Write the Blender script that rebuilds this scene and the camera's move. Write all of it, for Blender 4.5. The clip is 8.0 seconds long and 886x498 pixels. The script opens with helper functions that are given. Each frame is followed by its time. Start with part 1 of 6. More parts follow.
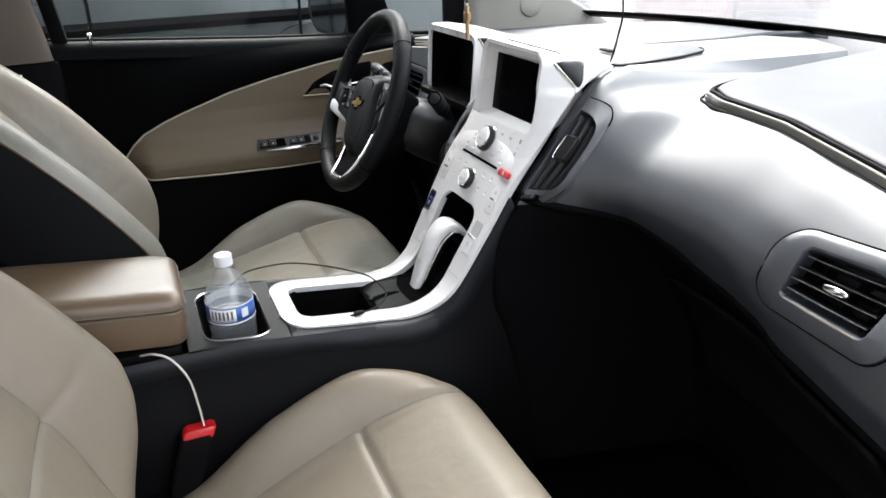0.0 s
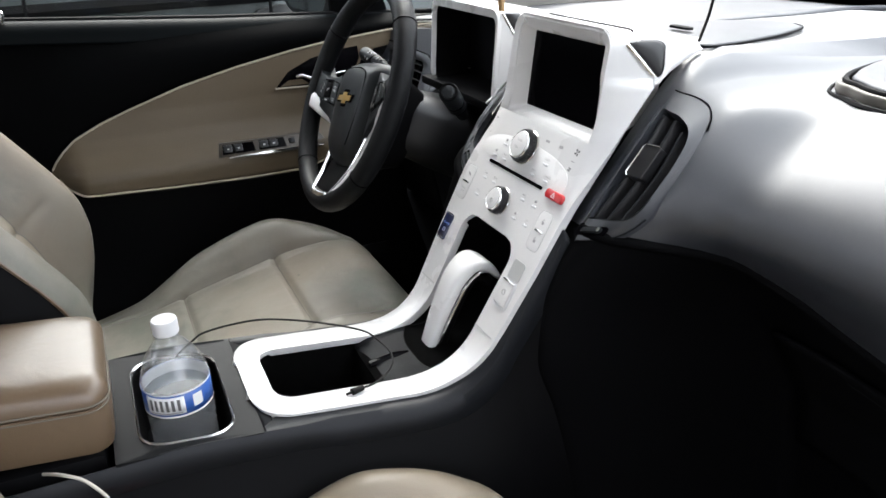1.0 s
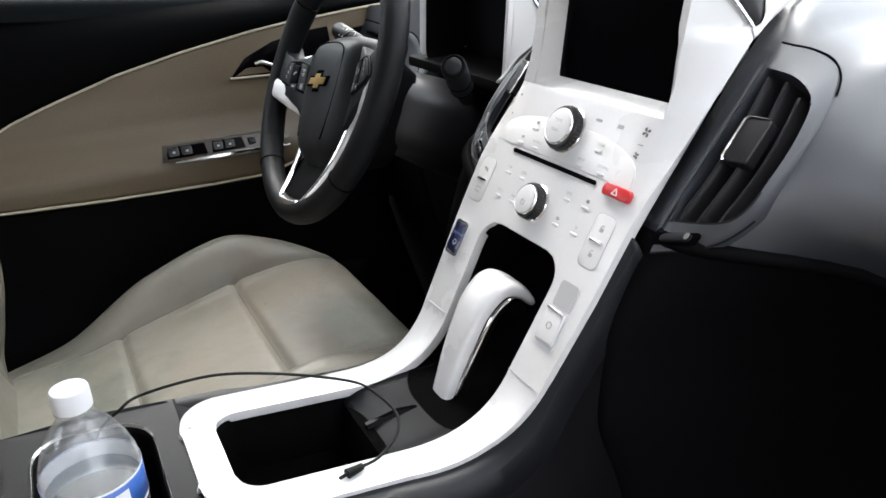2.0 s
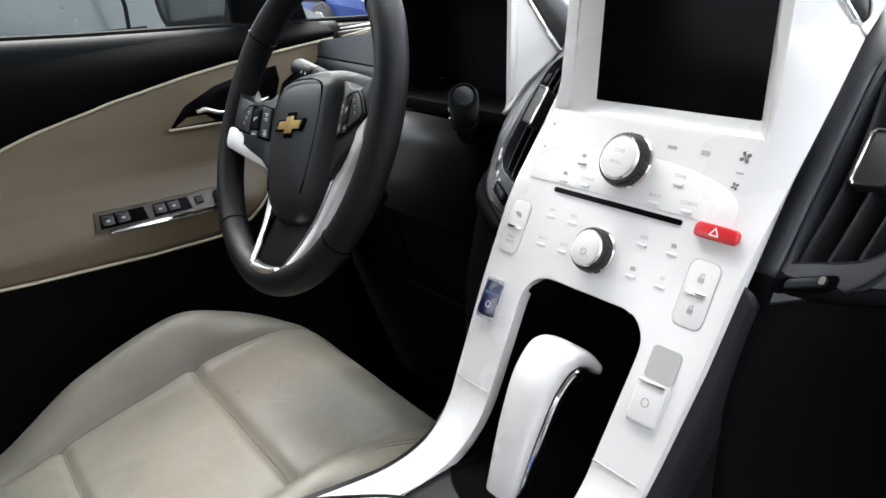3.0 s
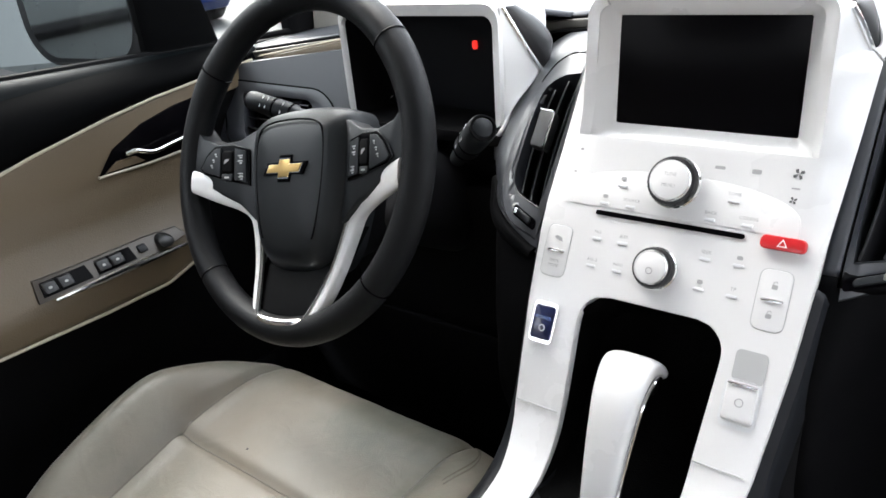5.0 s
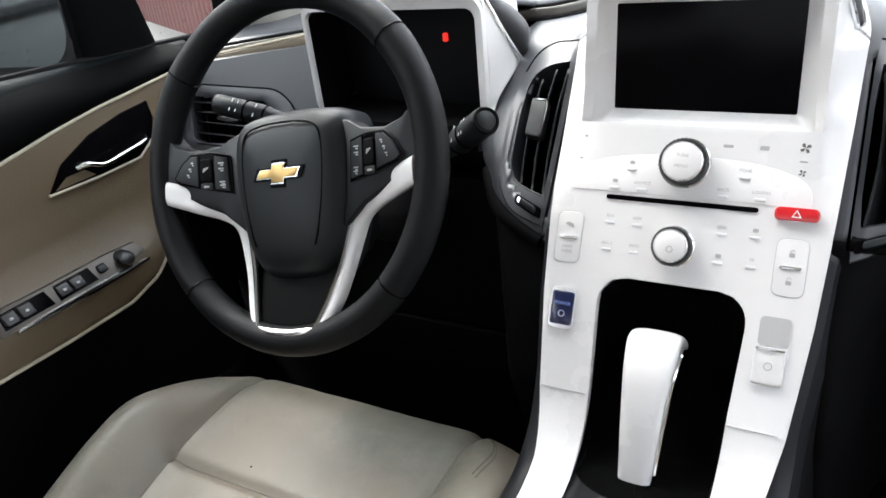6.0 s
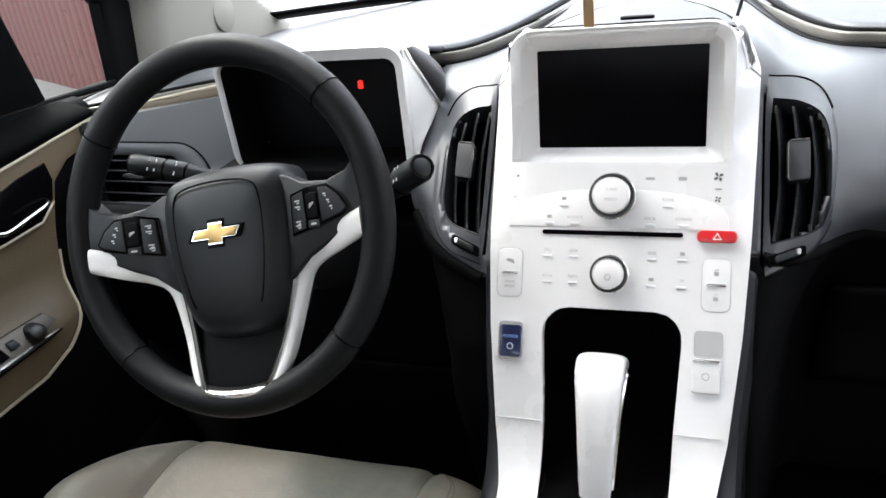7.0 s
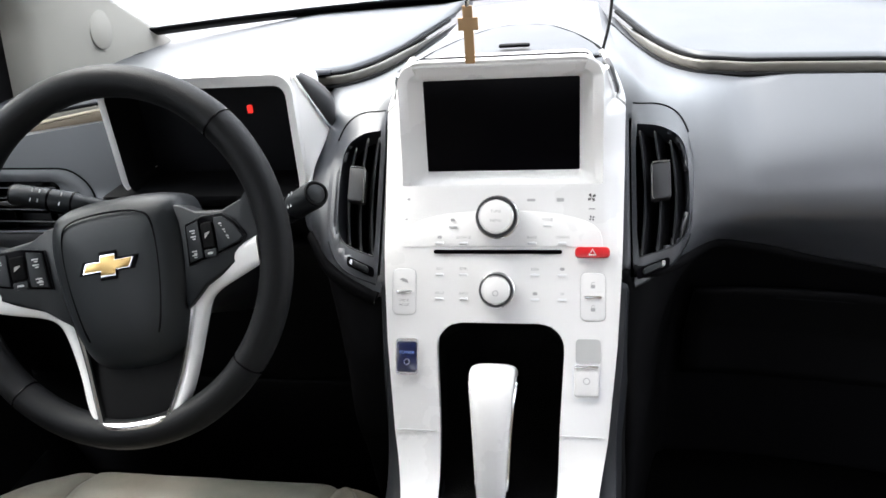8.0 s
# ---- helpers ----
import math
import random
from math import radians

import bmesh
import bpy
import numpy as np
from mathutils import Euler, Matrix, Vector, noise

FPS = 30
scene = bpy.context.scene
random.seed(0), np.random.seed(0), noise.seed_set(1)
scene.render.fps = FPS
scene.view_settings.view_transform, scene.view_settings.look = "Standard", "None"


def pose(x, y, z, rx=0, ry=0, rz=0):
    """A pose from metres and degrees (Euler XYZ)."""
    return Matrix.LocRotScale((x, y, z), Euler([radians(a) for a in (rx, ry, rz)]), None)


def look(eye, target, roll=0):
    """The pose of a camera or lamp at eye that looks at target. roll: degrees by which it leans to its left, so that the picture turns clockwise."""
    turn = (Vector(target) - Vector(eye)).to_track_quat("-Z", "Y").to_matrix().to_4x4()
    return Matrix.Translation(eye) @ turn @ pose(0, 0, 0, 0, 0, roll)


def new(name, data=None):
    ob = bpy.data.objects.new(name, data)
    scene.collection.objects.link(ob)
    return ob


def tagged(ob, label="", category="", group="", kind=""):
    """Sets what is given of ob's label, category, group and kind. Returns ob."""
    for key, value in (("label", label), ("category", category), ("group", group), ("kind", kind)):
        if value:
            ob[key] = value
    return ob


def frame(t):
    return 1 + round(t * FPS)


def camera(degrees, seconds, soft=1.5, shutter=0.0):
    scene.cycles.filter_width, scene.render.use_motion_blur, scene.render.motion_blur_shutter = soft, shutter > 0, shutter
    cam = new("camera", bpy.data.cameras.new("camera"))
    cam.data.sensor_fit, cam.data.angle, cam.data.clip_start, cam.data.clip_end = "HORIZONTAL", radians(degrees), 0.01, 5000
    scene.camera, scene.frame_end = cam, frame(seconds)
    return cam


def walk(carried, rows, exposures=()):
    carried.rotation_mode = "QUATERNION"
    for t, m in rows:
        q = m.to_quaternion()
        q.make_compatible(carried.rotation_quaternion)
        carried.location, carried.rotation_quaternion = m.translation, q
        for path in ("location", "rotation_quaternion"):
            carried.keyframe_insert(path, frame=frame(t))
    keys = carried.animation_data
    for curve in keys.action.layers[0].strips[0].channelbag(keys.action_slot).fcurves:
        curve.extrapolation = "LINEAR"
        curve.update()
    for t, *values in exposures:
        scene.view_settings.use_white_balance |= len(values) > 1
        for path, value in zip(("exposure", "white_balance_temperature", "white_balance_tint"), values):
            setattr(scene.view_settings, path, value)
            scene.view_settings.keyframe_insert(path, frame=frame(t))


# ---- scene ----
cam = camera(60.26, 8.0, 1.6)
PATH = [
    (0, (1.0732, -0.5622, 0.9735), (0.2215, -0.2184, 0.5781), -1.86),
    (0.5, (0.9125, -0.5238, 0.9511), (0.0676, -0.1755, 0.5452), -2.12),
    (1, (0.7582, -0.4956, 0.9141), (-0.0756, -0.1246, 0.5052), -1.82),
    (1.2, (0.7075, -0.4843, 0.8961), (-0.1234, -0.1045, 0.4893), -1.72),
    (2.3, (0.4859, -0.4462, 0.8139), (-0.3221, -0.0040, 0.4245), -3.17),
    (2.5, (0.4507, -0.4528, 0.8091), (-0.3476, 0.0137, 0.4282), -3.71),
    (3, (0.3745, -0.4722, 0.8028), (-0.3992, 0.0514, 0.4461), -4.58),
    (3.5, (0.3250, -0.5024, 0.8086), (-0.4165, 0.0723, 0.4623), -4.93),
    (4, (0.2921, -0.5432, 0.8297), (-0.4056, 0.0782, 0.4732), -5.44),
    (4.5, (0.2705, -0.5758, 0.8531), (-0.3825, 0.0791, 0.4728), -5.96),
    (5.8, (0.1496, -0.6548, 0.8865), (-0.3491, 0.0928, 0.4477), -6.83),
    (6, (0.1315, -0.6668, 0.8881), (-0.3395, 0.1001, 0.4521), -6.86),
    (6.5, (0.0882, -0.6892, 0.9081), (-0.3020, 0.1232, 0.4748), -7.09),
    (7, (0.0728, -0.7020, 0.9212), (-0.2437, 0.1451, 0.4943), -6.95),
    (7.5, (0.0697, -0.7121, 0.9367), (-0.1771, 0.1555, 0.5049), -6.21),
    (8, (0.0762, -0.7236, 0.9550), (-0.0997, 0.1568, 0.5146), -4.97),
]
walk(cam, [(t, look(eye, target, roll)) for t, eye, target, roll in PATH], [(0.0, 2.47), (1.0, 2.45), (2.5, 2.7), (4.0, 2.8), (6.0, 2.80), (8.0, 2.78)])

# ---- light: overcast daylight, after rain ----
world = bpy.data.worlds.new("overcast_sky")
scene.world = world
world.use_nodes = True
wn = world.node_tree.nodes
wl = world.node_tree.links
sky = wn.new("ShaderNodeTexSky")
sky.sky_type = "NISHITA"
sky.sun_disc = False
sky.sun_elevation = radians(50)
sky.sun_rotation = radians(-66)
sky.dust_density = 6.0
soft_sky = wn.new("ShaderNodeHueSaturation")
soft_sky.inputs["Saturation"].default_value = 0.45
wl.new(sky.outputs[0], soft_sky.inputs["Color"])
cloud = wn.new("ShaderNodeMix")
cloud.data_type = "RGBA"
cloud.inputs[0].default_value = 0.65
cloud.inputs[7].default_value = (4.98, 5.15, 5.6, 1.0)
wl.new(soft_sky.outputs[0], cloud.inputs[6])
wl.new(cloud.outputs[2], wn["Background"].inputs["Color"])
wn["Background"].inputs["Strength"].default_value = 0.175
sun = new("sun", bpy.data.lights.new("sun", "SUN"))
sun.data.energy = 0.9
sun.data.angle = radians(45)
sun.data.color = (1.0, 0.99, 0.97)
sun.matrix_world = look((-5.0, 2.2, 6.5), (0, 0, 0))


# ---- materials ----
def mat(name, color, rough=0.5, metal=0.0, vary=0.08, scale=6.0, grain=0.0, grain_scale=400.0, coat=0.0, spec=0.5, random_island=0.0):
    """A surface whose colour wanders a little at two scales and whose skin has a fine grain."""
    m = bpy.data.materials.new(name)
    m.use_nodes = True
    n, l = m.node_tree.nodes, m.node_tree.links
    p = n["Principled BSDF"]
    p.inputs["Metallic"].default_value = metal
    p.inputs["Coat Weight"].default_value = coat
    p.inputs["Coat Roughness"].default_value = 0.12
    p.inputs["Specular IOR Level"].default_value = spec
    co = n.new("ShaderNodeTexCoord")
    big = n.new("ShaderNodeTexNoise")
    big.inputs["Scale"].default_value = scale
    big.inputs["Detail"].default_value = 6.0
    l.new(co.outputs["Object"], big.inputs["Vector"])
    ramp = n.new("ShaderNodeMix")
    ramp.data_type = "RGBA"
    ramp.inputs[6].default_value = (*[c * (1 - vary) for c in color], 1)
    ramp.inputs[7].default_value = (*[min(1, c * (1 + vary)) for c in color], 1)
    l.new(big.outputs["Fac"], ramp.inputs[0])
    l.new(ramp.outputs[2], p.inputs["Base Color"])
    rr = n.new("ShaderNodeMapRange")
    rr.inputs["To Min"].default_value = max(0.02, rough - 0.07)
    rr.inputs["To Max"].default_value = min(1.0, rough + 0.07)
    l.new(big.outputs["Fac"], rr.inputs["Value"])
    l.new(rr.outputs[0], p.inputs["Roughness"])
    if grain:
        fine = n.new("ShaderNodeTexVoronoi")
        fine.inputs["Scale"].default_value = grain_scale
        l.new(co.outputs["Object"], fine.inputs["Vector"])
        b = n.new("ShaderNodeBump")
        b.inputs["Strength"].default_value = grain
        b.inputs["Distance"].default_value = 0.001
        l.new(fine.outputs["Distance"], b.inputs["Height"])
        l.new(b.outputs[0], p.inputs["Normal"])
    return m


def leather(name, color, soil=0.25):
    """Seat leather: fine grain, soft creases and grey-green soiling in large patches."""
    m = mat(name, color, 0.43, vary=0.12, scale=5.0, grain=0.14, grain_scale=900.0, spec=0.38)
    n, l = m.node_tree.nodes, m.node_tree.links
    p = n["Principled BSDF"]
    co = n.new("ShaderNodeTexCoord")
    stain = n.new("ShaderNodeTexNoise")
    stain.inputs["Scale"].default_value = 7.0
    stain.inputs["Detail"].default_value = 7.0
    stain.inputs["Roughness"].default_value = 0.6
    l.new(co.outputs["Object"], stain.inputs["Vector"])
    reach = n.new("ShaderNodeMapRange")
    reach.inputs["From Min"].default_value = 0.45
    reach.inputs["From Max"].default_value = 0.72
    reach.inputs["To Max"].default_value = soil
    l.new(stain.outputs["Fac"], reach.inputs["Value"])
    old_col = p.inputs["Base Color"].links[0].from_socket
    dirt = n.new("ShaderNodeMix")
    dirt.data_type = "RGBA"
    dirt.inputs[7].default_value = (color[0] * 0.48, color[1] * 0.58, color[2] * 0.56, 1)
    l.new(reach.outputs[0], dirt.inputs[0])
    l.new(old_col, dirt.inputs[6])
    l.new(dirt.outputs[2], p.inputs["Base Color"])
    tan = n.new("ShaderNodeTexNoise")
    tan.inputs["Scale"].default_value = 4.2
    tan.inputs["Detail"].default_value = 5.0
    shift = n.new("ShaderNodeVectorMath")
    shift.inputs[1].default_value = (3.1, 7.7, 1.3)
    l.new(co.outputs["Object"], shift.inputs[0])
    l.new(shift.outputs[0], tan.inputs["Vector"])
    rub = n.new("ShaderNodeMapRange")
    rub.inputs["From Min"].default_value = 0.46
    rub.inputs["From Max"].default_value = 0.66
    rub.inputs["To Max"].default_value = min(0.60, soil * 1.3)
    l.new(tan.outputs["Fac"], rub.inputs["Value"])
    rubbed = n.new("ShaderNodeMix")
    rubbed.data_type = "RGBA"
    rubbed.inputs[7].default_value = (color[0] * 0.98, color[1] * 0.84, color[2] * 0.74, 1)
    l.new(rub.outputs[0], rubbed.inputs[0])
    l.new(dirt.outputs[2], rubbed.inputs[6])
    l.new(rubbed.outputs[2], p.inputs["Base Color"])
    wr = n.new("ShaderNodeTexNoise")
    wr.inputs["Scale"].default_value = 26.0
    wr.inputs["Detail"].default_value = 9.0
    wr.inputs["Distortion"].default_value = 1.6
    l.new(co.outputs["Object"], wr.inputs["Vector"])
    b = n.new("ShaderNodeBump")
    b.inputs["Strength"].default_value = 0.32
    b.inputs["Distance"].default_value = 0.0026
    l.new(wr.outputs["Fac"], b.inputs["Height"])
    old = p.inputs["Normal"].links[0].from_node
    l.new(b.outputs[0], old.inputs["Normal"])
    return m


def clear(name, tint, gloss, rough=0.02, haze=0.0, milky=False):
    """Thin glass or clear plastic: mostly see-through, with a gloss."""
    m = bpy.data.materials.new(name)
    m.use_nodes = True
    n, l = m.node_tree.nodes, m.node_tree.links
    n.remove(n["Principled BSDF"])
    tr, gl, mx = n.new("ShaderNodeBsdfTransparent"), n.new("ShaderNodeBsdfGlossy"), n.new("ShaderNodeMixShader")
    tr.inputs["Color"].default_value = (*tint, 1)
    gl.inputs["Roughness"].default_value = rough
    fr, po, am = n.new("ShaderNodeLayerWeight"), n.new("ShaderNodeMath"), n.new("ShaderNodeMath")
    fr.inputs["Blend"].default_value = 0.5
    po.operation = "POWER"
    po.inputs[1].default_value = 4.0
    am.operation = "MULTIPLY_ADD"
    am.inputs[1].default_value = 0.5 + gloss * 0.6
    am.inputs[2].default_value = gloss * 0.09
    am.use_clamp = True
    l.new(fr.outputs["Facing"], po.inputs[0])
    l.new(po.outputs[0], am.inputs[0])
    l.new(am.outputs[0], mx.inputs[0])
    l.new(tr.outputs[0], mx.inputs[1])
    l.new(gl.outputs[0], mx.inputs[2])
    last = mx
    if haze:
        df, ad = n.new("ShaderNodeBsdfTranslucent" if milky else "ShaderNodeBsdfDiffuse"), n.new("ShaderNodeMixShader")
        df.inputs["Color"].default_value = (0.75, 0.77, 0.78, 1)
        ad.inputs[0].default_value = haze
        l.new(mx.outputs[0], ad.inputs[1])
        l.new(df.outputs[0], ad.inputs[2])
        last = ad
    l.new(last.outputs[0], n["Material Output"].inputs["Surface"])
    return m


def glow(name, color, strength):
    m = bpy.data.materials.new(name)
    m.use_nodes = True
    p = m.node_tree.nodes["Principled BSDF"]
    p.inputs["Base Color"].default_value = (*[c * 0.3 for c in color], 1)
    p.inputs["Emission Color"].default_value = (*color, 1)
    p.inputs["Emission Strength"].default_value = strength
    return m


WHITE = mat("white_gloss_trim", (0.685, 0.682, 0.675), 0.28, vary=0.02, coat=0.4)
BUTTON = mat("white_button", (0.67, 0.667, 0.66), 0.35, vary=0.02, coat=0.2)
GREYBTN = mat("grey_button_recess", (0.40, 0.405, 0.40), 0.4, vary=0.03)
PRINT = mat("grey_print", (0.34, 0.34, 0.34), 0.6, vary=0.03)
DARKPRINT = mat("dark_grey_print", (0.10, 0.10, 0.10), 0.6, vary=0.03)
BEIGE = leather("beige_leather", (0.205, 0.174, 0.132))
WORN = leather("worn_beige_leather", (0.200, 0.186, 0.156), 0.92)
STITCH = mat("beige_seam_thread", (0.15, 0.135, 0.11), 0.7, vary=0.05)
DISPLAY = mat("unlit_cluster_display", (0.004, 0.004, 0.005), 0.45, vary=0.02, spec=0.08)
RENDER = mat("grey_shade_house_render", (0.16, 0.16, 0.16), 0.9, vary=0.2, scale=2.0, grain=0.4, grain_scale=60)
TAN = leather("tan_leather", (0.130, 0.087, 0.052))
TAN.node_tree.nodes["Principled BSDF"].inputs["Coat Weight"].default_value = 0.6
TAN.node_tree.nodes["Principled BSDF"].inputs["Coat Roughness"].default_value = 0.3
DOORTAN = mat("beige_door_vinyl", (0.108, 0.080, 0.048), 0.5, vary=0.08, grain=0.25, grain_scale=600)
PIPING = mat("pale_piping", (0.42, 0.37, 0.28), 0.35, vary=0.03)
PILLAR = mat("grey_beige_pillar", (0.24, 0.23, 0.205), 0.7, vary=0.04, grain=0.2, grain_scale=900)
BROWNPILLAR = mat("brown_beige_pillar", (0.120, 0.098, 0.080), 0.7, vary=0.05, grain=0.2, grain_scale=900)
DASH = mat("slate_dash_skin", (0.027, 0.030, 0.037), 0.45, vary=0.08, grain=0.07, grain_scale=1300, spec=0.7, coat=0.7)
DASH.node_tree.nodes["Principled BSDF"].inputs["Coat Roughness"].default_value = 0.46
DASH.node_tree.nodes["Principled BSDF"].inputs["Coat IOR"].default_value = 1.55
DASHTOP = mat("grey_dash_pad", (0.050, 0.053, 0.060), 0.45, vary=0.05, grain=0.08, grain_scale=1200, spec=0.5)
BLACK = mat("black_plastic", (0.004, 0.004, 0.0044), 0.6, vary=0.1, grain=0.10, grain_scale=1200, spec=0.05)
DOORBLACK = mat("black_door_skin", (0.0022, 0.0023, 0.0025), 0.7, vary=0.1, grain=0.10, grain_scale=1200, spec=0.02)
# sill skin with the sky's blue-green reflection mixed into its base colour
SKYSILL = mat("sky_tinted_sill_skin", (0.0024, 0.0036, 0.0042), 0.5, vary=0.1, grain=0.06, grain_scale=1300, spec=0.06)
BRIGHT = mat("bright_polished_trim", (0.88, 0.88, 0.88), 0.24, 1.0, vary=0.02)
# near-black copy of the dash skin: the shade low down, as colour
SHADEDASH = mat("shaded_lower_dash_skin", (0.0030, 0.0030, 0.0034), 0.6, vary=0.1, grain=0.07, grain_scale=1300, spec=0.03)
VENTBLACK = mat("black_vent_plastic", (0.008, 0.008, 0.009), 0.38, vary=0.1)
RIM = mat("black_wheel_leather", (0.0050, 0.0054, 0.0062), 0.44, vary=0.2, grain=0.22, grain_scale=1100, spec=0.15)
HUB = mat("charcoal_hub_plastic", (0.0070, 0.0088, 0.0106), 0.44, vary=0.08, grain=0.05, grain_scale=1400, spec=0.30)
CONSOLE = mat("slate_console_plastic", (0.0044, 0.0050, 0.0062), 0.5, vary=0.1, grain=0.08, grain_scale=1300, spec=0.15)
EDGESLATE = mat("slate_console_edge", (0.0095, 0.0106, 0.0130), 0.48, vary=0.1, grain=0.08, grain_scale=1300, spec=0.25)
CARPET = mat("black_carpet", (0.0025, 0.0025, 0.0025), 0.95, vary=0.3, grain=0.8, grain_scale=900, spec=0.03)
CHROME = mat("chrome", (0.80, 0.80, 0.80), 0.12, 1.0, vary=0.02)
SATIN = mat("satin_champagne", (0.24, 0.22, 0.19), 0.42, 0.4, vary=0.05)
SCREEN = mat("dark_screen", (0.0020, 0.0018, 0.0024), 0.14, vary=0.02, spec=0.03)
GOLD = mat("gold_badge", (0.62, 0.42, 0.16), 0.3, 0.7, vary=0.1)
RED = mat("red_plastic", (0.50, 0.012, 0.016), 0.3, vary=0.05, coat=0.3)
BLUE = mat("blue_button", (0.004, 0.008, 0.050), 0.25, vary=0.05, coat=0.5)
PALEBLUE = mat("pale_blue_print", (0.20, 0.30, 0.55), 0.5, vary=0.03)
BLUELABEL = mat("blue_bottle_label", (0.03, 0.10, 0.36), 0.35, vary=0.1)
PAPER = mat("white_label_print", (0.75, 0.76, 0.76), 0.4, vary=0.05)
CAP = mat("white_bottle_cap", (0.66, 0.67, 0.68), 0.4, vary=0.02)
WOOD = mat("light_wood", (0.45, 0.28, 0.13), 0.5, vary=0.25, scale=30)
CORD = mat("black_cable", (0.006, 0.006, 0.006), 0.6, spec=0.15)
WHITECORD = mat("white_cable", (0.55, 0.52, 0.46), 0.5)
HEADLINER = mat("grey_headliner", (0.58, 0.57, 0.54), 0.95, vary=0.05, grain=0.4, grain_scale=1200)
GLASS = clear("window_glass", (0.86, 0.90, 0.88), 0.22)
# wet glass; the milky part imitates a veil of glare
WETGLASS = clear("wet_windscreen_glare_glass", (0.88, 0.91, 0.90), 0.22, haze=0.16, milky=True)
BOTTLE = clear("clear_bottle_plastic", (0.93, 0.94, 0.945), 1.0, 0.10, 0.09)
MIRROR = mat("mirror_glass", (0.85, 0.87, 0.88), 0.02, 1.0, vary=0.01)
LAMP = glow("red_lamp", (1.0, 0.03, 0.02), 0.16)
ASPHALT = mat("wet_asphalt", (0.055, 0.056, 0.058), 0.5, vary=0.35, scale=1.5, grain=0.8, grain_scale=120)
CONCRETE = mat("pale_concrete", (0.17, 0.17, 0.16), 0.8, vary=0.25, scale=2.0, grain=0.3, grain_scale=60)
SILVER = mat("grey_car_paint", (0.052, 0.060, 0.061), 0.30, 0.45, vary=0.04, coat=0.12)
BLUECAR = mat("blue_car_paint", (0.008, 0.028, 0.13), 0.35, vary=0.05, spec=0.3)
WHITECAR = mat("white_car_paint", (0.7, 0.7, 0.7), 0.25, vary=0.03, coat=0.8)
CARGLASS = mat("dark_car_glass", (0.012, 0.014, 0.016), 0.05, vary=0.02)
TYRE = mat("tyre_rubber", (0.02, 0.02, 0.02), 0.8)
CHAMPAGNE = mat("dark_champagne_trim", (0.110, 0.103, 0.090), 0.36, 0.4, vary=0.05)
TAUPE = mat("satin_taupe_plastic", (0.045, 0.037, 0.029), 0.36, 0.3, vary=0.06)
REDWALL = mat("red_painted_boards", (0.074, 0.014, 0.012), 0.7, vary=0.2, scale=3.0)
BRICK = mat("red_brick", (0.30, 0.13, 0.10), 0.9, vary=0.3, scale=8.0)
LEAF = mat("green_leaves", (0.06, 0.10, 0.03), 0.6, vary=0.4, scale=20)
BARK = mat("brown_bark", (0.10, 0.07, 0.05), 0.9, vary=0.3, scale=12)


# ---- mesh helpers ----
def empty(name, at=(0, 0, 0)):
    ob = new(name)
    ob.location = at
    ob.empty_display_size = 0.02
    bpy.context.view_layer.update()
    return ob


def part(name, bm, material, parent=None, label="", smooth=True, angle=40, face_to=None):
    """One bmesh as one mesh object under a thing, or standing alone."""
    me = bpy.data.meshes.new(name)
    bmesh.ops.recalc_face_normals(bm, faces=bm.faces)
    if face_to is not None and sum((f.normal * f.calc_area() for f in bm.faces), Vector()).dot(Vector(face_to)) < 0:
        bmesh.ops.reverse_faces(bm, faces=bm.faces)
    if smooth:
        for f in bm.faces:
            f.smooth = True
        for e in bm.edges:
            if len(e.link_faces) == 2 and e.calc_face_angle(0) > radians(angle):
                e.smooth = False
    bm.to_mesh(me)
    bm.free()
    me.materials.append(material)
    ob = new(name, me)
    if parent is not None:
        ob.parent = parent
        ob.matrix_parent_inverse = parent.matrix_world.inverted()
    if label:
        ob["label"] = label
    return ob


def mods(ob, thick=0.0, bevel=0.0, offset=-1.0, segments=2, sub=0):
    if thick:
        m = ob.modifiers.new("thickness", "SOLIDIFY")
        m.thickness, m.offset, m.use_even_offset = thick, offset, False
    if bevel:
        m = ob.modifiers.new("edges", "BEVEL")
        m.width, m.segments, m.limit_method, m.angle_limit = bevel, segments, "ANGLE", radians(45)
        m.harden_normals = False
    if sub:
        m = ob.modifiers.new("smooth", "SUBSURF")
        m.levels = m.render_levels = sub
    return ob


def grid(rows, close_u=False, close_v=False, bm=None, skip=None):
    """A sheet through rows of points. skip(i, j) leaves a face out."""
    bm = bm or bmesh.new()
    vs = [[bm.verts.new(p) for p in r] for r in rows]
    nr, nc = len(vs), len(vs[0])
    for i in range(nr if close_v else nr - 1):
        for j in range(nc if close_u else nc - 1):
            if skip and skip(i, j):
                continue
            q = [vs[i][j], vs[i][(j + 1) % nc], vs[(i + 1) % nr][(j + 1) % nc], vs[(i + 1) % nr][j]]
            if len(set(q)) == 4:
                bm.faces.new(q)
    return bm


def prune(bm):
    loose = [v for v in bm.verts if not v.link_faces]
    bmesh.ops.delete(bm, geom=loose, context="VERTS")
    return bm


def loft(sections, caps=True):
    """Closed sections, one after another, as a skin with end caps."""
    bm = bmesh.new()
    vs = [[bm.verts.new(p) for p in s] for s in sections]
    n = len(vs[0])
    for a, b in zip(vs, vs[1:]):
        for j in range(n):
            bm.faces.new((a[j], a[(j + 1) % n], b[(j + 1) % n], b[j]))
    if caps:
        bm.faces.new(vs[0][::-1])
        bm.faces.new(vs[-1])
    return bm


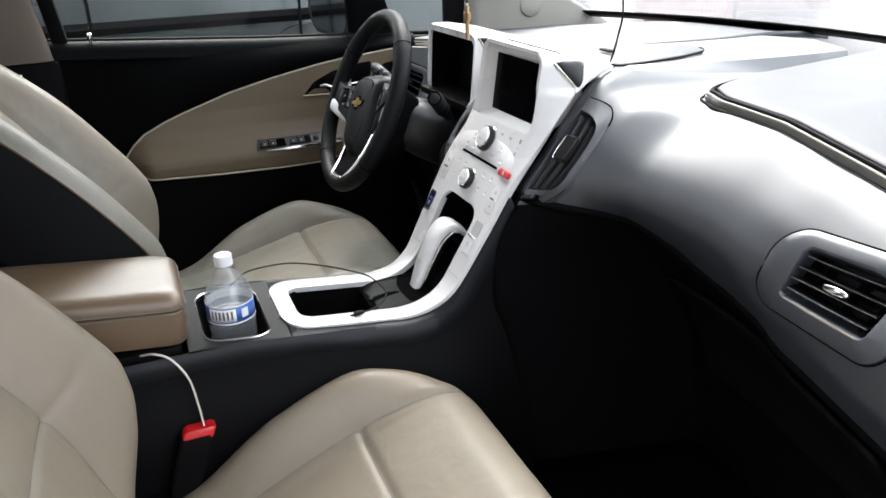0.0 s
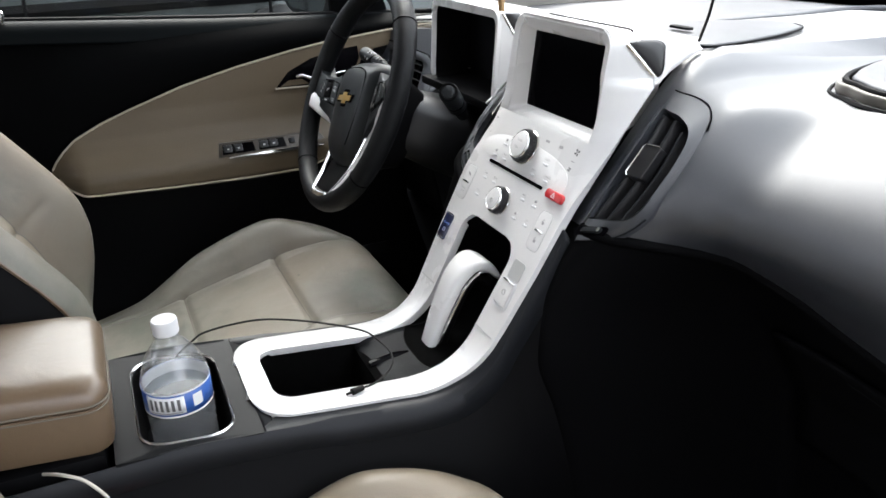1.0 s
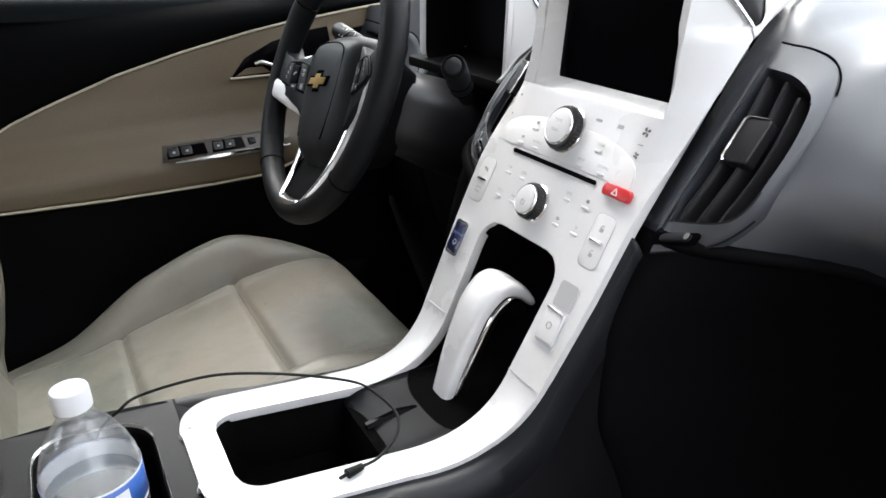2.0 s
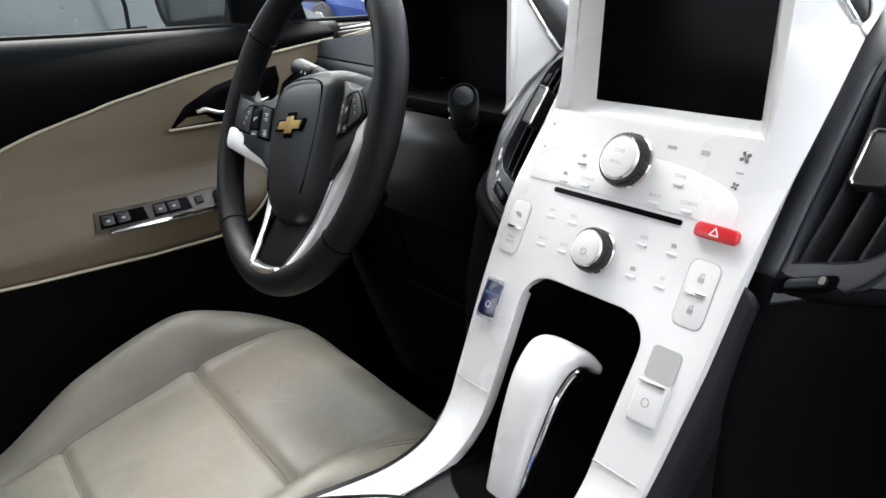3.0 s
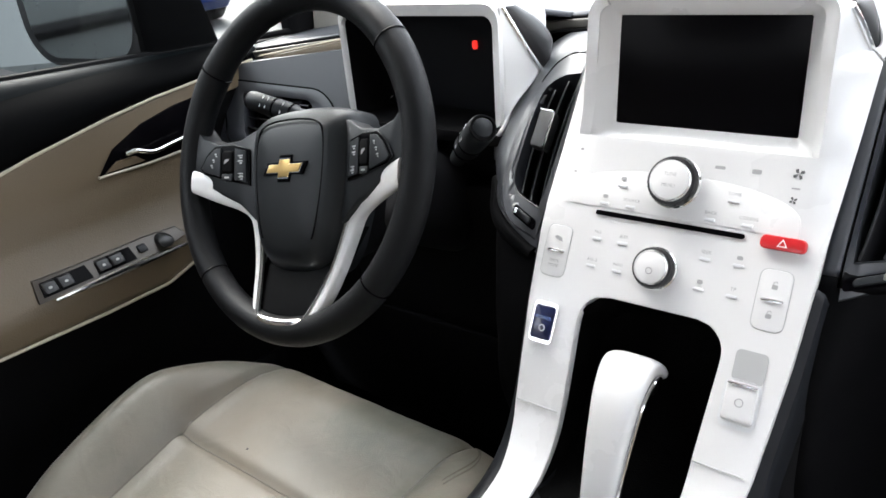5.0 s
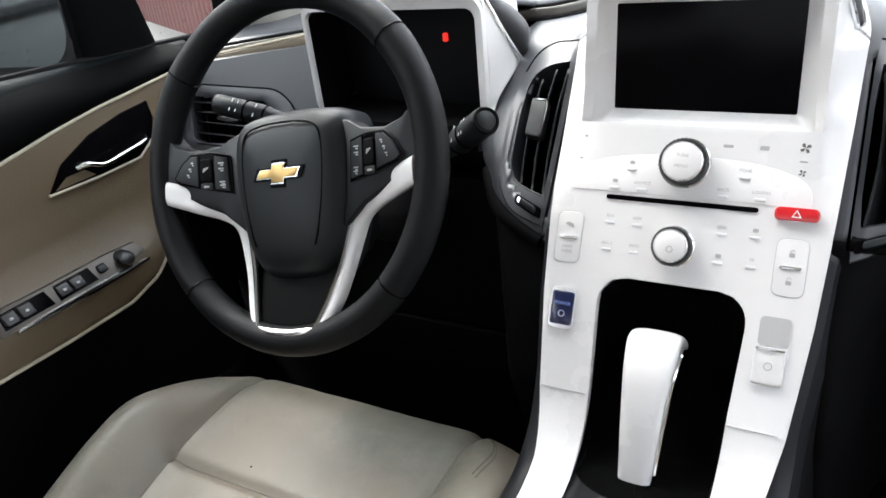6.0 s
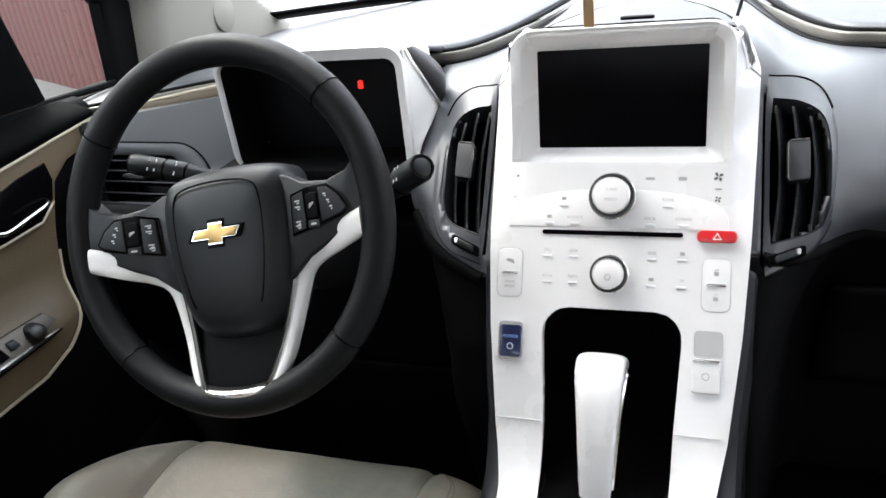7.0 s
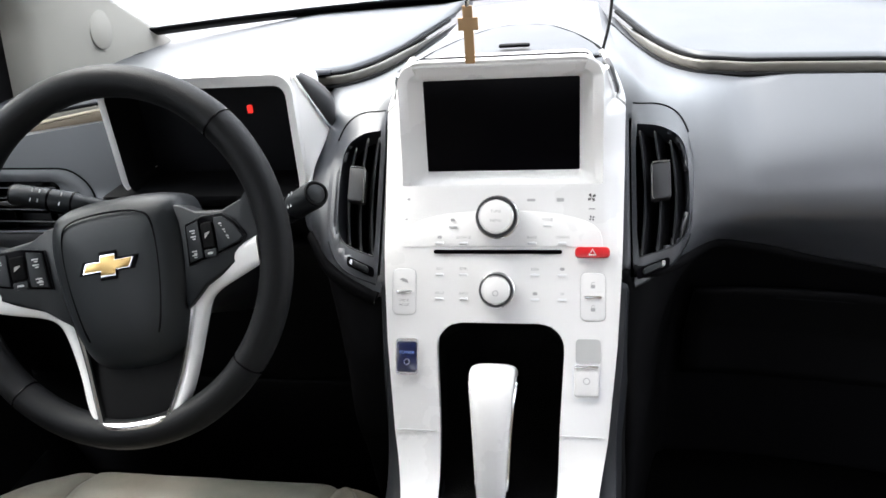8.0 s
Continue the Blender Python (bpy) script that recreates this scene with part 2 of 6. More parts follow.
def rrect(w, h, r, k=5):
    """Points round a rounded rectangle, w by h, about the origin."""
    r = min(r, w / 2 - 1e-5, h / 2 - 1e-5)
    out = []
    for cx, cy, a in ((1, 1, 0), (-1, 1, 90), (-1, -1, 180), (1, -1, 270)):
        for i in range(k + 1):
            t = radians(a + 90 * i / k)
            out.append((cx * (w / 2 - r) + r * math.cos(t), cy * (h / 2 - r) + r * math.sin(t)))
    return out


def slab(outline, h0, h1, place, edge=0.0):
    """A flat outline in (u, v) drawn out from h0 to h1, the top edge rounded by edge. place(u, v, h) gives the point."""
    cu = sum(p[0] for p in outline) / len(outline)
    cv = sum(p[1] for p in outline) / len(outline)

    def ring(d, h):
        out = []
        for u, v in outline:
            L = math.hypot(u - cu, v - cv) or 1
            out.append(place(u - (u - cu) / L * d, v - (v - cv) / L * d, h))
        return out
    secs = [ring(0, h0)]
    if edge:
        s = 1 if h1 > h0 else -1
        for i in range(4):
            t = radians(90 * i / 3)
            secs.append(ring(edge * (1 - math.cos(t)), h1 - s * edge * (1 - math.sin(t))))
    else:
        secs.append(ring(0, h1))
    return loft(secs)


def frame_ring(outer, inner, h0, h1, place):
    """A flat ring between two outlines of equal count."""
    bm = bmesh.new()
    n = len(outer)
    L = [[bm.verts.new(place(*p, h)) for p in o] for o, h in ((outer, h0), (outer, h1), (inner, h1), (inner, h0))]
    for a, b in zip(L, L[1:] + L[:1]):
        for j in range(n):
            bm.faces.new((a[j], a[(j + 1) % n], b[(j + 1) % n], b[j]))
    return bm


def tube(points, radius, k=10, caps=True):
    """A round bar along points; radius is a number or one for each point."""
    pts = [Vector(p) for p in points]
    secs = []
    up = Vector((0, 0, 1))
    side = None
    for i, p in enumerate(pts):
        d = (pts[min(i + 1, len(pts) - 1)] - pts[max(i - 1, 0)]).normalized()
        if side is None:
            side = d.cross(up if abs(d.z) < 0.9 else Vector((1, 0, 0))).normalized()
        side = (side - d * side.dot(d)).normalized()
        o = d.cross(side)
        r = radius[i] if isinstance(radius, (list, tuple)) else radius
        secs.append([p + side * r * math.cos(2 * math.pi * j / k) + o * r * math.sin(2 * math.pi * j / k) for j in range(k)])
    return loft(secs, caps)


def curve_pts(ctrl, n=24):
    """A smooth line through a few points (Catmull-Rom)."""
    c = [Vector(p) for p in ctrl]
    c = [c[0] * 2 - c[1]] + c + [c[-1] * 2 - c[-2]]
    out = []
    for i in range(1, len(c) - 2):
        for k in range(n):
            t = k / n
            a, b, d, e = c[i - 1], c[i], c[i + 1], c[i + 2]
            out.append(0.5 * (2 * b + (d - a) * t + (2 * a - 5 * b + 4 * d - e) * t * t + (3 * b - a - 3 * d + e) * t ** 3))
    out.append(c[-2])
    return out


def box(x0, x1, y0, y1, z0, z1, bevel=0.0):
    bm = bmesh.new()
    bmesh.ops.create_cube(bm, size=1)
    for v in bm.verts:
        v.co = ((x0 + x1) / 2 + v.co.x * (x1 - x0), (y0 + y1) / 2 + v.co.y * (y1 - y0), (z0 + z1) / 2 + v.co.z * (z1 - z0))
    if bevel:
        bmesh.ops.bevel(bm, geom=bm.edges[:], offset=bevel, segments=2, affect="EDGES", profile=0.6)
    return bm


def lathe(profile, place, k=32, caps=True):
    """Turn (radius, height) pairs round the axis h of place(u, v, h)."""
    return loft([[place(r * math.cos(2 * math.pi * j / k), r * math.sin(2 * math.pi * j / k), h) for j in range(k)] for r, h in profile], caps)


def text_mesh(words, size, place, depth=0.0002):
    """Lettering as a mesh, centred, laid on place(u, v, h)."""
    cu = bpy.data.curves.new("lettering", "FONT")
    cu.body, cu.size, cu.align_x, cu.align_y, cu.resolution_u = words, size, "CENTER", "CENTER", 2
    ob = bpy.data.objects.new("lettering", cu)
    me = bpy.data.meshes.new_from_object(ob)
    bm = bmesh.new()
    bm.from_mesh(me)
    for v in bm.verts:
        v.co = place(v.co.x, v.co.y, depth)
    bpy.data.objects.remove(ob)
    return bm


def interp(x, xs, ys):
    return float(np.interp(x, xs, ys))


def sinterp(x, xs, ys):
    """Like interp, but a smooth curve without overshoot."""
    n = len(xs)
    if x <= xs[0]:
        return ys[0]
    if x >= xs[-1]:
        return ys[-1]
    k = next(i for i in range(n - 1) if x <= xs[i + 1])
    slope = [(ys[i + 1] - ys[i]) / (xs[i + 1] - xs[i]) for i in range(max(0, k - 1), min(n - 1, k + 2))]
    at = k - max(0, k - 1)

    def tangent(p, q):
        return 0.0 if p * q <= 0 else 2 * p * q / (p + q)
    d = slope[at]
    m0 = tangent(slope[at - 1], d) if at > 0 else d
    m1 = tangent(d, slope[at + 1]) if at + 1 < len(slope) else d
    h = xs[k + 1] - xs[k]
    t = (x - xs[k]) / h
    return ys[k] * (1 + 2 * t) * (1 - t) ** 2 + ys[k + 1] * t * t * (3 - 2 * t) + h * (m0 * t * (1 - t) ** 2 - m1 * t * t * (1 - t))


def smooth01(t):
    t = max(0.0, min(1.0, t))
    return t * t * (3 - 2 * t)


# ---- the car's shell: floor, roof, pillars, glass ----
SHELL = dict(kind="structure")
floor = part("floor", box(-0.74, 0.74, -1.75, 0.45, -0.03, 0.0), CARPET)
tagged(floor, "black carpeted car floor", "floor", **SHELL)
ground = part("ground", grid([[(x, y, -0.30) for x in np.linspace(-60, 60, 13)] for y in np.linspace(-60, 60, 13)]), ASPHALT)
tagged(ground, "wet dark asphalt of the car park", "ground", **SHELL)


def roof_z(x, y):
    return 1.20 - 0.10 * (x / 0.7) ** 2 - 0.06 * max(0, (y + 0.5)) ** 2 * 2 - 0.05 * max(0, -(y + 0.9)) ** 2


roof = part("ceiling", grid([[(x, y, roof_z(x, y)) for x in np.linspace(-0.66, 0.66, 15)] for y in np.linspace(-1.7, -0.085, 20)]), HEADLINER)
mods(roof, thick=0.04, offset=1.0)
tagged(roof, "pale grey fabric headliner", "ceiling", **SHELL)

rear = part("wall_rear", box(-0.74, 0.74, -1.80, -1.74, -0.03, 0.82, 0.01), BLACK)
tagged(rear, "plain dark rear wall of the cabin", "wall", **SHELL)
for sx, nm in ((-1, "wall_left_rear"), (1, "wall_right_rear")):
    w = part(nm, box(min(sx * 0.74, sx * 0.80), max(sx * 0.74, sx * 0.80), -1.76, -0.86, -0.10, 0.74, 0.01), BLACK)
    tagged(w, "plain dark rear side panel of the cabin", "wall", **SHELL)
for sx, nm in ((-1, "kick_panel_left"), (1, "kick_panel_right")):
    w = part(nm, box(min(sx * 0.735, sx * 0.79), max(sx * 0.735, sx * 0.79), 0.066 if sx < 0 else 0.12, 0.52, -0.05, 0.715, 0.006), BLACK)
    tagged(w, "plain black kick panel beside the footwell", "panel", **SHELL)
bulk = part("wall_front", box(-0.74, 0.74, 0.45, 0.50, -0.05, 0.72), BLACK)
tagged(bulk, "dark firewall at the end of the footwells", "wall", **SHELL)
sill = part("door_sill", box(0.74, 0.86, -0.90, 0.30, -0.12, 0.02, 0.012), BLACK)
tagged(sill, "black sill of the open passenger doorway", "door sill", **SHELL)


def pillar(name, foot, head, wide, deep, material, label):
    """A roof pillar from foot to head, wide along the car, deep across it."""
    secs = []
    for i in range(9):
        t = i / 8
        c = Vector(foot).lerp(Vector(head), t)
        w = wide[0] + (wide[1] - wide[0]) * t
        secs.append([(c.x + a * deep, c.y + b * w, c.z) for a, b in rrect(1, 1, 0.25, 3)])
    return tagged(part(name, loft(secs), material), label, "pillar", **SHELL)


# A-pillars: broad moulded feet at the dash ends, running up with the windscreen
def pillar_front(z):
    return 0.567 - (z - 0.753) * 1.75


def pillar_rear(z):
    return min(0.245, pillar_front(z) - 0.175)


for sx, nm in ((-1, "a_pillar_left"), (1, "a_pillar_right")):
    secs = []
    for i in range(16):
        z = 0.715 + 0.40 * i / 15
        x = 0.672 - 0.14 * (z - 0.715)
        yf, yr = pillar_front(z), pillar_rear(z)
        secs.append([(sx * (x + 0.045), yr - 0.012, z), (sx * (x + 0.012), yr - 0.004, z), (sx * x, yr + 0.012, z), (sx * (x - 0.006), yr * 0.6 + yf * 0.4, z), (sx * (x - 0.002), yf - 0.03, z), (sx * (x + 0.006), yf, z), (sx * (x + 0.045), yf + 0.01, z)])
    p = part(nm, loft(secs), PILLAR, angle=50)
    tagged(p, "grey-beige moulded windscreen pillar trim", "pillar", **SHELL)
    tw = part("tweeter_grille", lathe([(0.030, -0.004), (0.030, 0.003), (0.028, 0.0045), (0.001, 0.006)], lambda u, v, h: (sx * (0.659 - h), 0.390 + u * 0.95, 0.779 + v), 32), PILLAR, p, "round tweeter grille")

bp = part("b_pillar_left", loft([[(-0.70 + 0.05 * t + a * 0.05, -0.755 - 0.05 * t + b * (0.13 - 0.02 * t), 0.735 + 0.40 * t) for a, b in rrect(1, 1, 0.3, 3)] for t in (0, 0.25, 0.5, 0.75, 1)]), BROWNPILLAR)
tagged(bp, "beige plastic upper door pillar trim", "pillar", **SHELL)
bpl = part("b_pillar_left_lower", box(-0.745, -0.675, -0.85, -0.68, 0.0, 0.735, 0.012), BLACK)
tagged(bpl, "black lower door pillar trim", "pillar", **SHELL)
bolt = part("pillar_screw", lathe([(0.004, 0), (0.004, 0.003), (0.002, 0.004)], lambda u, v, h: (-0.674 + h, -0.755 + u, 0.712 + v), 12), CHROME)
tagged(bolt, "small bright screw head in the door pillar", "screw")
pillar("b_pillar_right", (0.72, -0.98, 0.0), (0.64, -0.98, 1.13), (0.14, 0.10), 0.06, BLACK, "black door pillar behind the passenger doorway")

# windscreen: laminated pane with a black painted band along its foot
def screen_pt(u, t, off=0.0):
    """u across -1..1, t from the foot up 0..1."""
    bow = 1 - u * u
    y0 = 0.56 + 0.22 * bow
    y1 = -0.14 + 0.06 * bow
    return (u * (0.70 - 0.06 * t), y0 + (y1 - y0) * t + off, 0.742 + 0.36 * t + 0.05 * t * bow + off)


windscreen = part("windscreen", grid([[screen_pt(u, t) for u in np.linspace(-1, 1, 25)] for t in np.linspace(0, 1, 14)]), WETGLASS)
windscreen.visible_shadow = False
tagged(windscreen, "rain-wet laminated windscreen with a black edge band", "windscreen", **SHELL)
band = part("black_band", grid([[screen_pt(u, t, -0.004) for u in np.linspace(-1, 1, 41)] for t in (0, 0.02, 0.04)]), BLACK, windscreen, "black painted edge band")
mods(band, thick=0.004)
wiper = part("wiper_nozzle", lathe([(0.012, 0), (0.014, 0.008), (0.008, 0.016)], lambda u, v, h: (0.36 + u, 0.735 + v, 0.742 + h), 12), BLACK)
tagged(wiper, "small black sensor dome at the foot of the windscreen", "sensor")

# ---- dashboard ----
STRIP_X = (0.0, 0.130, 0.150, 0.174, 0.207, 0.262, 0.38, 0.55, 0.66, 0.72)
STRIP_Y = (0.62, 0.58, 0.45, 0.30, 0.215, 0.188, 0.172, 0.142, 0.115, 0.10)


def strip_y(x):
    return interp(abs(x), STRIP_X, STRIP_Y)


def strip_z(x):
    return 0.738 - 0.10 * max(0, abs(x) - 0.40)


OUT_Z = (0.10, 0.36, 0.42, 0.46, 0.50, 0.54, 0.58, 0.61, 0.63, 0.65, 0.67, 0.70, 0.72, 0.738)
OUT_Y = (0.27, 0.225, 0.192, 0.166, 0.137, 0.106, 0.080, 0.070, 0.0725, 0.083, 0.0985, 0.130, 0.154, 0.177)
END_Z = (0.10, 0.36, 0.42, 0.46, 0.50, 0.54, 0.58, 0.62, 0.66, 0.70, 0.72, 0.732, 0.738)
END_Y = (0.27, 0.225, 0.186, 0.153, 0.122, 0.095, 0.077, 0.074, 0.086, 0.121, 0.146, 0.164, 0.176)
MID_Z = (0.10, 0.36, 0.44, 0.50, 0.56, 0.60, 0.66, 0.725, 0.745, 0.757, 0.765)
MID_Y = (-0.02, -0.075, -0.098, -0.094, -0.072, -0.046, 0.003, 0.056, 0.075, 0.095, 0.14)


def dash_face(x, t):
    """The rolled face of the dash; t from 0 at its foot to 1 at the top edge."""
    a = abs(x)
    zt = strip_z(x) - 0.011
    zo = 0.10 + (zt - 0.10) * t
    ends = smooth01((a - 0.44) / 0.08)
    yo = sinterp(zo + (0.727 - zt), OUT_Z, OUT_Y) * (1 - ends) + sinterp(zo + (0.727 - zt), END_Z, END_Y) * ends + (strip_y(max(a, 0.30)) - 0.188) * 0.8
    zm = 0.10 + (0.765 - 0.10) * t
    ym = sinterp(zm, MID_Z, MID_Y)
    high = smooth01((t - 0.55) / 0.35)
    w = smooth01((a - interp(t, (0.0, 0.55, 0.72, 1.0), (0.125, 0.124, 0.118, 0.115))) / (0.08 + 0.065 * high)) ** (1 + 1.2 * high + (3.5 * (1 - smooth01((t - 0.80) / 0.12)) if x < 0 else 0.0))
    yo -= 0.024 * (1 - smooth01((a - 0.22) / 0.22)) * smooth01((t - 0.70) / 0.12) * (1 - smooth01((t - 0.86) / 0.14))
    y = ym + (yo - ym) * w
    z = zm + (zo - zm) * w
    cap = sinterp(min(max(a, 0.112), 0.27), (0.112, 0.130, 0.150, 0.175, 0.21, 0.27), (0.768, 0.752, 0.740, 0.737, 0.742, 0.750))
    round_off = 0.006 + 0.034 * smooth01((a - 0.125) / 0.06) * (1 - smooth01((a - 0.22) / 0.10))
    z = 0.5 * (z + cap - math.hypot(z - cap, round_off)) + 0.002
    # the driver's end is a flatter panel
    k = smooth01((-0.40 - x) / 0.06) * smooth01((z - 0.60) / 0.04)
    y += (0.084 + 0.25 * (z - 0.60) + (strip_y(max(a, 0.30)) - 0.188) * 0.8 - y) * k
    return Vector((x, y, z))


dash = empty("dashboard", (0, 0.2, 0.5))
tagged(dash, "slate grey soft-skin dashboard under the windscreen", "dashboard", kind="structure")
fine = list(np.arange(0.1255, 0.200, 0.004))
xs = sorted(set([round(v, 4) for v in list(np.linspace(-0.735, 0.735, 99)) + fine + [-v for v in fine] + [0.122, -0.122]]))
ts = list(np.linspace(0, 1, 110))
rows = [[dash_face(x, t) for x in xs] for t in ts]
# the top rolls forward to the strip line
for k in range(1, 7):
    r = []
    for x in xs:
        p = dash_face(x, 1.0)
        q = Vector((x, max(strip_y(x), p.y + 0.01), interp(abs(x), (0.0, 0.104, 0.120, 0.8), (0.752, 0.750, strip_z(x) - 0.012, strip_z(x) - 0.012))))
        m = p.lerp(q, k / 6)
        m.z = q.z + (p.z - q.z) * (1 - k / 6) ** 2
        r.append(m)
    rows.append(r)
VENT_V, VENT_U = (-0.014, -0.002, 0.016, 0.045, 0.090, 0.122, 0.142, 0.151), (0.004, 0.020, 0.046, 0.0545, 0.0545, 0.048, 0.034, 0.006)


def in_vent(x, p):
    """Whether a point of the dash face lies in a centre vent's mouth."""
    v = (p.z - 0.60) / 0.773
    return -0.012 < v < 0.150 and 0.0 < abs(x) - 0.1255 < interp(v, VENT_V, VENT_U) * (1.08 if x > 0 else 1.0)


LOW_X, LOW_Z = (0.12, 0.16, 0.20, 0.26, 0.34, 0.45, 0.60, 0.74), (0.596, 0.590, 0.578, 0.556, 0.528, 0.506, 0.494, 0.488)


def dash_hole(i, j, low):
    mid = abs((xs[j] + xs[j + 1]) / 2)
    if mid < 0.108 and i < 106:
        return True
    c = rows[i][j].lerp(rows[i + 1][j + 1], 0.5)
    su = (abs(c.x) - 0.60 - 0.25 * (c.z - 0.625)) / 0.98
    if abs(su) < 0.070 and abs(c.z - 0.627 - 0.08 * su) < 0.034:
        return True
    if in_vent(c.x, c) or (-0.450 < c.x < -0.226 and 0.648 < c.z < 0.79):
        return True
    if c.x > 0:
        return (c.z < interp(c.x, LOW_X, LOW_Z)) != low
    return (c.z < interp(c.x, (-0.52, -0.455, -0.30, -0.25, -0.20, -0.13), (0.575, 0.650, 0.655, 0.632, 0.598, 0.570))) != low


face = part("dash_skin", prune(grid(rows, skip=lambda i, j: dash_hole(i, j, False))), DASH, dash, face_to=(0, -1, 0.5))
# lower part of the same skin, with its shade put into the colour
lowf = part("lower_dash", prune(grid(rows, skip=lambda i, j: dash_hole(i, j, True))), SHADEDASH, dash, "lower dash skin, its shade put into the colour", face_to=(0, -1, 0))
mods(lowf, thick=0.006)
mods(face, thick=0.006)
# added bars hide the stepped edge where the shaded colour starts
edge = []
for x in np.linspace(-0.128, -0.214, 14):
    z = interp(x, (-0.30, -0.25, -0.20, -0.13), (0.655, 0.632, 0.598, 0.570))
    t = interp(z, [dash_face(x, q).z for q in np.linspace(0, 1, 80)], list(np.linspace(0, 1, 80)))
    edge.append(dash_face(x, t))
part("shade_edge_bar", tube(edge, 0.007, 10), SHADEDASH, dash, "added dark bar covering the edge of the shaded skin")
edge = []
for x in np.linspace(0.128, 0.72, 60):
    t = interp(sinterp(x, LOW_X, LOW_Z), [dash_face(x, q).z for q in np.linspace(0, 1, 80)], list(np.linspace(0, 1, 80)))
    edge.append(dash_face(x, t))
part("shade_edge_bar", tube(edge, 0.0065, 10), SHADEDASH, dash, "added dark bar covering the edge of the shaded skin")
for sx, nm in ((1, "passenger_pad"), (-1, "driver_pad")):
    px = np.linspace(0.128, 0.735, 44)
    rows = []
    for t in (0, 0.003, 0.006, 0.010, 0.015, 0.022, 0.032, 0.05, 0.08, 0.13, 0.2, 0.3, 0.42, 0.55, 0.7, 0.85, 1.0):
        rows.append([(sx * x, strip_y(x) + 0.004 + (0.80 - strip_y(x)) * t ** 1.2, strip_z(x) + 0.006 * min(1, t * 40) ** 0.5 - 0.012 * t + 0.010 * math.sin(math.pi * t)) for x in px])
    pad = part("dash_pad", grid(rows), DASHTOP, dash, "pale grey raised dash top pad", face_to=(0, 0, 1))
    mods(pad, thick=0.010)
    sp = [(sx * x, strip_y(x) - 0.001, strip_z(x) - 0.002) for x in np.linspace(0.1355, 0.735, 70)]
    sp = curve_pts(sp[::3], 4)
    band, groove, foot = [], [], []
    for i, p in enumerate(sp):
        d = (sp[min(i + 1, len(sp) - 1)] - sp[max(i - 1, 0)]).normalized()
        o = Vector((d.y, -d.x, 0)).normalized() * sx
        o = o if o.x * sx < 0 or (abs(o.x) < 0.5 and o.y < 0) else -o
        end = smooth01(i / 6)
        band.append([p + o * (0.0085 + a * 0.5 * end) + Vector((0, 0, -0.003 + b * end)) for a, b in rrect(0.013, 0.0115, 0.0035, 3)])
        groove.append(p + o * 0.0030 + Vector((0, 0, 0.0035)))
        foot.append(p + o * 0.0165 + Vector((0, 0, -0.0095)))
    part("trim_strip", loft(band), CHAMPAGNE, dash, "satin champagne trim strip")
    part("shadow_seam", tube(groove, 0.0030, 8), BLACK, dash, "dark seam")
    # the shadow line under the strip, drawn as a black bar
    part("lower_line", tube(foot, 0.0022, 6), BLACK, dash, "dark seam")
# centre lid between the pads
lid_raw = [(-0.105, 0.118), (-0.06, 0.122), (0.0, 0.124), (0.06, 0.122), (0.098, 0.112), (0.110, 0.125), (0.101, 0.18), (0.076, 0.26), (0.040, 0.33), (0.0, 0.35), (-0.040, 0.33), (-0.076, 0.26), (-0.101, 0.18), (-0.110, 0.13)]
lid_out = [(u * 0.92, v + 0.006) for u, v in lid_raw]


def lid_place(u, v, h):
    return (u, v, 0.766 - 0.03 * max(0, v - 0.12) - 0.12 * u * u + h)


lid = part("centre_lid", slab(lid_out, -0.006, 0.003, lid_place, 0.0025), DASHTOP, dash, "pale grey storage lid on the dash top")
part("lid_seam", tube(curve_pts([lid_place(u * 1.02, v, 0.001) for u, v in lid_out + lid_out[:1]], 5), 0.0014, 6), BLACK, lid, "dark seam round the lid")
part("lid_catch", slab(rrect(0.036, 0.012, 0.005), 0, 0.003, lambda u, v, h: Vector(lid_place(u + 0.002, v + 0.170, h + 0.005)), 0.001), BLACK, lid, "black finger catch")

# ---- centre stack ----
SO, SV, SN = Vector((0, -0.059, 0.62)), Vector((0, 0.4886, 0.8725)), Vector((0, -0.8725, 0.4886))


def S(u, v, h=0.0):
    """On the stack's sloping face: u across, v up the slope, h out of it."""
    return SO + Vector((u, 0, 0)) + SV * v + SN * h


def vz(z):
    return (z - 0.62) / 0.8725


stack = empty("centre_stack", (0, -0.1, 0.41))
tagged(stack, "glossy white centre stack flowing into the console", "centre stack")


def bez(a, b, c, t):
    return (a[0] * (1 - t) ** 2 + 2 * b[0] * t * (1 - t) + c[0] * t * t, a[1] * (1 - t) ** 2 + 2 * b[1] * t * (1 - t) + c[1] * t * t)


prof = [(-0.059 + 0.56 * (z - 0.62), z) for z in np.linspace(0.677, 0.463, 40)]
prof += [bez(prof[-1], (-0.176, 0.412), (-0.243, 0.4175), t) for t in np.linspace(0.06, 1, 18)]
prof += [(y, 0.4175 + 0.115 * (-0.243 - y)) for y in np.linspace(-0.250, -0.411, 34)]
lens_ = [0.0]
for a, b in zip(prof, prof[1:]):
    lens_.append(lens_[-1] + math.hypot(b[0] - a[0], b[1] - a[1]))
s_top = interp(0.559, [p[1] for p in prof[39::-1]], lens_[39::-1])
s_end = lens_[-1]
s_rear = s_end - 0.027


def w_out(s):
    w = interp(s, (0, 0.065, 0.155, 0.245, 0.305, 0.375, s_end), (0.1195, 0.1170, 0.112, 0.103, 0.0925, 0.0885, 0.0865))
    d = s_end - s
    if d < 0.042:
        w = w - 0.042 + math.sqrt(max(0, 0.042 ** 2 - (0.042 - d) ** 2))
    return w


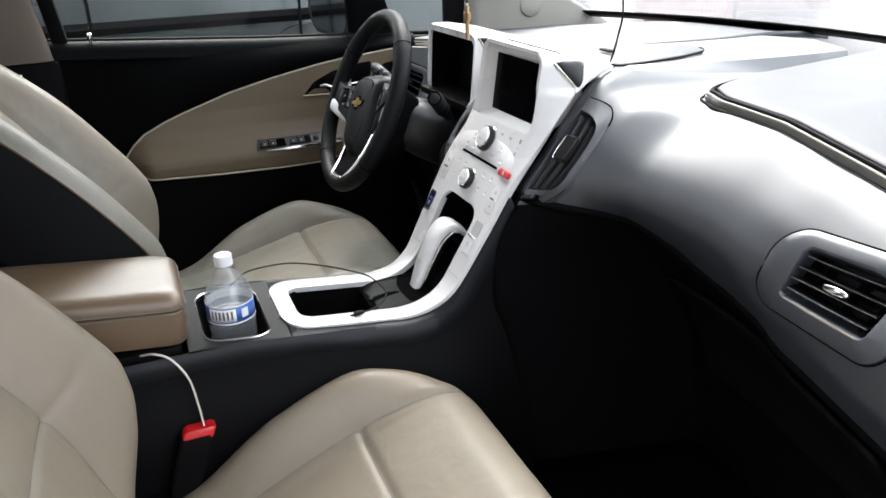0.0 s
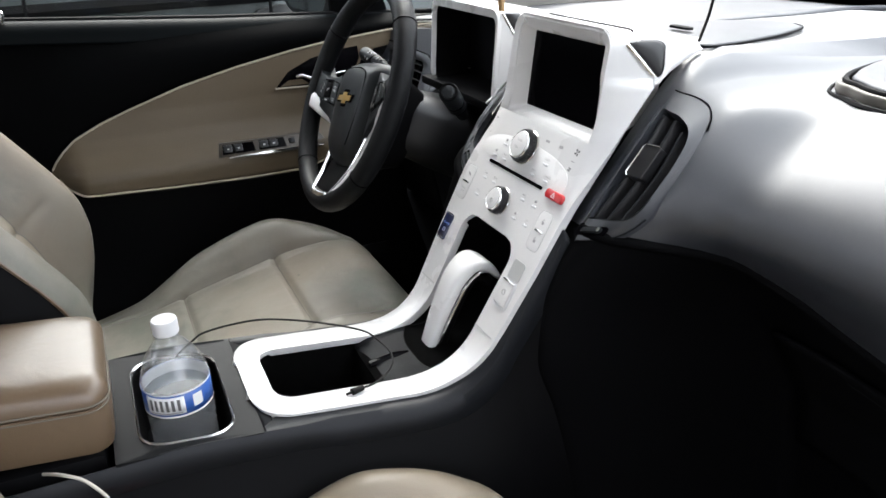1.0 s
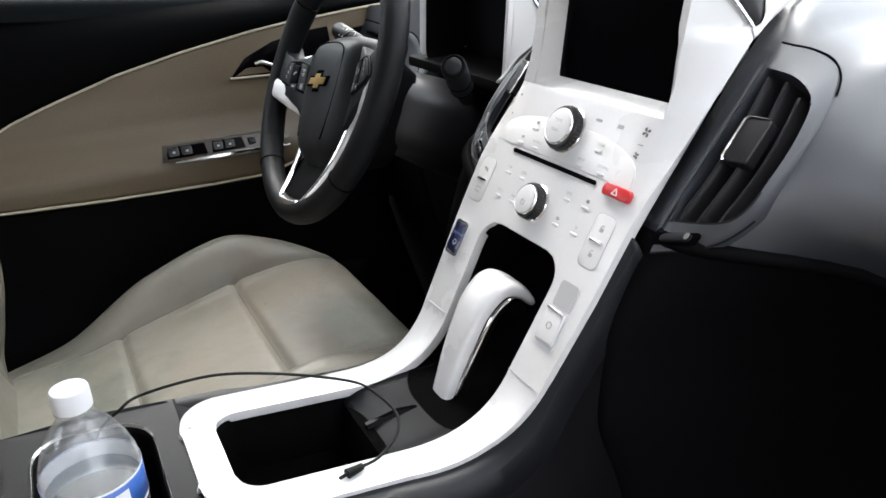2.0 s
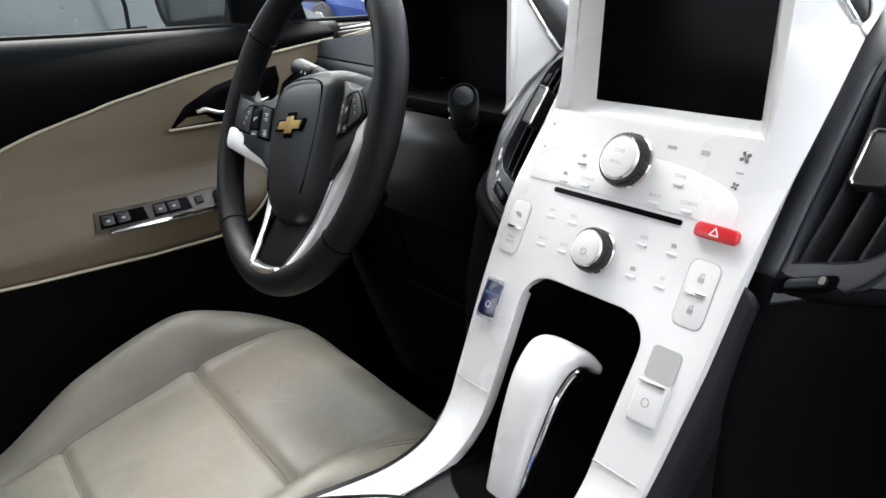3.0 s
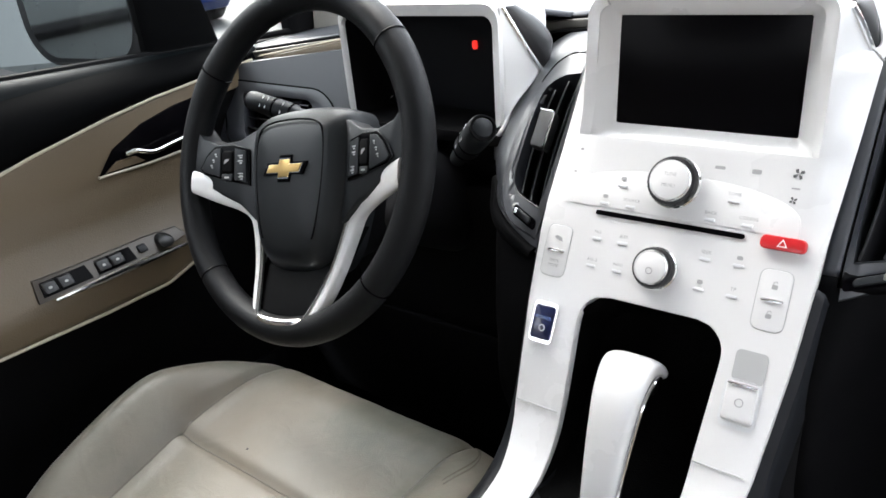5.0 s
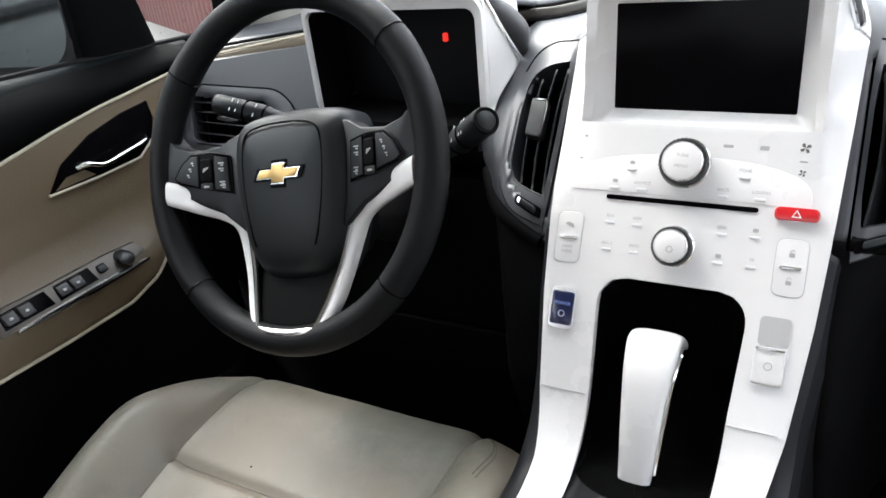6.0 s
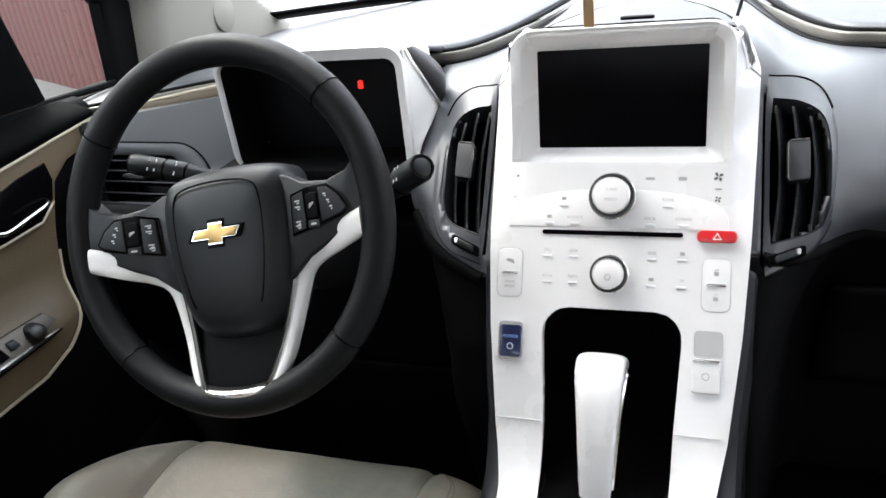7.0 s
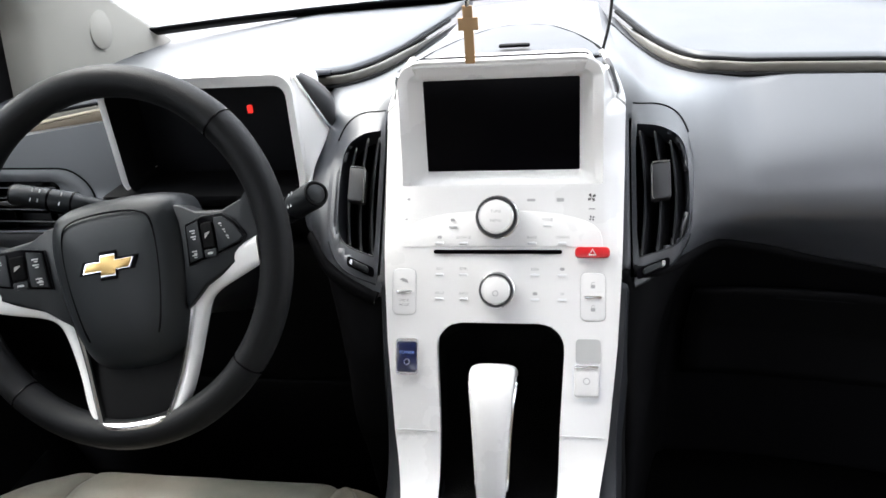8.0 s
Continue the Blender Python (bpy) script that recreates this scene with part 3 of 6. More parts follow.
def w_in(s):
    w = interp(s, (s_top, s_top + 0.03, s_top + 0.10, s_top + 0.20, s_rear), (0.062, 0.062, 0.058, 0.055, 0.0545))
    r1, r2 = 0.024, 0.022
    if s < s_top + r1:
        w = w - r1 + math.sqrt(max(0, r1 ** 2 - (s_top + r1 - max(s, s_top)) ** 2))
    if s > s_rear - r2:
        w = w - r2 + math.sqrt(max(0, r2 ** 2 - (min(s, s_rear) - (s_rear - r2)) ** 2))
    return w


samples = sorted(set([0.0, s_top, s_rear, s_end] + list(np.linspace(0, s_end, 120)) + [s_top + 0.024 * (1 - math.cos(radians(a))) for a in (15, 30, 45, 60, 75)] + [s_rear - 0.022 * (1 - math.cos(radians(a))) for a in (15, 30, 45, 60, 75)] + [s_end - 0.042 * (1 - math.cos(radians(a))) for a in (6, 12, 18, 25, 32, 40, 50, 60, 75)]))


samples = [q for i, q in enumerate(samples) if q in (s_top, s_rear, s_end) or min(abs(q - r_) for r_ in (s_top, s_rear, s_end)) > 0.0009 and (i == 0 or q - samples[i - 1] > 0.0006)]


def prof_at(s):
    return interp(s, lens_, [p[0] for p in prof]), interp(s, lens_, [p[1] for p in prof])


# the trim's outer edge falls back beside the display hood
EDGE_Z = (0.60, 0.62, 0.66, 0.70, 0.736)
EDGE_Y = (-0.0702, -0.056, -0.022, 0.010, 0.037)
rows, opening = [], []
# flanks of the display hood, from its top down to the face
for z in list(np.linspace(0.792, 0.772, 10)) + list(np.linspace(0.768, 0.6785, 22)):
    inset = 0.02 - math.sqrt(max(0.0, 0.02 ** 2 - max(0.0, z - 0.7728) ** 2))
    a = Vector((0.0985 - inset, interp(z, (0.676, 0.70, 0.79), (-0.0276, -0.0190, -0.004)), z))
    if z < 0.736:
        b_ = Vector((interp(z, (0.676, 0.736), (0.1195, 0.1215)), interp(z, EDGE_Z, EDGE_Y), z))
    else:
        b_ = Vector((interp(z, (0.736, 0.742, 0.79), (0.1215, 0.1110, 0.0985)), interp(z, (0.736, 0.742, 0.79), (0.037, 0.045, 0.004)), z))
    if z >= 0.736:
        b_.x -= inset
    side_ = [b_.lerp(a, q) for q in (0, 0.33, 0.67, 1)] + [a + Vector((-0.002 * k, 0.0, 0)) for k in (1, 2, 3, 4)]
    rows.append([(-p.x, p.y, p.z) for p in side_] + [(-0.03, a.y, z), (0.03, a.y, z)] + [(p.x, p.y, p.z) for p in side_[::-1]])
    opening.append(None)
for s in samples:
    y, z = prof_at(s)
    wo, wi = w_out(s), w_in(s)
    wi = min(wi, wo - 0.002)
    xc = min(0.0985, wo - (wo - wi) * 0.22)
    half_cols = [wo + (xc - wo) * q for q in (0, 0.33, 0.67, 1)] + [xc + (wi - xc) * q for q in (0.35, 0.7, 0.9, 1)]
    cols = [-x for x in half_cols] + [-wi / 3, wi / 3] + half_cols[::-1]
    inside = s_top <= s <= s_rear
    row = []
    for x in cols:
        ax = abs(x)
        back = (interp(z, EDGE_Z, EDGE_Y) - y) * ((ax - 0.0985) / max(0.004, wo - 0.0985)) if z > 0.60 and ax > 0.0985 else 0.0
        l_ = 0.0025 * math.sin(math.pi * max(0.0, min(1.0, (ax - wi) / (wo - wi)))) * smooth01((s - 0.20) / 0.14)
        row.append((x, y + back - 0.5 * l_, z + 0.85 * l_))
    rows.append(row)
    opening.append(inside)
trim = part("white_trim", prune(grid(rows, skip=lambda i, j: (3 <= j <= 13 and opening[i] is None) or (7 <= j <= 9 and opening[i] and opening[i + 1]))), WHITE, stack, "white gloss trim panel round the selector opening", face_to=(0, -1, 1))
mods(trim, thick=0.010, bevel=0.0028, segments=3)
# thin seams where the trim's upper and lower halves meet
for x0, x1 in ((-0.102, -0.0605), (0.0575, 0.0975)):
    part("trim_seam", tube([(x0, -0.1455 - 0.0004, 0.4665 + 0.0002), (x1, -0.1455 - 0.0004, 0.4665 + 0.0002)], 0.0005, 6), GREYBTN, stack, "fine seam")

# raised radio panel: a shallow step with an arched upper edge
radio = [(-0.098 + 0.196 * i / 20, 0.0045) for i in range(21)] + [(0.098 * math.cos(math.pi * i / 30), 0.006 + 0.034 * math.sin(math.pi * i / 30) ** 0.62) for i in range(1, 30)]
part("radio_panel", slab(radio, -0.002, 0.0006, S, 0.0005), WHITE, stack, "white raised radio panel")
part("disc_slot", slab(rrect(0.126, 0.0042, 0.002), 0.0005, 0.0010, lambda u, v, h: S(u - 0.003, v - 0.0005, h)), SCREEN, stack, "black disc slot")


def knob(v, r, words):
    k = part("rotary_knob", lathe([(r * 0.98, 0.0), (r * 1.02, 0.003), (r * 1.01, 0.0085), (r * 0.97, 0.0108), (r * 0.84, 0.0116)], lambda a, b, h: S(a - 0.003, v + b, h), 40), VENTBLACK, stack, "ribbed black rotary knob with chrome ring")
    for q in range(36):
        t = 2 * math.pi * q / 36
        part("grip_rib", tube([S(-0.003 + r * 1.01 * math.cos(t), v + r * 1.01 * math.sin(t), h) for h in (0.003, 0.0085)], 0.0006, 5), VENTBLACK, k)
    part("chrome_ring", lathe([(r * 0.87, 0.0108), (r * 0.85, 0.0130), (r * 0.81, 0.0137), (r * 0.77, 0.0126)], lambda a, b, h: S(a - 0.003, v + b, h), 40, False), CHROME, k, "chrome ring")
    part("base_ring", lathe([(r * 1.07, 0.0), (r * 1.07, 0.0016), (r * 1.0, 0.0028)], lambda a, b, h: S(a - 0.003, v + b, h), 40), CHROME, k, "chrome base ring")
    part("knob_face", lathe([(r * 0.80, 0.0112), (r * 0.78, 0.0134), (r * 0.62, 0.0141), (0.0005, 0.0143)], lambda a, b, h: S(a - 0.003, v + b, h), 40), BUTTON, k, "white knob face")
    for i, wd in enumerate(words):
        part("lettering", text_mesh(wd, 0.0041, lambda a, b, h: S(a - 0.003, v + b + (0.0045 if i == 0 else -0.0045), h + 0.0144)), PRINT, k, "small grey lettering")
    return k


knob(vz(0.657) - 0.009, 0.0200, ("TUNE", "MENU"))
k2 = knob(vz(0.597) - 0.0115, 0.0165, ())
part("power_mark", lathe([(0.0028, 0.0143), (0.0028, 0.0147), (0.0022, 0.0147), (0.0022, 0.0143)], lambda a, b, h: S(a - 0.003, vz(0.597) - 0.0115 - 0.003 + b, h), 20, False), PRINT, k2, "grey power mark")

TOUCH_KEYS = [("", -0.047, 0.028), ("", -0.060, 0.011), ("SOURCE", -0.036, 0.011), ("TONE", 0.046, 0.028), ("BACK", 0.031, 0.011), ("CONFIG", 0.060, 0.011),
        ("FAV", -0.060, -0.020), ("SEEK", -0.036, -0.020), ("AS1-2", -0.060, -0.044), ("INFO", -0.036, -0.044),
        ("SEEK", 0.034, -0.020), ("", 0.060, -0.020), ("", 0.034, -0.044), ("TP", 0.060, -0.044)]
for word, u, v in TOUCH_KEYS:
    hh = 0.0011 if v > 0 else 0.0002
    k = part("touch_key", slab(rrect(0.0085, 0.0026, 0.001, 3), hh - 0.001, hh + 0.0006, lambda a, b, h: S(a + u, b + v - 0.003, h), 0.0003), CAP, stack, "small white key bar")
    if word:
        part("lettering", text_mesh(word, 0.0039, lambda a, b, h: S(a + u, b + v + 0.0026, h + hh)), PRINT, k, "small grey lettering")
    else:
        part("printed_mark", slab(rrect(0.0045, 0.003, 0.001, 2), hh, hh + 0.0002, lambda a, b, h: S(a + u, b + v + 0.003, h)), PRINT, k, "small grey symbol")
# fan marks and small prints above the radio panel
for u, v, w_, h_ in ((0.088, 0.052, 0.0014, 0.0075), (0.088, 0.041, 0.006, 0.0012), (0.088, 0.032, 0.001, 0.005), (0.058, 0.050, 0.007, 0.0035), (0.030, 0.050, 0.008, 0.0025), (-0.092, 0.052, 0.003, 0.0022), (-0.094, 0.032, 0.0025, 0.0015)):
    if w_ < 0.0016:
        for q in (20, 110, 200, 290):
            c, s_ = math.cos(radians(q)), math.sin(radians(q))
            part("printed_mark", slab([(0.0004, -0.0002), (h_ * 0.55, -h_ * 0.05), (h_ * 0.55, h_ * 0.22), (h_ * 0.25, h_ * 0.26)], 0.0001, 0.0004, lambda a, b, h: S(u + a * c - b * s_, v + a * s_ + b * c, h)), DARKPRINT, stack, "dark fan symbol")
    else:
        part("printed_mark", slab(rrect(w_, h_, 0.0006, 2), 0.0001, 0.0004, lambda a, b, h: S(a + u, b + v, h)), PRINT, stack, "faint grey symbol")

hz = part("hazard_button", slab(rrect(0.033, 0.0105, 0.004), 0, 0.0045, lambda a, b, h: S(a + 0.0885, b - 0.001, h), 0.0018), RED, stack, "red hazard light button")
tri_o, tri_i = [(0, 0.0034), (-0.0038, -0.0028), (0.0038, -0.0028)], [(0, 0.0020), (-0.0025, -0.0020), (0.0025, -0.0020)]
part("triangle_mark", frame_ring(tri_o, tri_i, 0.0045, 0.0048, lambda a, b, h: S(a + 0.0885, b - 0.001, h)), PAPER, hz, "white triangle outline")


def rocker(u, v, name, label, marks):
    r = part(name, slab(rrect(0.0235, 0.046, 0.006), -0.001, 0.0005, lambda a, b, h: S(a + u, b + v, h), 0.0006), BUTTON, stack, label)
    part("seam", frame_ring(rrect(0.0243, 0.0468, 0.0064), rrect(0.0235, 0.046, 0.006), -0.001, 0.0003, lambda a, b, h: S(a + u, b + v, h)), GREYBTN, r, "dark seam")
    part("chrome_bar", slab(rrect(0.0165, 0.0026, 0.0012, 3), 0.0002, 0.0016, lambda a, b, h: S(a + u, b + v, h), 0.0006), CHROME, r, "chrome bar")
    for dv, kind in marks:
        if kind == "lock":
            part("lock_mark", slab(rrect(0.0042, 0.0034, 0.0006, 2), 0.0005, 0.0008, lambda a, b, h: S(a + u, b + v + dv - 0.001, h)), PRINT, r, "grey padlock symbol")
            part("lock_bow", tube([S(u - 0.0012, v + dv + 0.0006, 0.0007), S(u - 0.0012, v + dv + 0.0026, 0.0007), S(u + 0.0008, v + dv + 0.0034, 0.0007), S(u + 0.0016, v + dv + 0.0022, 0.0007)], 0.0003, 5), PRINT, r, "grey padlock bow")
        elif kind == "leaf":
            part("leaf_mark", slab([(-0.0045, 0.001), (-0.002, 0.0026), (0.003, 0.0012), (0.0042, -0.0026), (-0.001, -0.001)], 0.0005, 0.0008, lambda a, b, h: S(a + u, b + v + dv, h)), PRINT, r, "grey leaf symbol")
        else:
            for q in (0.0022, -0.0022):
                part("lettering", text_mesh("DRIVE" if q > 0 else "MODE", 0.0036, lambda a, b, h: S(a + u, b + v + dv + q, h + 0.0006)), PRINT, r, "small grey lettering")


rocker(0.089, vz(0.582), "lock_rocker", "white door lock rocker with chrome bar", ((0.011, "lock"), (-0.011, "lock")))
rocker(-0.0955, vz(0.585), "mode_rocker", "white drive mode rocker with chrome bar", ((0.011, "leaf"), (-0.011, "words")))
pw = part("power_button", slab(rrect(0.0205, 0.030, 0.003), 0.0, 0.0035, lambda a, b, h: S(a - 0.0915, b + vz(0.529), h), 0.001), BLUE, stack, "deep blue power button in a chrome frame")
part("chrome_frame", frame_ring(rrect(0.0232, 0.0365, 0.0045), rrect(0.0205, 0.030, 0.003), 0, 0.0032, lambda a, b, h: S(a - 0.0915, b + vz(0.529), h)), BRIGHT, pw, "chrome frame")
part("lettering", text_mesh("POWER", 0.0044, lambda a, b, h: S(a - 0.0915, b + vz(0.529) + 0.004, h + 0.0036)), PALEBLUE, pw, "pale blue lettering")
part("power_mark", lathe([(0.003, 0.0035), (0.003, 0.0038), (0.0024, 0.0038), (0.0024, 0.0035)], lambda a, b, h: S(a - 0.0915, b + vz(0.529) - 0.005, h), 20, False), CAP, pw, "pale power mark")
pb = part("parking_brake_switch", slab(rrect(0.0235, 0.030, 0.003), 0, 0.0030, lambda a, b, h: S(a + 0.083, b + vz(0.5125), h), 0.002), BUTTON, stack, "white parking brake switch")
part("finger_recess", slab(rrect(0.0235, 0.024, 0.004), 0.0002, 0.0009, lambda a, b, h: S(a + 0.0845, b + vz(0.5125) + 0.0275, h)), GREYBTN, pb, "grey finger recess")
part("switch_lip", slab(rrect(0.0225, 0.0022, 0.001, 3), 0.002, 0.0040, lambda a, b, h: S(a + 0.083, b + vz(0.5125) + 0.0138, h), 0.0006), CHROME, pb, "chrome lip")
part("switch_frame", frame_ring(rrect(0.0275, 0.037, 0.006), rrect(0.0235, 0.030, 0.003), 0, 0.0009, lambda a, b, h: S(a + 0.083, b + vz(0.5125) - 0.0015, h)), CAP, pb, "white frame")
part("brake_mark", lathe([(0.0033, 0.0030), (0.0033, 0.0034), (0.0026, 0.0034), (0.0026, 0.0030)], lambda a, b, h: S(a + 0.083, b + vz(0.5125), h), 20, False), PRINT, pb, "grey ring symbol")

# ---- screen hood above the stack ----
RV = Vector((0, 0.133, 0.991))
RN = Vector((0, -0.991, 0.133))


def D(u, v, h=0.0):
    """On the display: u across, v up from its lower edge, h towards the seats."""
    return Vector((u, 0.0, 0.68)) + RV * v + RN * h


hood = part("screen_hood", bmesh.new(), WHITE, stack, "white display hood with a bevelled recess")
o1 = [(u, v + 0.0475) for u, v in rrect(0.152, 0.0905, 0.0015)]
o2 = [(u, v + 0.0470) for u, v in rrect(0.178, 0.108, 0.008)]
o3 = [(u, v + 0.0500) for u, v in rrect(0.196, 0.128, 0.020)]
# the hood's foot runs square into the face
o3 = [(math.copysign(0.094 + (abs(u) - 0.078) * 0.2, u), -0.010 + (v - 0.006) * 0.2) if v < 0.006 and abs(u) > 0.078 else (u, v) for u, v in o3]
o4 = [(u * 0.97, 0.05 + (v - 0.05) * 0.98) for u, v in o3]
bm = bmesh.new()
rings = [[D(u, v, 0.000) for u, v in o1], [D(u, v, 0.014) for u, v in o2], [D(u, v, 0.0185) for u, v in [(a * 0.975, 0.05 + (b - 0.05) * 0.975) for a, b in o3]], [D(u, v, 0.017) for u, v in o3], [D(u, v, 0.008) for u, v in o4]]
back = [Vector((u * 0.93, 0.070, 0.735 + (v - 0.05) * 0.60)) for u, v in o4]
mid = [Vector((u * 0.97, 0.030, 0.732 + (v - 0.05) * 0.80)) for u, v in o4]
vs = [[bm.verts.new(p) for p in r] for r in rings + [mid, back]]
n_ = len(o1)
for a, b in zip(vs, vs[1:]):
    for j in range(n_):
        bm.faces.new((a[j], a[(j + 1) % n_], b[(j + 1) % n_], b[j]))
me_old = hood.data
bmesh.ops.recalc_face_normals(bm, faces=bm.faces)
for f in bm.faces:
    f.smooth = True
for e in bm.edges:
    if len(e.link_faces) == 2 and e.calc_face_angle(0) > radians(35):
        e.smooth = False
bm.to_mesh(me_old)
bm.free()
part("display", slab([(u, v + 0.0475) for u, v in rrect(0.154, 0.0925, 0.001)], -0.004, 0.0006, D), SCREEN, stack, "black switched-off display")
for sx in (1, -1):
    # the hood's chrome edge and the dark cheek behind it
    ctrl = [(sx * 0.1010, 0.013, 0.779), (sx * 0.1058, 0.025, 0.7650), (sx * 0.1115, 0.0455, 0.7410)]
    front = curve_pts(ctrl, 8)
    part("chrome_edge", tube(front, 0.0024, 8), CHROME, stack, "chrome edge of the hood")
    rearc = curve_pts([(sx * 0.0985, 0.030, 0.782), (sx * 0.1055, 0.058, 0.776), (sx * 0.1115, 0.058, 0.748)], 8)
    cheek = part("dark_cheek", grid([[a.lerp(b, t) + Vector((sx * 0.004 * math.sin(math.pi * t), 0, 0)) for a, b in zip(front, rearc)] for t in np.linspace(0, 1, 8)]), VENTBLACK, stack, "dark cheek of the hood", face_to=(sx, 0, 0))
    mods(cheek, thick=0.004)
    # the white trim runs on round the cheek to the lid
    s_in = curve_pts([(sx * 0.1110, 0.0455, 0.7410), (sx * 0.1110, 0.0575, 0.7475), (sx * 0.1050, 0.0590, 0.7740), (sx * 0.0995, 0.0750, 0.7830), (sx * 0.0980, 0.1080, 0.7730)], 6)
    s_out = curve_pts([(sx * 0.1215, 0.0370, 0.7360), (sx * 0.1210, 0.0460, 0.7420), (sx * 0.1180, 0.0640, 0.7510), (sx * 0.1120, 0.0880, 0.7590), (sx * 0.1080, 0.1100, 0.7650)], 6)
    mods(part("hood_shoulder", grid([[p.lerp(q, t) + Vector((0, -0.002, 0.002)) * math.sin(math.pi * t) for p, q in zip(s_in, s_out)] for t in np.linspace(0, 1, 6)]), WHITE, stack, "white shoulder round the dark cheek", face_to=(sx, -0.5, 1)), thick=0.004)
# top of the hood, running back to the lid
top_sh = part("hood_top", grid([[(u, y, 0.791 - 0.17 * max(0, y - 0.02) - 60 * max(0, abs(u) - 0.080) ** 2) for u in np.linspace(-0.0955, 0.0955, 31)] for y in np.linspace(-0.003, 0.125, 9)]), WHITE, stack, "white top of the display hood", face_to=(0, 0, 1))
mods(top_sh, thick=0.004)
part("hood_seam", tube([(u, 0.032, 0.7895 - 60 * max(0, abs(u) - 0.080) ** 2) for u in np.linspace(-0.085, 0.085, 24)], 0.0012, 6), SCREEN, stack, "dark seam behind the hood")


# ---- centre console below the trim ----
LEVER_X = -0.007
console = empty("centre_console", (0, -0.4, 0.0))
tagged(console, "black plastic centre console between the front seats", "console")
for sx in (1, -1):
    rows = []
    for s in np.linspace(0.088, s_end - 0.075, 60):
        y, z = prof_at(s)
        w = w_out(s) if s < 0.22 else interp(s, (0.22, s_end - 0.075), (w_out(0.22), 0.1015))
        rows.append([Vector((sx * (w_out(s) - 0.008), y + 0.003, z - 0.005)), Vector((sx * (w - 0.002), y + 0.003, z - interp(s, (0.22, s_end - 0.075), (0.007, 0.0045)))), Vector((sx * (w + 0.006), y + 0.004, z - 0.012)), Vector((sx * (w + 0.012), y + 0.014, z - 0.035)), Vector((sx * (w + 0.014), y + 0.03, max(0.0, z - 0.16))), Vector((sx * (w + 0.016), y + 0.05, 0.0))])
    for y in np.linspace(-0.365, -0.95, 24):
        z = 0.4175 + 0.115 * (-0.243 - y) if y > -0.54 else 0.452
        z = min(z, 0.445)
        rows.append([Vector((sx * (0.0780 if y > -0.405 else 0.1025), y, z - 0.0034)), Vector((sx * 0.1035, y, z - 0.0034)), Vector((sx * 0.1075, y, z - 0.0075)), Vector((sx * 0.111, y, z - 0.030)), Vector((sx * 0.112, y, z - 0.16)), Vector((sx * 0.113, y, 0.0))])
    mods(part("side_panel", grid([r[3:] for r in rows]), BLACK, console, face_to=(sx, 0, 0)), thick=0.004)
    mods(part("shoulder", grid([r[:4] for r in rows]), EDGESLATE, console, "slate shoulder of the console", face_to=(sx, 0, 0.5)), thick=0.004)
# deck round the cup holder, with a cut-out
hole = [(u + 0.010, v - 0.4785) for u, v in rrect(0.174, 0.094, 0.030, 6)]
deck = [(u + 0.003, v - 0.4785) for u, v in rrect(0.203, 0.140, 0.0015, 6)]


def deck_z(v):
    return min(0.447, 0.4175 + 0.115 * (-0.243 - v)) - 0.003


def DK(u, v, h=0.0):
    return Vector((u, v, deck_z(v) + h))


mods(part("deck", frame_ring(deck, hole, -0.012, 0.0, DK), CONSOLE, console, "dark grey deck round the cup holder"))
mods(part("front_deck", grid([[(u, v, deck_z(v) - interp(v, (-0.4086, -0.400), (0.0002, 0.001))) for u in (-0.1030, -0.05, 0, 0.05, 0.1030)] for v in np.linspace(-0.396, -0.4086, 4)]), CONSOLE, console), thick=0.004)
part("chrome_rim", loft([[DK(0.010 + (u - 0.010) * a, -0.4785 + (v + 0.4785) * a, h) for u, v in hole] for a, h in ((1.0, -0.01), (1.0, 0.0015), (0.98, 0.0026), (0.955, 0.001), (0.955, -0.012))], False), BRIGHT, console, "chrome rim of the cup holder")
part("cup_well", loft([[DK(0.010 + (u - 0.010) * a, -0.4785 + (v + 0.4785) * a, h) for u, v in hole] for a, h in ((0.957, -0.002), (0.94, -0.03), (0.88, -0.075), (0.5, -0.078), (0.02, -0.079))], False), BLACK, console, "black square cup well")
# storage bin and selector well inside the white ring
well = []
for s in np.linspace(s_top - 0.006, s_rear + 0.006, 50):
    y, z = prof_at(min(max(s, 0), s_end))
    w = max(0.045, w_in(min(max(s, s_top), s_rear)) + 0.006)
    bin_ = y < -0.262
    depth = 0.075 if bin_ else interp(y, (-0.262, -0.20, -0.15, -0.10), (0.018, 0.012, 0.05, 0.075))
    ny, nz = (0.0, -1.0) if y < -0.2 else (0.78, -0.6)
    well.append([Vector((-w, y + 0.002, z - 0.007)), Vector((-w + 0.003, y + ny * depth * 0.9, z + nz * depth * 0.9)), Vector((-w * 0.6, y + ny * depth, z + nz * depth)), Vector((0, y + ny * depth, z + nz * depth)), Vector((w * 0.6, y + ny * depth, z + nz * depth)), Vector((w - 0.003, y + ny * depth * 0.9, z + nz * depth * 0.9)), Vector((w, y + 0.002, z - 0.007))])
mods(part("bin_and_selector_well", grid(well), CARPET, console, "black storage bin and selector well"), thick=0.003)
# slate plate round the selector's foot, falling away in front of it
plate = []
for y in np.linspace(-0.262, -0.095, 24):
    z = sinterp(y, (-0.262, -0.235, -0.19, -0.155, -0.130, -0.095), (0.401, 0.409, 0.411, 0.411, 0.402, 0.365))
    plate.append([(u, y, z + 0.006 * (abs(u) / 0.056) ** 4) for u in np.linspace(-0.056, 0.056, 13)])
mods(part("selector_plate", grid(plate), CONSOLE, console, "slate grey selector plate", face_to=(0, 0, 1)), thick=0.004)
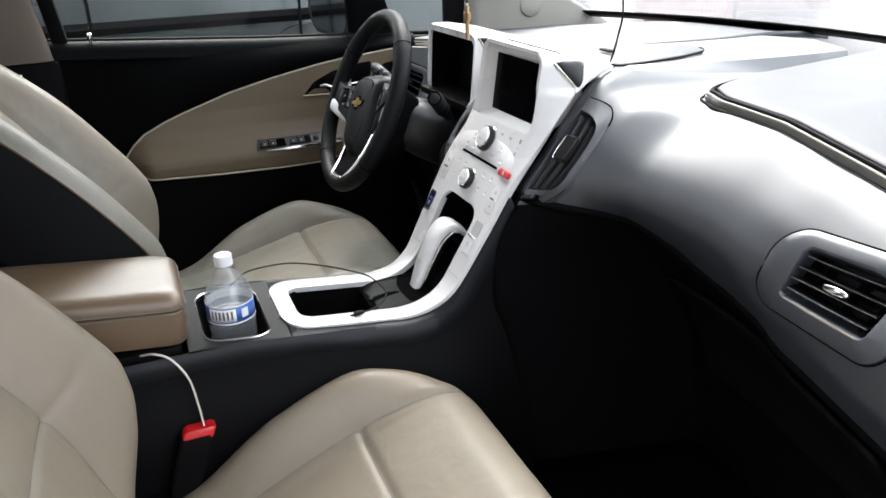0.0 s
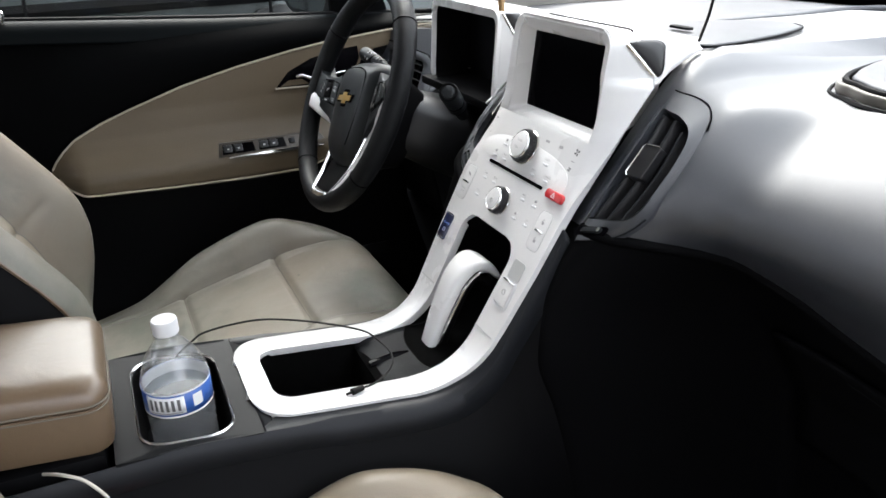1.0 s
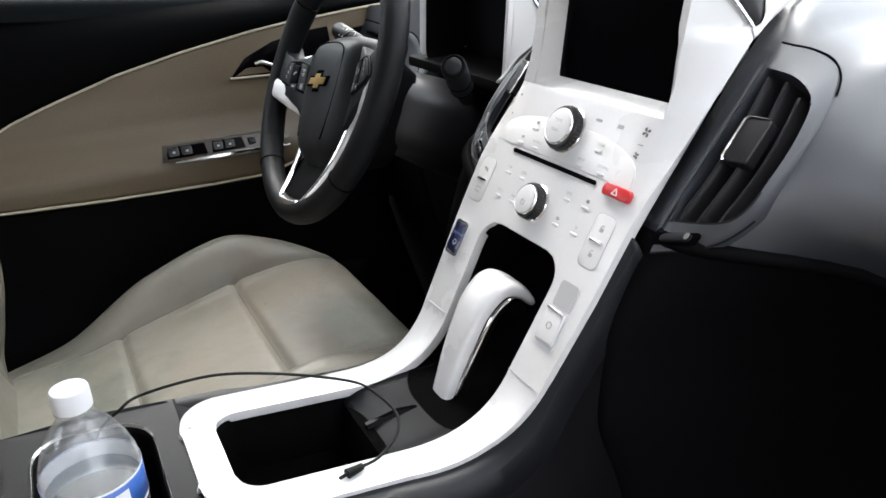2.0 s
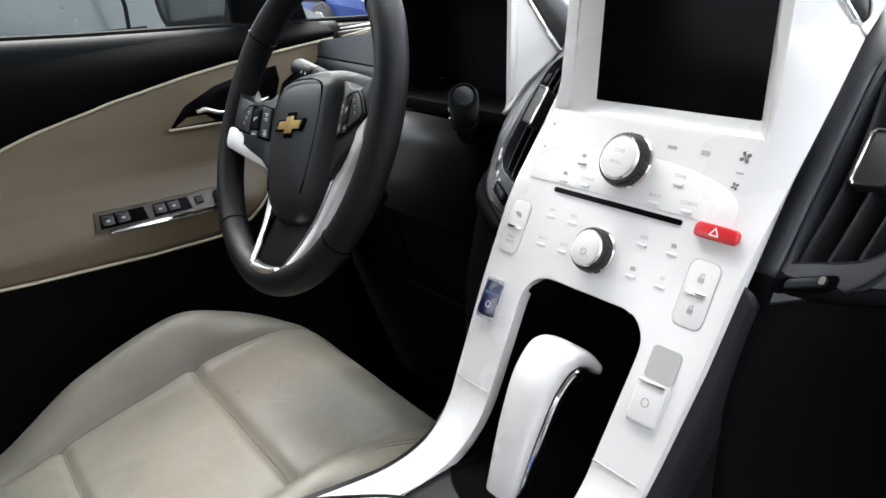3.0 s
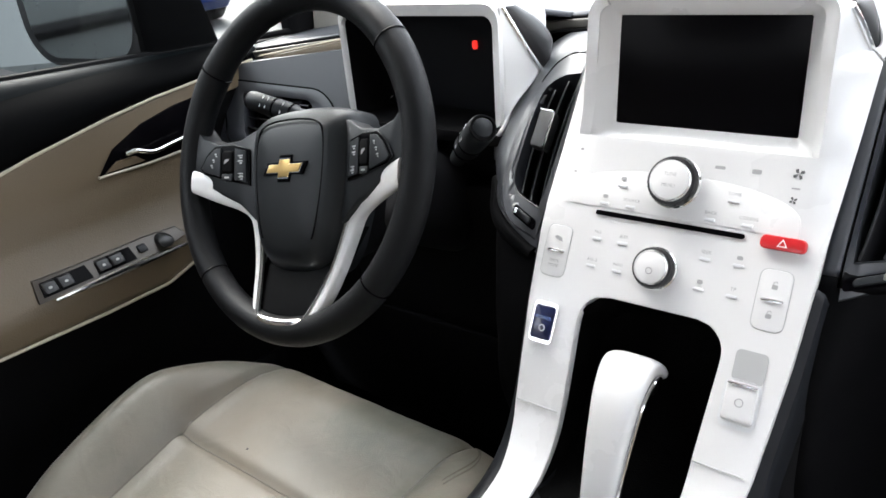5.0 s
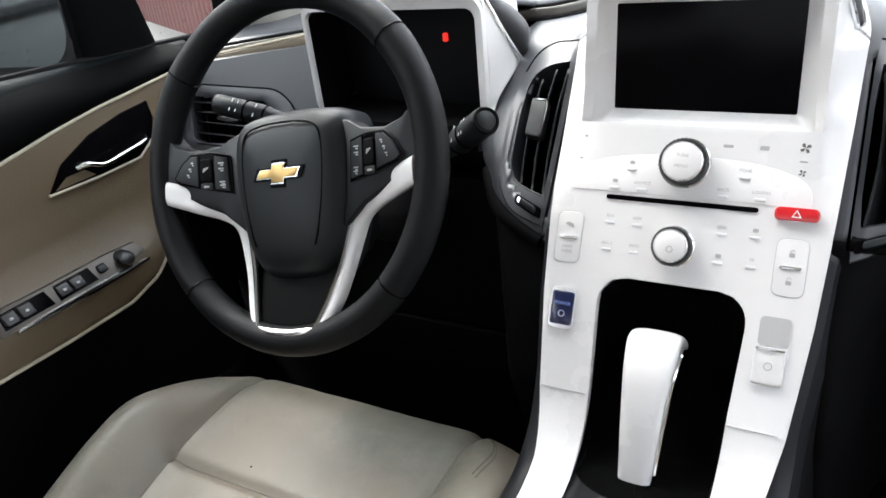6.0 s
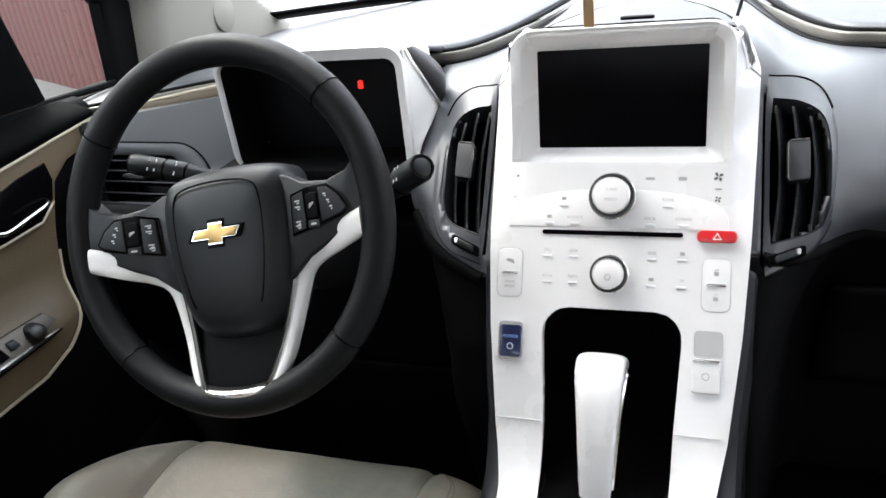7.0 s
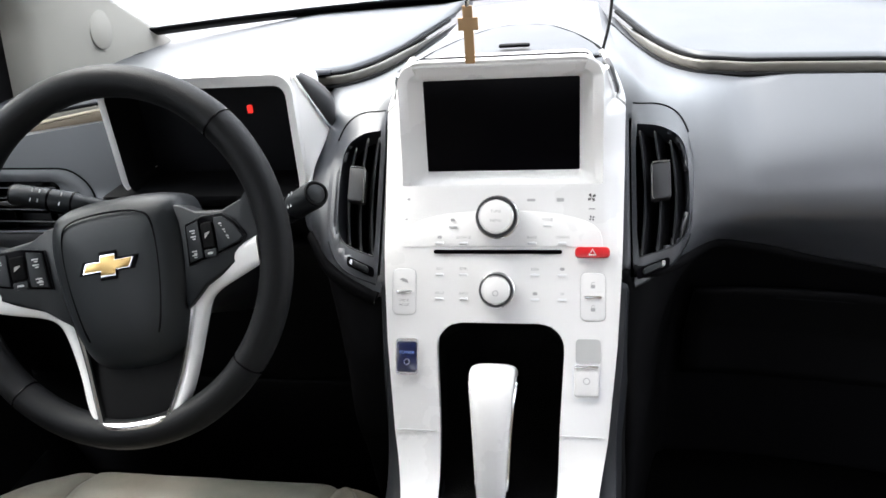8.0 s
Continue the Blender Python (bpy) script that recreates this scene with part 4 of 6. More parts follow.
# selector slot
part("selector_slot", tube([(LEVER_X, -0.258, 0.4055), (LEVER_X, -0.225, 0.4095), (LEVER_X, -0.150, 0.398), (LEVER_X, -0.11, 0.37)], 0.0045, 6), SCREEN, console, "dark selector slot")

# ---- drive selector ----
lever = empty("drive_selector", (0, -0.19, 0.41))
tagged(lever, "white drive selector lever with chrome edge strips", "gear lever")
spine = curve_pts([(LEVER_X, -0.180, 0.412), (LEVER_X, -0.167, 0.445), (LEVER_X, -0.153, 0.4755), (LEVER_X, -0.139, 0.500), (LEVER_X, -0.120, 0.5145), (LEVER_X, -0.101, 0.508), (LEVER_X, -0.088, 0.493)], 8)
secs, chr_l, chr_r = [], [], []
for i, p in enumerate(spine):
    t = i / (len(spine) - 1)
    d = (spine[min(i + 1, len(spine) - 1)] - spine[max(i - 1, 0)]).normalized()
    o = Vector((0, d.z, -d.y)) * -1
    hw = interp(t, (0, 0.35, 0.65, 0.94, 1), (0.0135, 0.0180, 0.0222, 0.0225, 0.0185))
    th = interp(t, (0, 0.3, 0.7, 1), (0.006, 0.009, 0.009, 0.004))
    secs.append([p + Vector((a * hw * 2, 0, 0)) + o * (b * th * 2) for a, b in rrect(1, 1, 0.32, 4)])
    for sx, L in ((1, chr_r), (-1, chr_l)):
        L.append(p + Vector((sx * (hw + 0.0005), 0, 0)) - o * (th * 0.9))
part("grip", loft(secs), WHITE, lever, "white gloss grip")
for L in (chr_l, chr_r):
    part("chrome_strip", tube(L[2:-10], 0.0020, 8), CHROME, lever, "chrome edge strip")
bk = []
for i, p in enumerate(spine):
    t = i / (len(spine) - 1)
    d = (spine[min(i + 1, len(spine) - 1)] - spine[max(i - 1, 0)]).normalized()
    o = Vector((0, d.z, -d.y)) * -1
    hw = interp(t, (0, 0.35, 0.65, 1), (0.0130, 0.0172, 0.0210, 0.016))
    q = p - o * 0.013
    bk.append([q + Vector((a * hw * 2, 0, 0)) + o * (b * 0.014) for a, b in rrect(1, 1, 0.3, 3)])
part("grip_back", loft(bk), BLACK, lever, "black back of the grip")
part("gaiter", lathe([(0.02, -0.01), (0.017, 0.002), (0.013, 0.006)], lambda u, v, h: (LEVER_X + u, -0.178 + v * 0.8, 0.404 + h), 20), BLACK, lever, "black collar")

# ---- armrest ----
arm = empty("armrest", (0, -0.7, 0.44))
tagged(arm, "tan leather console armrest with a stitched front", "armrest")


def AR(x, y, z):
    """The armrest rises a little to the rear."""
    return Vector((x, y, z + 0.11 * max(0.0, -0.56 - y)))


def arm_plan(d, y_back=-0.93):
    """Half-round plan of the armrest, inset by d: (x, y) from rear right round the front to rear left."""
    w, r = 0.0855 - d, 0.022
    out = [(w, y_back), (w, -0.75), (w, -0.62)]
    out += [(w - r + r * math.cos(radians(q)), -0.541 - d - r + r * math.sin(radians(q))) for q in (0, 15, 30, 45, 60, 75, 90)]
    return out + [(-x, y) for x, y in out[::-1]]


def arm_skin(levels):
    return loft([[AR(x, y, z) for x, y in arm_plan(d)] for d, z in levels])


part("pad", arm_skin(((0.003, 0.497), (0.0005, 0.499), (0.0, 0.503), (0.0015, 0.510), (0.006, 0.5165), (0.013, 0.5205), (0.025, 0.5225), (0.045, 0.5235))), TAN, arm)
part("lower_band", arm_skin(((0.012, 0.442), (0.005, 0.446), (0.003, 0.455), (0.002, 0.480), (0.002, 0.4965))), TAN, arm, "tan leather side band")
for d, z in ((-0.0002, 0.5010), (0.0018, 0.4935)):
    part("stitch_seam", tube([AR(x, y, z) for x, y in arm_plan(d)], 0.0008, 6), STITCH, arm, "stitched seam")
part("hinge_base", box(-0.084, 0.084, -0.93, -0.556, 0.415, 0.445, 0.006), BLACK, arm, "black armrest base")

# ---- seats ----
def seat(name, label, cx, dy, dz, inner, hide, by_=0.0, tilt=0.0):
    """A leather bucket seat. cx: its middle; dy, dz: how far it is slid; inner: side of the console."""
    root = empty(name, (cx, -0.4 + dy, 0.0))
    tagged(root, label, "car seat", group="front seats")
    half = 0.262

    def cz(x, y):
        """Height of the cushion at x from its middle, y in car metres before sliding."""
        z = sinterp(y, (-0.66, -0.52, -0.42, -0.33, -0.27, -0.20, -0.16, -0.125, -0.10, -0.085, -0.08), (0.300, 0.305, 0.322, 0.343, 0.356, 0.370, 0.374, 0.365, 0.339, 0.285, 0.20))
        b = smooth01((abs(x) - 0.125) / 0.075)
        z += tilt * (y + 0.16) * (1 - b) + b * sinterp(y, (-0.66, -0.50, -0.38, -0.28, -0.20, -0.12, -0.09), (-0.040, -0.008, 0.042, 0.052, 0.032, 0.004, 0.0)) + tilt * (y + 0.16)
        e = max(0.0, abs(x) - 0.200) / (half - 0.200)
        z -= 0.17 * (1 - math.sqrt(max(0.0, 1 - min(1, e) ** 2.4))) if e < 1 else 0.17
        # seams sink between the panels
        z -= 0.006 * math.exp(-((abs(x) - 0.147) / 0.006) ** 2) * (1 if y < -0.10 else 0)
        if abs(x) < 0.15:
            z -= 0.005 * math.exp(-((y + 0.27) / 0.006) ** 2)
            z -= 0.005 * math.exp(-((y + 0.43) / 0.006) ** 2)
        # front corners round off
        cnr = max(0.0, abs(x) - 0.10) / 0.162
        z -= 0.10 * cnr ** 3 * smooth01((y + 0.26) / 0.16)
        z += 0.0022 * noise.noise(Vector((x * 9 + cx * 9, y * 9, 0))) + 0.0007 * noise.noise(Vector((x * 40, y * 25, cx * 7)))
        return max(z, 0.10)

    ys = sorted(set([round(v, 4) for v in np.linspace(-0.66, -0.08, 170)] + [-0.27, -0.43]))
    def sheet(x0, x1, n, y0, y1):
        xx = np.linspace(x0, x1, n)
        yy = [v for v in ys if y0 - 1e-6 <= v <= y1 + 1e-6]
        return grid([[(cx + x, y + dy, cz(x, y) + dz) for x in xx] for y in yy])
    part("cushion_rear_panel", sheet(-0.147, 0.147, 64, -0.66, -0.43), hide, root)
    part("cushion_insert", sheet(-0.147, 0.147, 64, -0.43, -0.27), hide, root)
    part("cushion_front_panel", sheet(-0.147, 0.147, 64, -0.27, -0.08), hide, root)
    part("cushion_bolster", sheet(0.147, half, 26, -0.66, -0.08), hide, root)
    part("cushion_bolster", sheet(-half, -0.147, 30, -0.66, -0.08), hide, root)
    for q in (1, -1):
        part("bolster_seam", tube([(cx + q * 0.147, y + dy, cz(q * 0.147, y) + dz + 0.0002) for y in np.linspace(-0.62, -0.105, 70)], 0.0010, 6), STITCH, root, "stitched seam")
    for y0 in (-0.27, -0.43):
        part("cross_seam", tube([(cx + x, y0 + dy, cz(x, y0) + dz + 0.0002) for x in np.linspace(-0.147, 0.147, 40)], 0.0010, 6), STITCH, root, "stitched seam")
    for q in (inner,) if inner > 0 else ():
        for k in (0.0, 0.006):
            cs = curve_pts([(q * (0.150 + k), -0.112, 0), (q * (0.168 + k), -0.128 - k, 0), (q * (0.182 + k), -0.160 - k, 0), (q * (0.186 + k), -0.205 - k, 0)], 6)
            part("corner_stitch", tube([(cx + p.x, p.y + dy, cz(p.x, p.y) + dz) for p in cs], 0.0008, 5), STITCH, root, "stitched corner seam")
    part("seat_base", box(cx - 0.225, cx + 0.225, -0.62 + dy, -0.125 + dy, 0.0, 0.20 + dz, 0.02), BLACK, root, "black seat base")
    part("side_shield", box(cx - inner * -0.235 - 0.02, cx - inner * -0.235 + 0.02, -0.62 + dy, -0.17 + dy, 0.10, 0.26 + dz, 0.015), BLACK, root, "black side shield")
    # backrest
    O = Vector((cx, -0.60 + dy + by_, 0.30 + dz))
    V = Vector((0, -0.55, 0.835))
    N = Vector((0, 0.835, 0.55))

    def bp_(x, v):
        h = 0.0
        b = smooth01((abs(x) - 0.100) / 0.082)
        h += b * sinterp(v, (-0.06, 0.03, 0.07, 0.11, 0.15, 0.20, 0.29, 0.36, 0.62), (-0.05, -0.012, 0.022, 0.054, 0.074, 0.083, 0.077, 0.073, 0.03))
        e = max(0.0, abs(x) - 0.185) / (0.262 - 0.185)
        h -= 0.15 * (1 - math.sqrt(max(0.0, 1 - min(1, e) ** 2.3)))
        h += sinterp(v, (-0.05, 0.05, 0.10, 0.20, 0.30, 0.40, 0.62), (-0.04, -0.02, -0.010, 0.010, 0.016, 0.014, 0.0))
        h -= 0.005 * math.exp(-((abs(x) - 0.115) / 0.006) ** 2)
        if abs(x) < 0.15:
            h -= 0.004 * math.exp(-((v - 0.225) / 0.006) ** 2)
        h -= 0.16 * smooth01((v - 0.56) / 0.08) ** 2
        h += 0.0022 * noise.noise(Vector((x * 9 + cx * 5, v * 9, 3)))
        return O + Vector((x, 0, 0)) + V * v + N * h
    vv = np.linspace(-0.06, 0.66, 130)
    def bsheet(x0, x1, n):
        return grid([[bp_(x, v) for x in np.linspace(x0, x1, n)] for v in vv])
    part("backrest_insert", bsheet(-0.115, 0.115, 56), hide, root)
    for q in (1, -1):
        part("backrest_seam", tube([bp_(q * 0.115, v) + N * 0.0002 for v in np.linspace(-0.04, 0.56, 60)], 0.0010, 6), STITCH, root, "stitched seam")
    part("backrest_cross_seam", tube([bp_(x, 0.225) + N * 0.0002 for x in np.linspace(-0.115, 0.115, 30)], 0.0010, 6), STITCH, root, "stitched seam")
    for q in (1, -1):
        part("backrest_bolster", bsheet(q * 0.115, q * 0.226, 34), hide, root)
        side = part("backrest_side", bsheet(q * 0.226, q * 0.262, 12), BLACK, root, "black backrest side")
        part("side_piping", tube([bp_(q * 0.226, v) + N * 0.001 for v in vv[::3]], 0.0022, 6), TAN, side, "tan edge piping")
    shell = loft([[O + Vector((u * 0.50, 0, 0)) + V * v + N * (-0.115 + w * 0.13) for u, w in rrect(1, 1, 0.2, 4)] for v in (-0.05, 0.1, 0.4, 0.60)])
    part("backrest_shell", shell, BLACK, root, "black backrest shell")
    part("headrest", loft([[O + Vector((u * k * 0.26, 0, 0)) + V * v + N * (-0.06 + w * k * 0.10) for u, w in rrect(1, 1, 0.3, 5)] for v, k in ((0.69, 0.7), (0.71, 1), (0.80, 1), (0.86, 0.9), (0.88, 0.5))]), hide, root)
    for q in (-0.06, 0.06):
        part("headrest_post", tube([O + Vector((q, 0, 0)) + V * 0.56 - N * 0.06, O + Vector((q, 0, 0)) + V * 0.70 - N * 0.06], 0.006), CHROME, root, "chrome headrest post")
    return root


seat("driver_seat", "beige leather driver seat with worn smudged cushion", -0.335, 0.0, 0.0, 1, WORN, 0.07)
seat("passenger_seat", "beige leather passenger seat with ribbed seams", 0.350, -0.075, -0.025, -1, BEIGE, 0.07, 0.09)
spot = part("cushion_mark", lathe([(0.003, 0), (0.002, 0.0004)], lambda u, v, h: (-0.389 + u, -0.247 + v * 1.5, 0.3605 + h), 10), RIM)
tagged(spot, "small grey mark on the driver seat leather", "mark")

# ---- seat belt buckle and white cable ----
buckle = empty("belt_buckle", (0.125, -0.56, 0.2))
tagged(buckle, "black seat belt buckle with red release button", "belt buckle")
part("buckle_body", loft([[(0.125 + u * k, -0.557 + v * k + 0.35 * (z - 0.33), z) for u, v in rrect(0.026, 0.050, 0.008, 4)] for z, k in ((0.20, 0.55), (0.255, 0.9), (0.32, 1), (0.328, 0.96))]), BLACK, buckle)
part("release_button", loft([[(0.1265 + u * k, -0.556 + v * k + 0.35 * (z - 0.33), z) for u, v in rrect(0.022, 0.044, 0.005, 4)] for z, k in ((0.322, 1), (0.336, 1), (0.339, 0.85))]), RED, buckle, "red release button")
wc = part("charging_cable", tube(curve_pts([(0.090, -0.610, 0.446), (0.116, -0.592, 0.458), (0.124, -0.573, 0.449), (0.127, -0.556, 0.418), (0.128, -0.550, 0.378), (0.128, -0.547, 0.335)], 8), 0.0016, 8), WHITECORD)
tagged(wc, "thin white charging cable hanging beside the console", "cable")

# ---- bottle in the cup holder ----
bx, by, bz = 0.030, -0.480, 0.368
bottle = empty("water_bottle", (bx, by, bz))
tagged(bottle, "half-full clear plastic water bottle in the cup holder", "bottle")


def BT(u, v, h):
    return Vector((bx + u, by + v, bz + h))


body = [(0.006, 0.001), (0.027, 0.000), (0.0325, 0.006)]
for i in range(6):
    body += [(0.0335, 0.010 + i * 0.0085), (0.0318, 0.0145 + i * 0.0085)]
body += [(0.0340, 0.066), (0.0340, 0.108), (0.0343, 0.111), (0.0330, 0.119), (0.0285, 0.132), (0.0220, 0.144), (0.0150, 0.153), (0.0115, 0.157), (0.0108, 0.161), (0.0128, 0.1615), (0.0128, 0.163), (0.0105, 0.164), (0.0103, 0.168)]
bb = part("bottle_body", lathe(body, BT, 40, False), BOTTLE, bottle, "clear ribbed plastic body")
bb.visible_shadow = False
wat = part("water", lathe([(0.004, 0.0018), (0.0262, 0.002), (0.0310, 0.008), (0.0310, 0.058), (0.0325, 0.064), (0.0325, 0.098)], BT, 32), clear("water_in_bottle", (0.80, 0.83, 0.85), 0.5, 0.02), bottle, "clear water")
wat.visible_shadow = False
part("cap", lathe([(0.0126, 0.163), (0.0129, 0.1645), (0.0129, 0.1765), (0.0120, 0.1785), (0.002, 0.1788)], BT, 40), CAP, bottle, "white screw cap")
lab = [(0.0345, 0.083), (0.0345, 0.110)]


def arc_sheet(a0, a1, h0, h1, r, n=16):
    return grid([[BT(r * math.cos(radians(a0 + (a1 - a0) * i / n)), r * math.sin(radians(a0 + (a1 - a0) * i / n)), h) for i in range(n + 1)] for h in (h0, h1)])


label_ = part("paper_label", lathe(lab, BT, 40, False), BLUELABEL, bottle, "blue printed wrap label")
mods(label_, thick=0.0003)
part("label_back", lathe([(0.0341, 0.0835), (0.0341, 0.1095)], BT, 40, False), PAPER, label_, "pale inner side of the label")
part("white_border", lathe([(0.0347, 0.0825), (0.0347, 0.0845)], BT, 40, False), PAPER, label_, "white border line")
part("white_border", lathe([(0.0347, 0.1085), (0.0347, 0.1105)], BT, 40, False), PAPER, label_, "white border line")
mods(part("print_panel", arc_sheet(-62, 6, 0.0865, 0.1065, 0.0348), PAPER, label_, "white panel with fine print"), thick=0.0002)
part("print_bar", arc_sheet(-56, 0, 0.0875, 0.0890, 0.0351), PRINT, label_, "bar of fine print")
for q in range(6):
    part("print_bar", arc_sheet(-54 + q * 9.5, -49 + q * 9.5, 0.0905, 0.1035, 0.0351, 3), DARKPRINT, label_, "bar of fine print")
part("print_arc", arc_sheet(20, 38, 0.090, 0.104, 0.0348), PAPER, label_, "white curved logo shape")

# ---- black aux cable from the bin over the ring ----
cab = curve_pts([(-0.06, -0.475, 0.444), (-0.05, -0.468, 0.46), (-0.0399, -0.4531, 0.476), (-0.0439, -0.4387, 0.481), (-0.0403, -0.4037, 0.485), (-0.0366, -0.3672, 0.483), (-0.0282, -0.3155, 0.47), (-0.0189, -0.2633, 0.45), (-0.0038, -0.2476, 0.441), (0.0232, -0.2399, 0.433), (0.0465, -0.2508, 0.429), (0.065, -0.2754, 0.4285), (0.0693, -0.2939, 0.429)], 6)
aux = empty("aux_cable", (0.04, -0.3, 0.43))
tagged(aux, "thin black audio cable looped over the console bin", "cable")
part("cable", tube(cab, 0.0013, 8), CORD, aux)
part("plug", tube([(0.0696, -0.2913, 0.4295), (0.0727, -0.3056, 0.43)], [0.0030, 0.0044], 10), CORD, aux, "black plug")
part("plug_tip", tube([(0.0727, -0.3056, 0.43), (0.0745, -0.3123, 0.43)], 0.0015, 8), CORD, aux, "dark plug tip")


# ---- steering wheel and column ----
WC = Vector((-0.355, -0.145, 0.655))
WA = radians(24)
WU, WN = Vector((0, math.sin(WA), math.cos(WA))), Vector((0, -math.cos(WA), math.sin(WA)))
ROT = radians(9.3)


def W(u, v, h=0.0):
    """In the slightly turned wheel's plane: u across, v up, h towards the driver."""
    a, b = u * math.cos(ROT) - v * math.sin(ROT), u * math.sin(ROT) + v * math.cos(ROT)
    return WC + Vector((a, 0, 0)) + WU * b + WN * h


def WS(u, v, h=0.0):
    """On the dished spokes, which sink from the rim towards the hub."""
    return W(u, v, h + interp(abs(u), (0.05, 0.075, 0.11, 0.15), (-0.014, -0.009, 0.000, 0.006)))


wheel = empty("steering_wheel", WC)
tagged(wheel, "black leather steering wheel with white spoke trim", "steering wheel")
R1, R2 = 0.1625, 0.0150
rows = []
for i in range(120):
    a = 2 * math.pi * i / 120
    grip = 1.0 + 0.07 * (math.exp(-((math.degrees(a) - 38) / 12) ** 2) + math.exp(-((math.degrees(a) - 142) / 12) ** 2))
    rows.append([W((R1 + R2 * grip * math.cos(b)) * math.cos(a), (R1 + R2 * grip * math.cos(b)) * math.sin(a) * 1.02, R2 * grip * 1.05 * math.sin(b)) for b in np.linspace(0, 2 * math.pi, 22, endpoint=False)])
part("rim", grid(rows, True, True), RIM, wheel, "grained black leather rim")
for a in (39, 141, 224, 316):
    t = radians(a)
    g = 1.075 if a < 180 else 1.0
    ring = [W((R1 + (R2 * g + 0.0001) * math.cos(b)) * math.cos(t), (R1 + (R2 * g + 0.0001) * math.cos(b)) * math.sin(t) * 1.02, (R2 * g * 1.05 + 0.0001) * math.sin(b)) for b in np.linspace(0, 2 * math.pi, 25)]
    part("rim_seam", tube(ring, 0.0009, 5), SCREEN, wheel, "stitched seam")
# hub: a shield-shaped airbag cover, domed and set back from the rim
hub_o = [(0.0, 0.059), (0.030, 0.058), (0.055, 0.054), (0.068, 0.045), (0.073, 0.020), (0.071, -0.020), (0.064, -0.058), (0.054, -0.088), (0.036, -0.106), (0.0, -0.111)]
hub_o = hub_o + [(-u, v) for u, v in hub_o[-2:0:-1]]
hub_o = [(p.x, p.y) for p in curve_pts([(u, v, 0) for u, v in hub_o + hub_o[:1]], 4)[:-1]]


def dome(outline, levels, cu=0.0, cv=-0.02):
    return loft([[W(cu + (u - cu) * k, cv + (v - cv) * k, h) for u, v in outline] for k, h in levels])


part("airbag_cover", dome(hub_o, ((1.0, -0.050), (1.0, -0.030), (0.985, -0.020), (0.95, -0.012), (0.88, -0.004), (0.78, 0.002), (0.69, 0.0045), (0.5, 0.007), (0.25, 0.0085), (0.02, 0.0088))), HUB, wheel, "charcoal airbag cover")
in_o = [(u * 0.66, -0.02 + (v + 0.02) * 0.80) for u, v in hub_o if v > -0.09]
k_ = next(i for i in range(len(in_o)) if math.hypot(in_o[i][0] - in_o[i - 1][0], in_o[i][1] - in_o[i - 1][1]) > 0.03)
in_o = in_o[k_:] + in_o[:k_]
part("cover_seam", tube([W(u, v, 0.0042) for u, v in in_o], 0.0010, 6), SCREEN, wheel, "fine seam")
hubback = [(u * 0.95, v) for u, v in hub_o]
part("hub_back", loft([[W(u * k, -0.02 + (v + 0.02) * k, h) for u, v in hubback] for k, h in ((1.0, -0.03), (0.9, -0.06), (0.75, -0.095))]), BLACK, wheel, "black hub back")
# plain gold badge in a bright edge
badge = [(-0.0275, -0.0050), (-0.0225, 0.0045), (-0.0078, 0.0045), (-0.0066, 0.0100), (0.0088, 0.0100), (0.0082, 0.0045), (0.0275, 0.0045), (0.0225, -0.0050), (0.0078, -0.0050), (0.0066, -0.0105), (-0.0088, -0.0105), (-0.0082, -0.0050)]
# one dark plate for the badge's outline and its cast shadow
part("badge_shadow", slab([(u * 1.14, v * 1.30) for u, v in badge], 0.0060, 0.0096, lambda u, v, h: W(u, v - 0.0055, h)), SCREEN, wheel, "dark badge outline and painted shadow")
part("badge_edge", slab([(u * 0.99, v * 0.99) for u, v in badge], 0.0062, 0.0104, lambda u, v, h: W(u, v - 0.0055, h)), CHROME, wheel, "chrome badge edge")
part("badge", slab([(u * 0.93, v * 0.84) for u, v in badge], 0.0090, 0.0112, lambda u, v, h: W(u, v - 0.0055, h), 0.0006), GOLD, wheel, "plain gold badge")
TRIM_U = [(0.149, -0.003, 0.012), (0.115, -0.0165, 0.001), (0.088, -0.0275, -0.009), (0.0705, -0.041, -0.014), (0.0640, -0.062, -0.014), (0.0555, -0.096, -0.009), (0.0470, -0.126, 0.000), (0.0370, -0.153, 0.011)]
TRIM_L = [(0.149, -0.027, 0.012), (0.117, -0.039, 0.001), (0.097, -0.048, -0.009), (0.0860, -0.059, -0.014), (0.0775, -0.077, -0.014), (0.0660, -0.109, -0.009), (0.0560, -0.137, 0.000), (0.0410, -0.158, 0.011)]
TRIM_L = [tuple(q + (p - q) * k for p, q in zip(a, b)) for a, b, k in zip(TRIM_U, TRIM_L, (0.0, 0.05, 0.15, 0.28, 0.32, 0.30, 0.22, 0.1))]
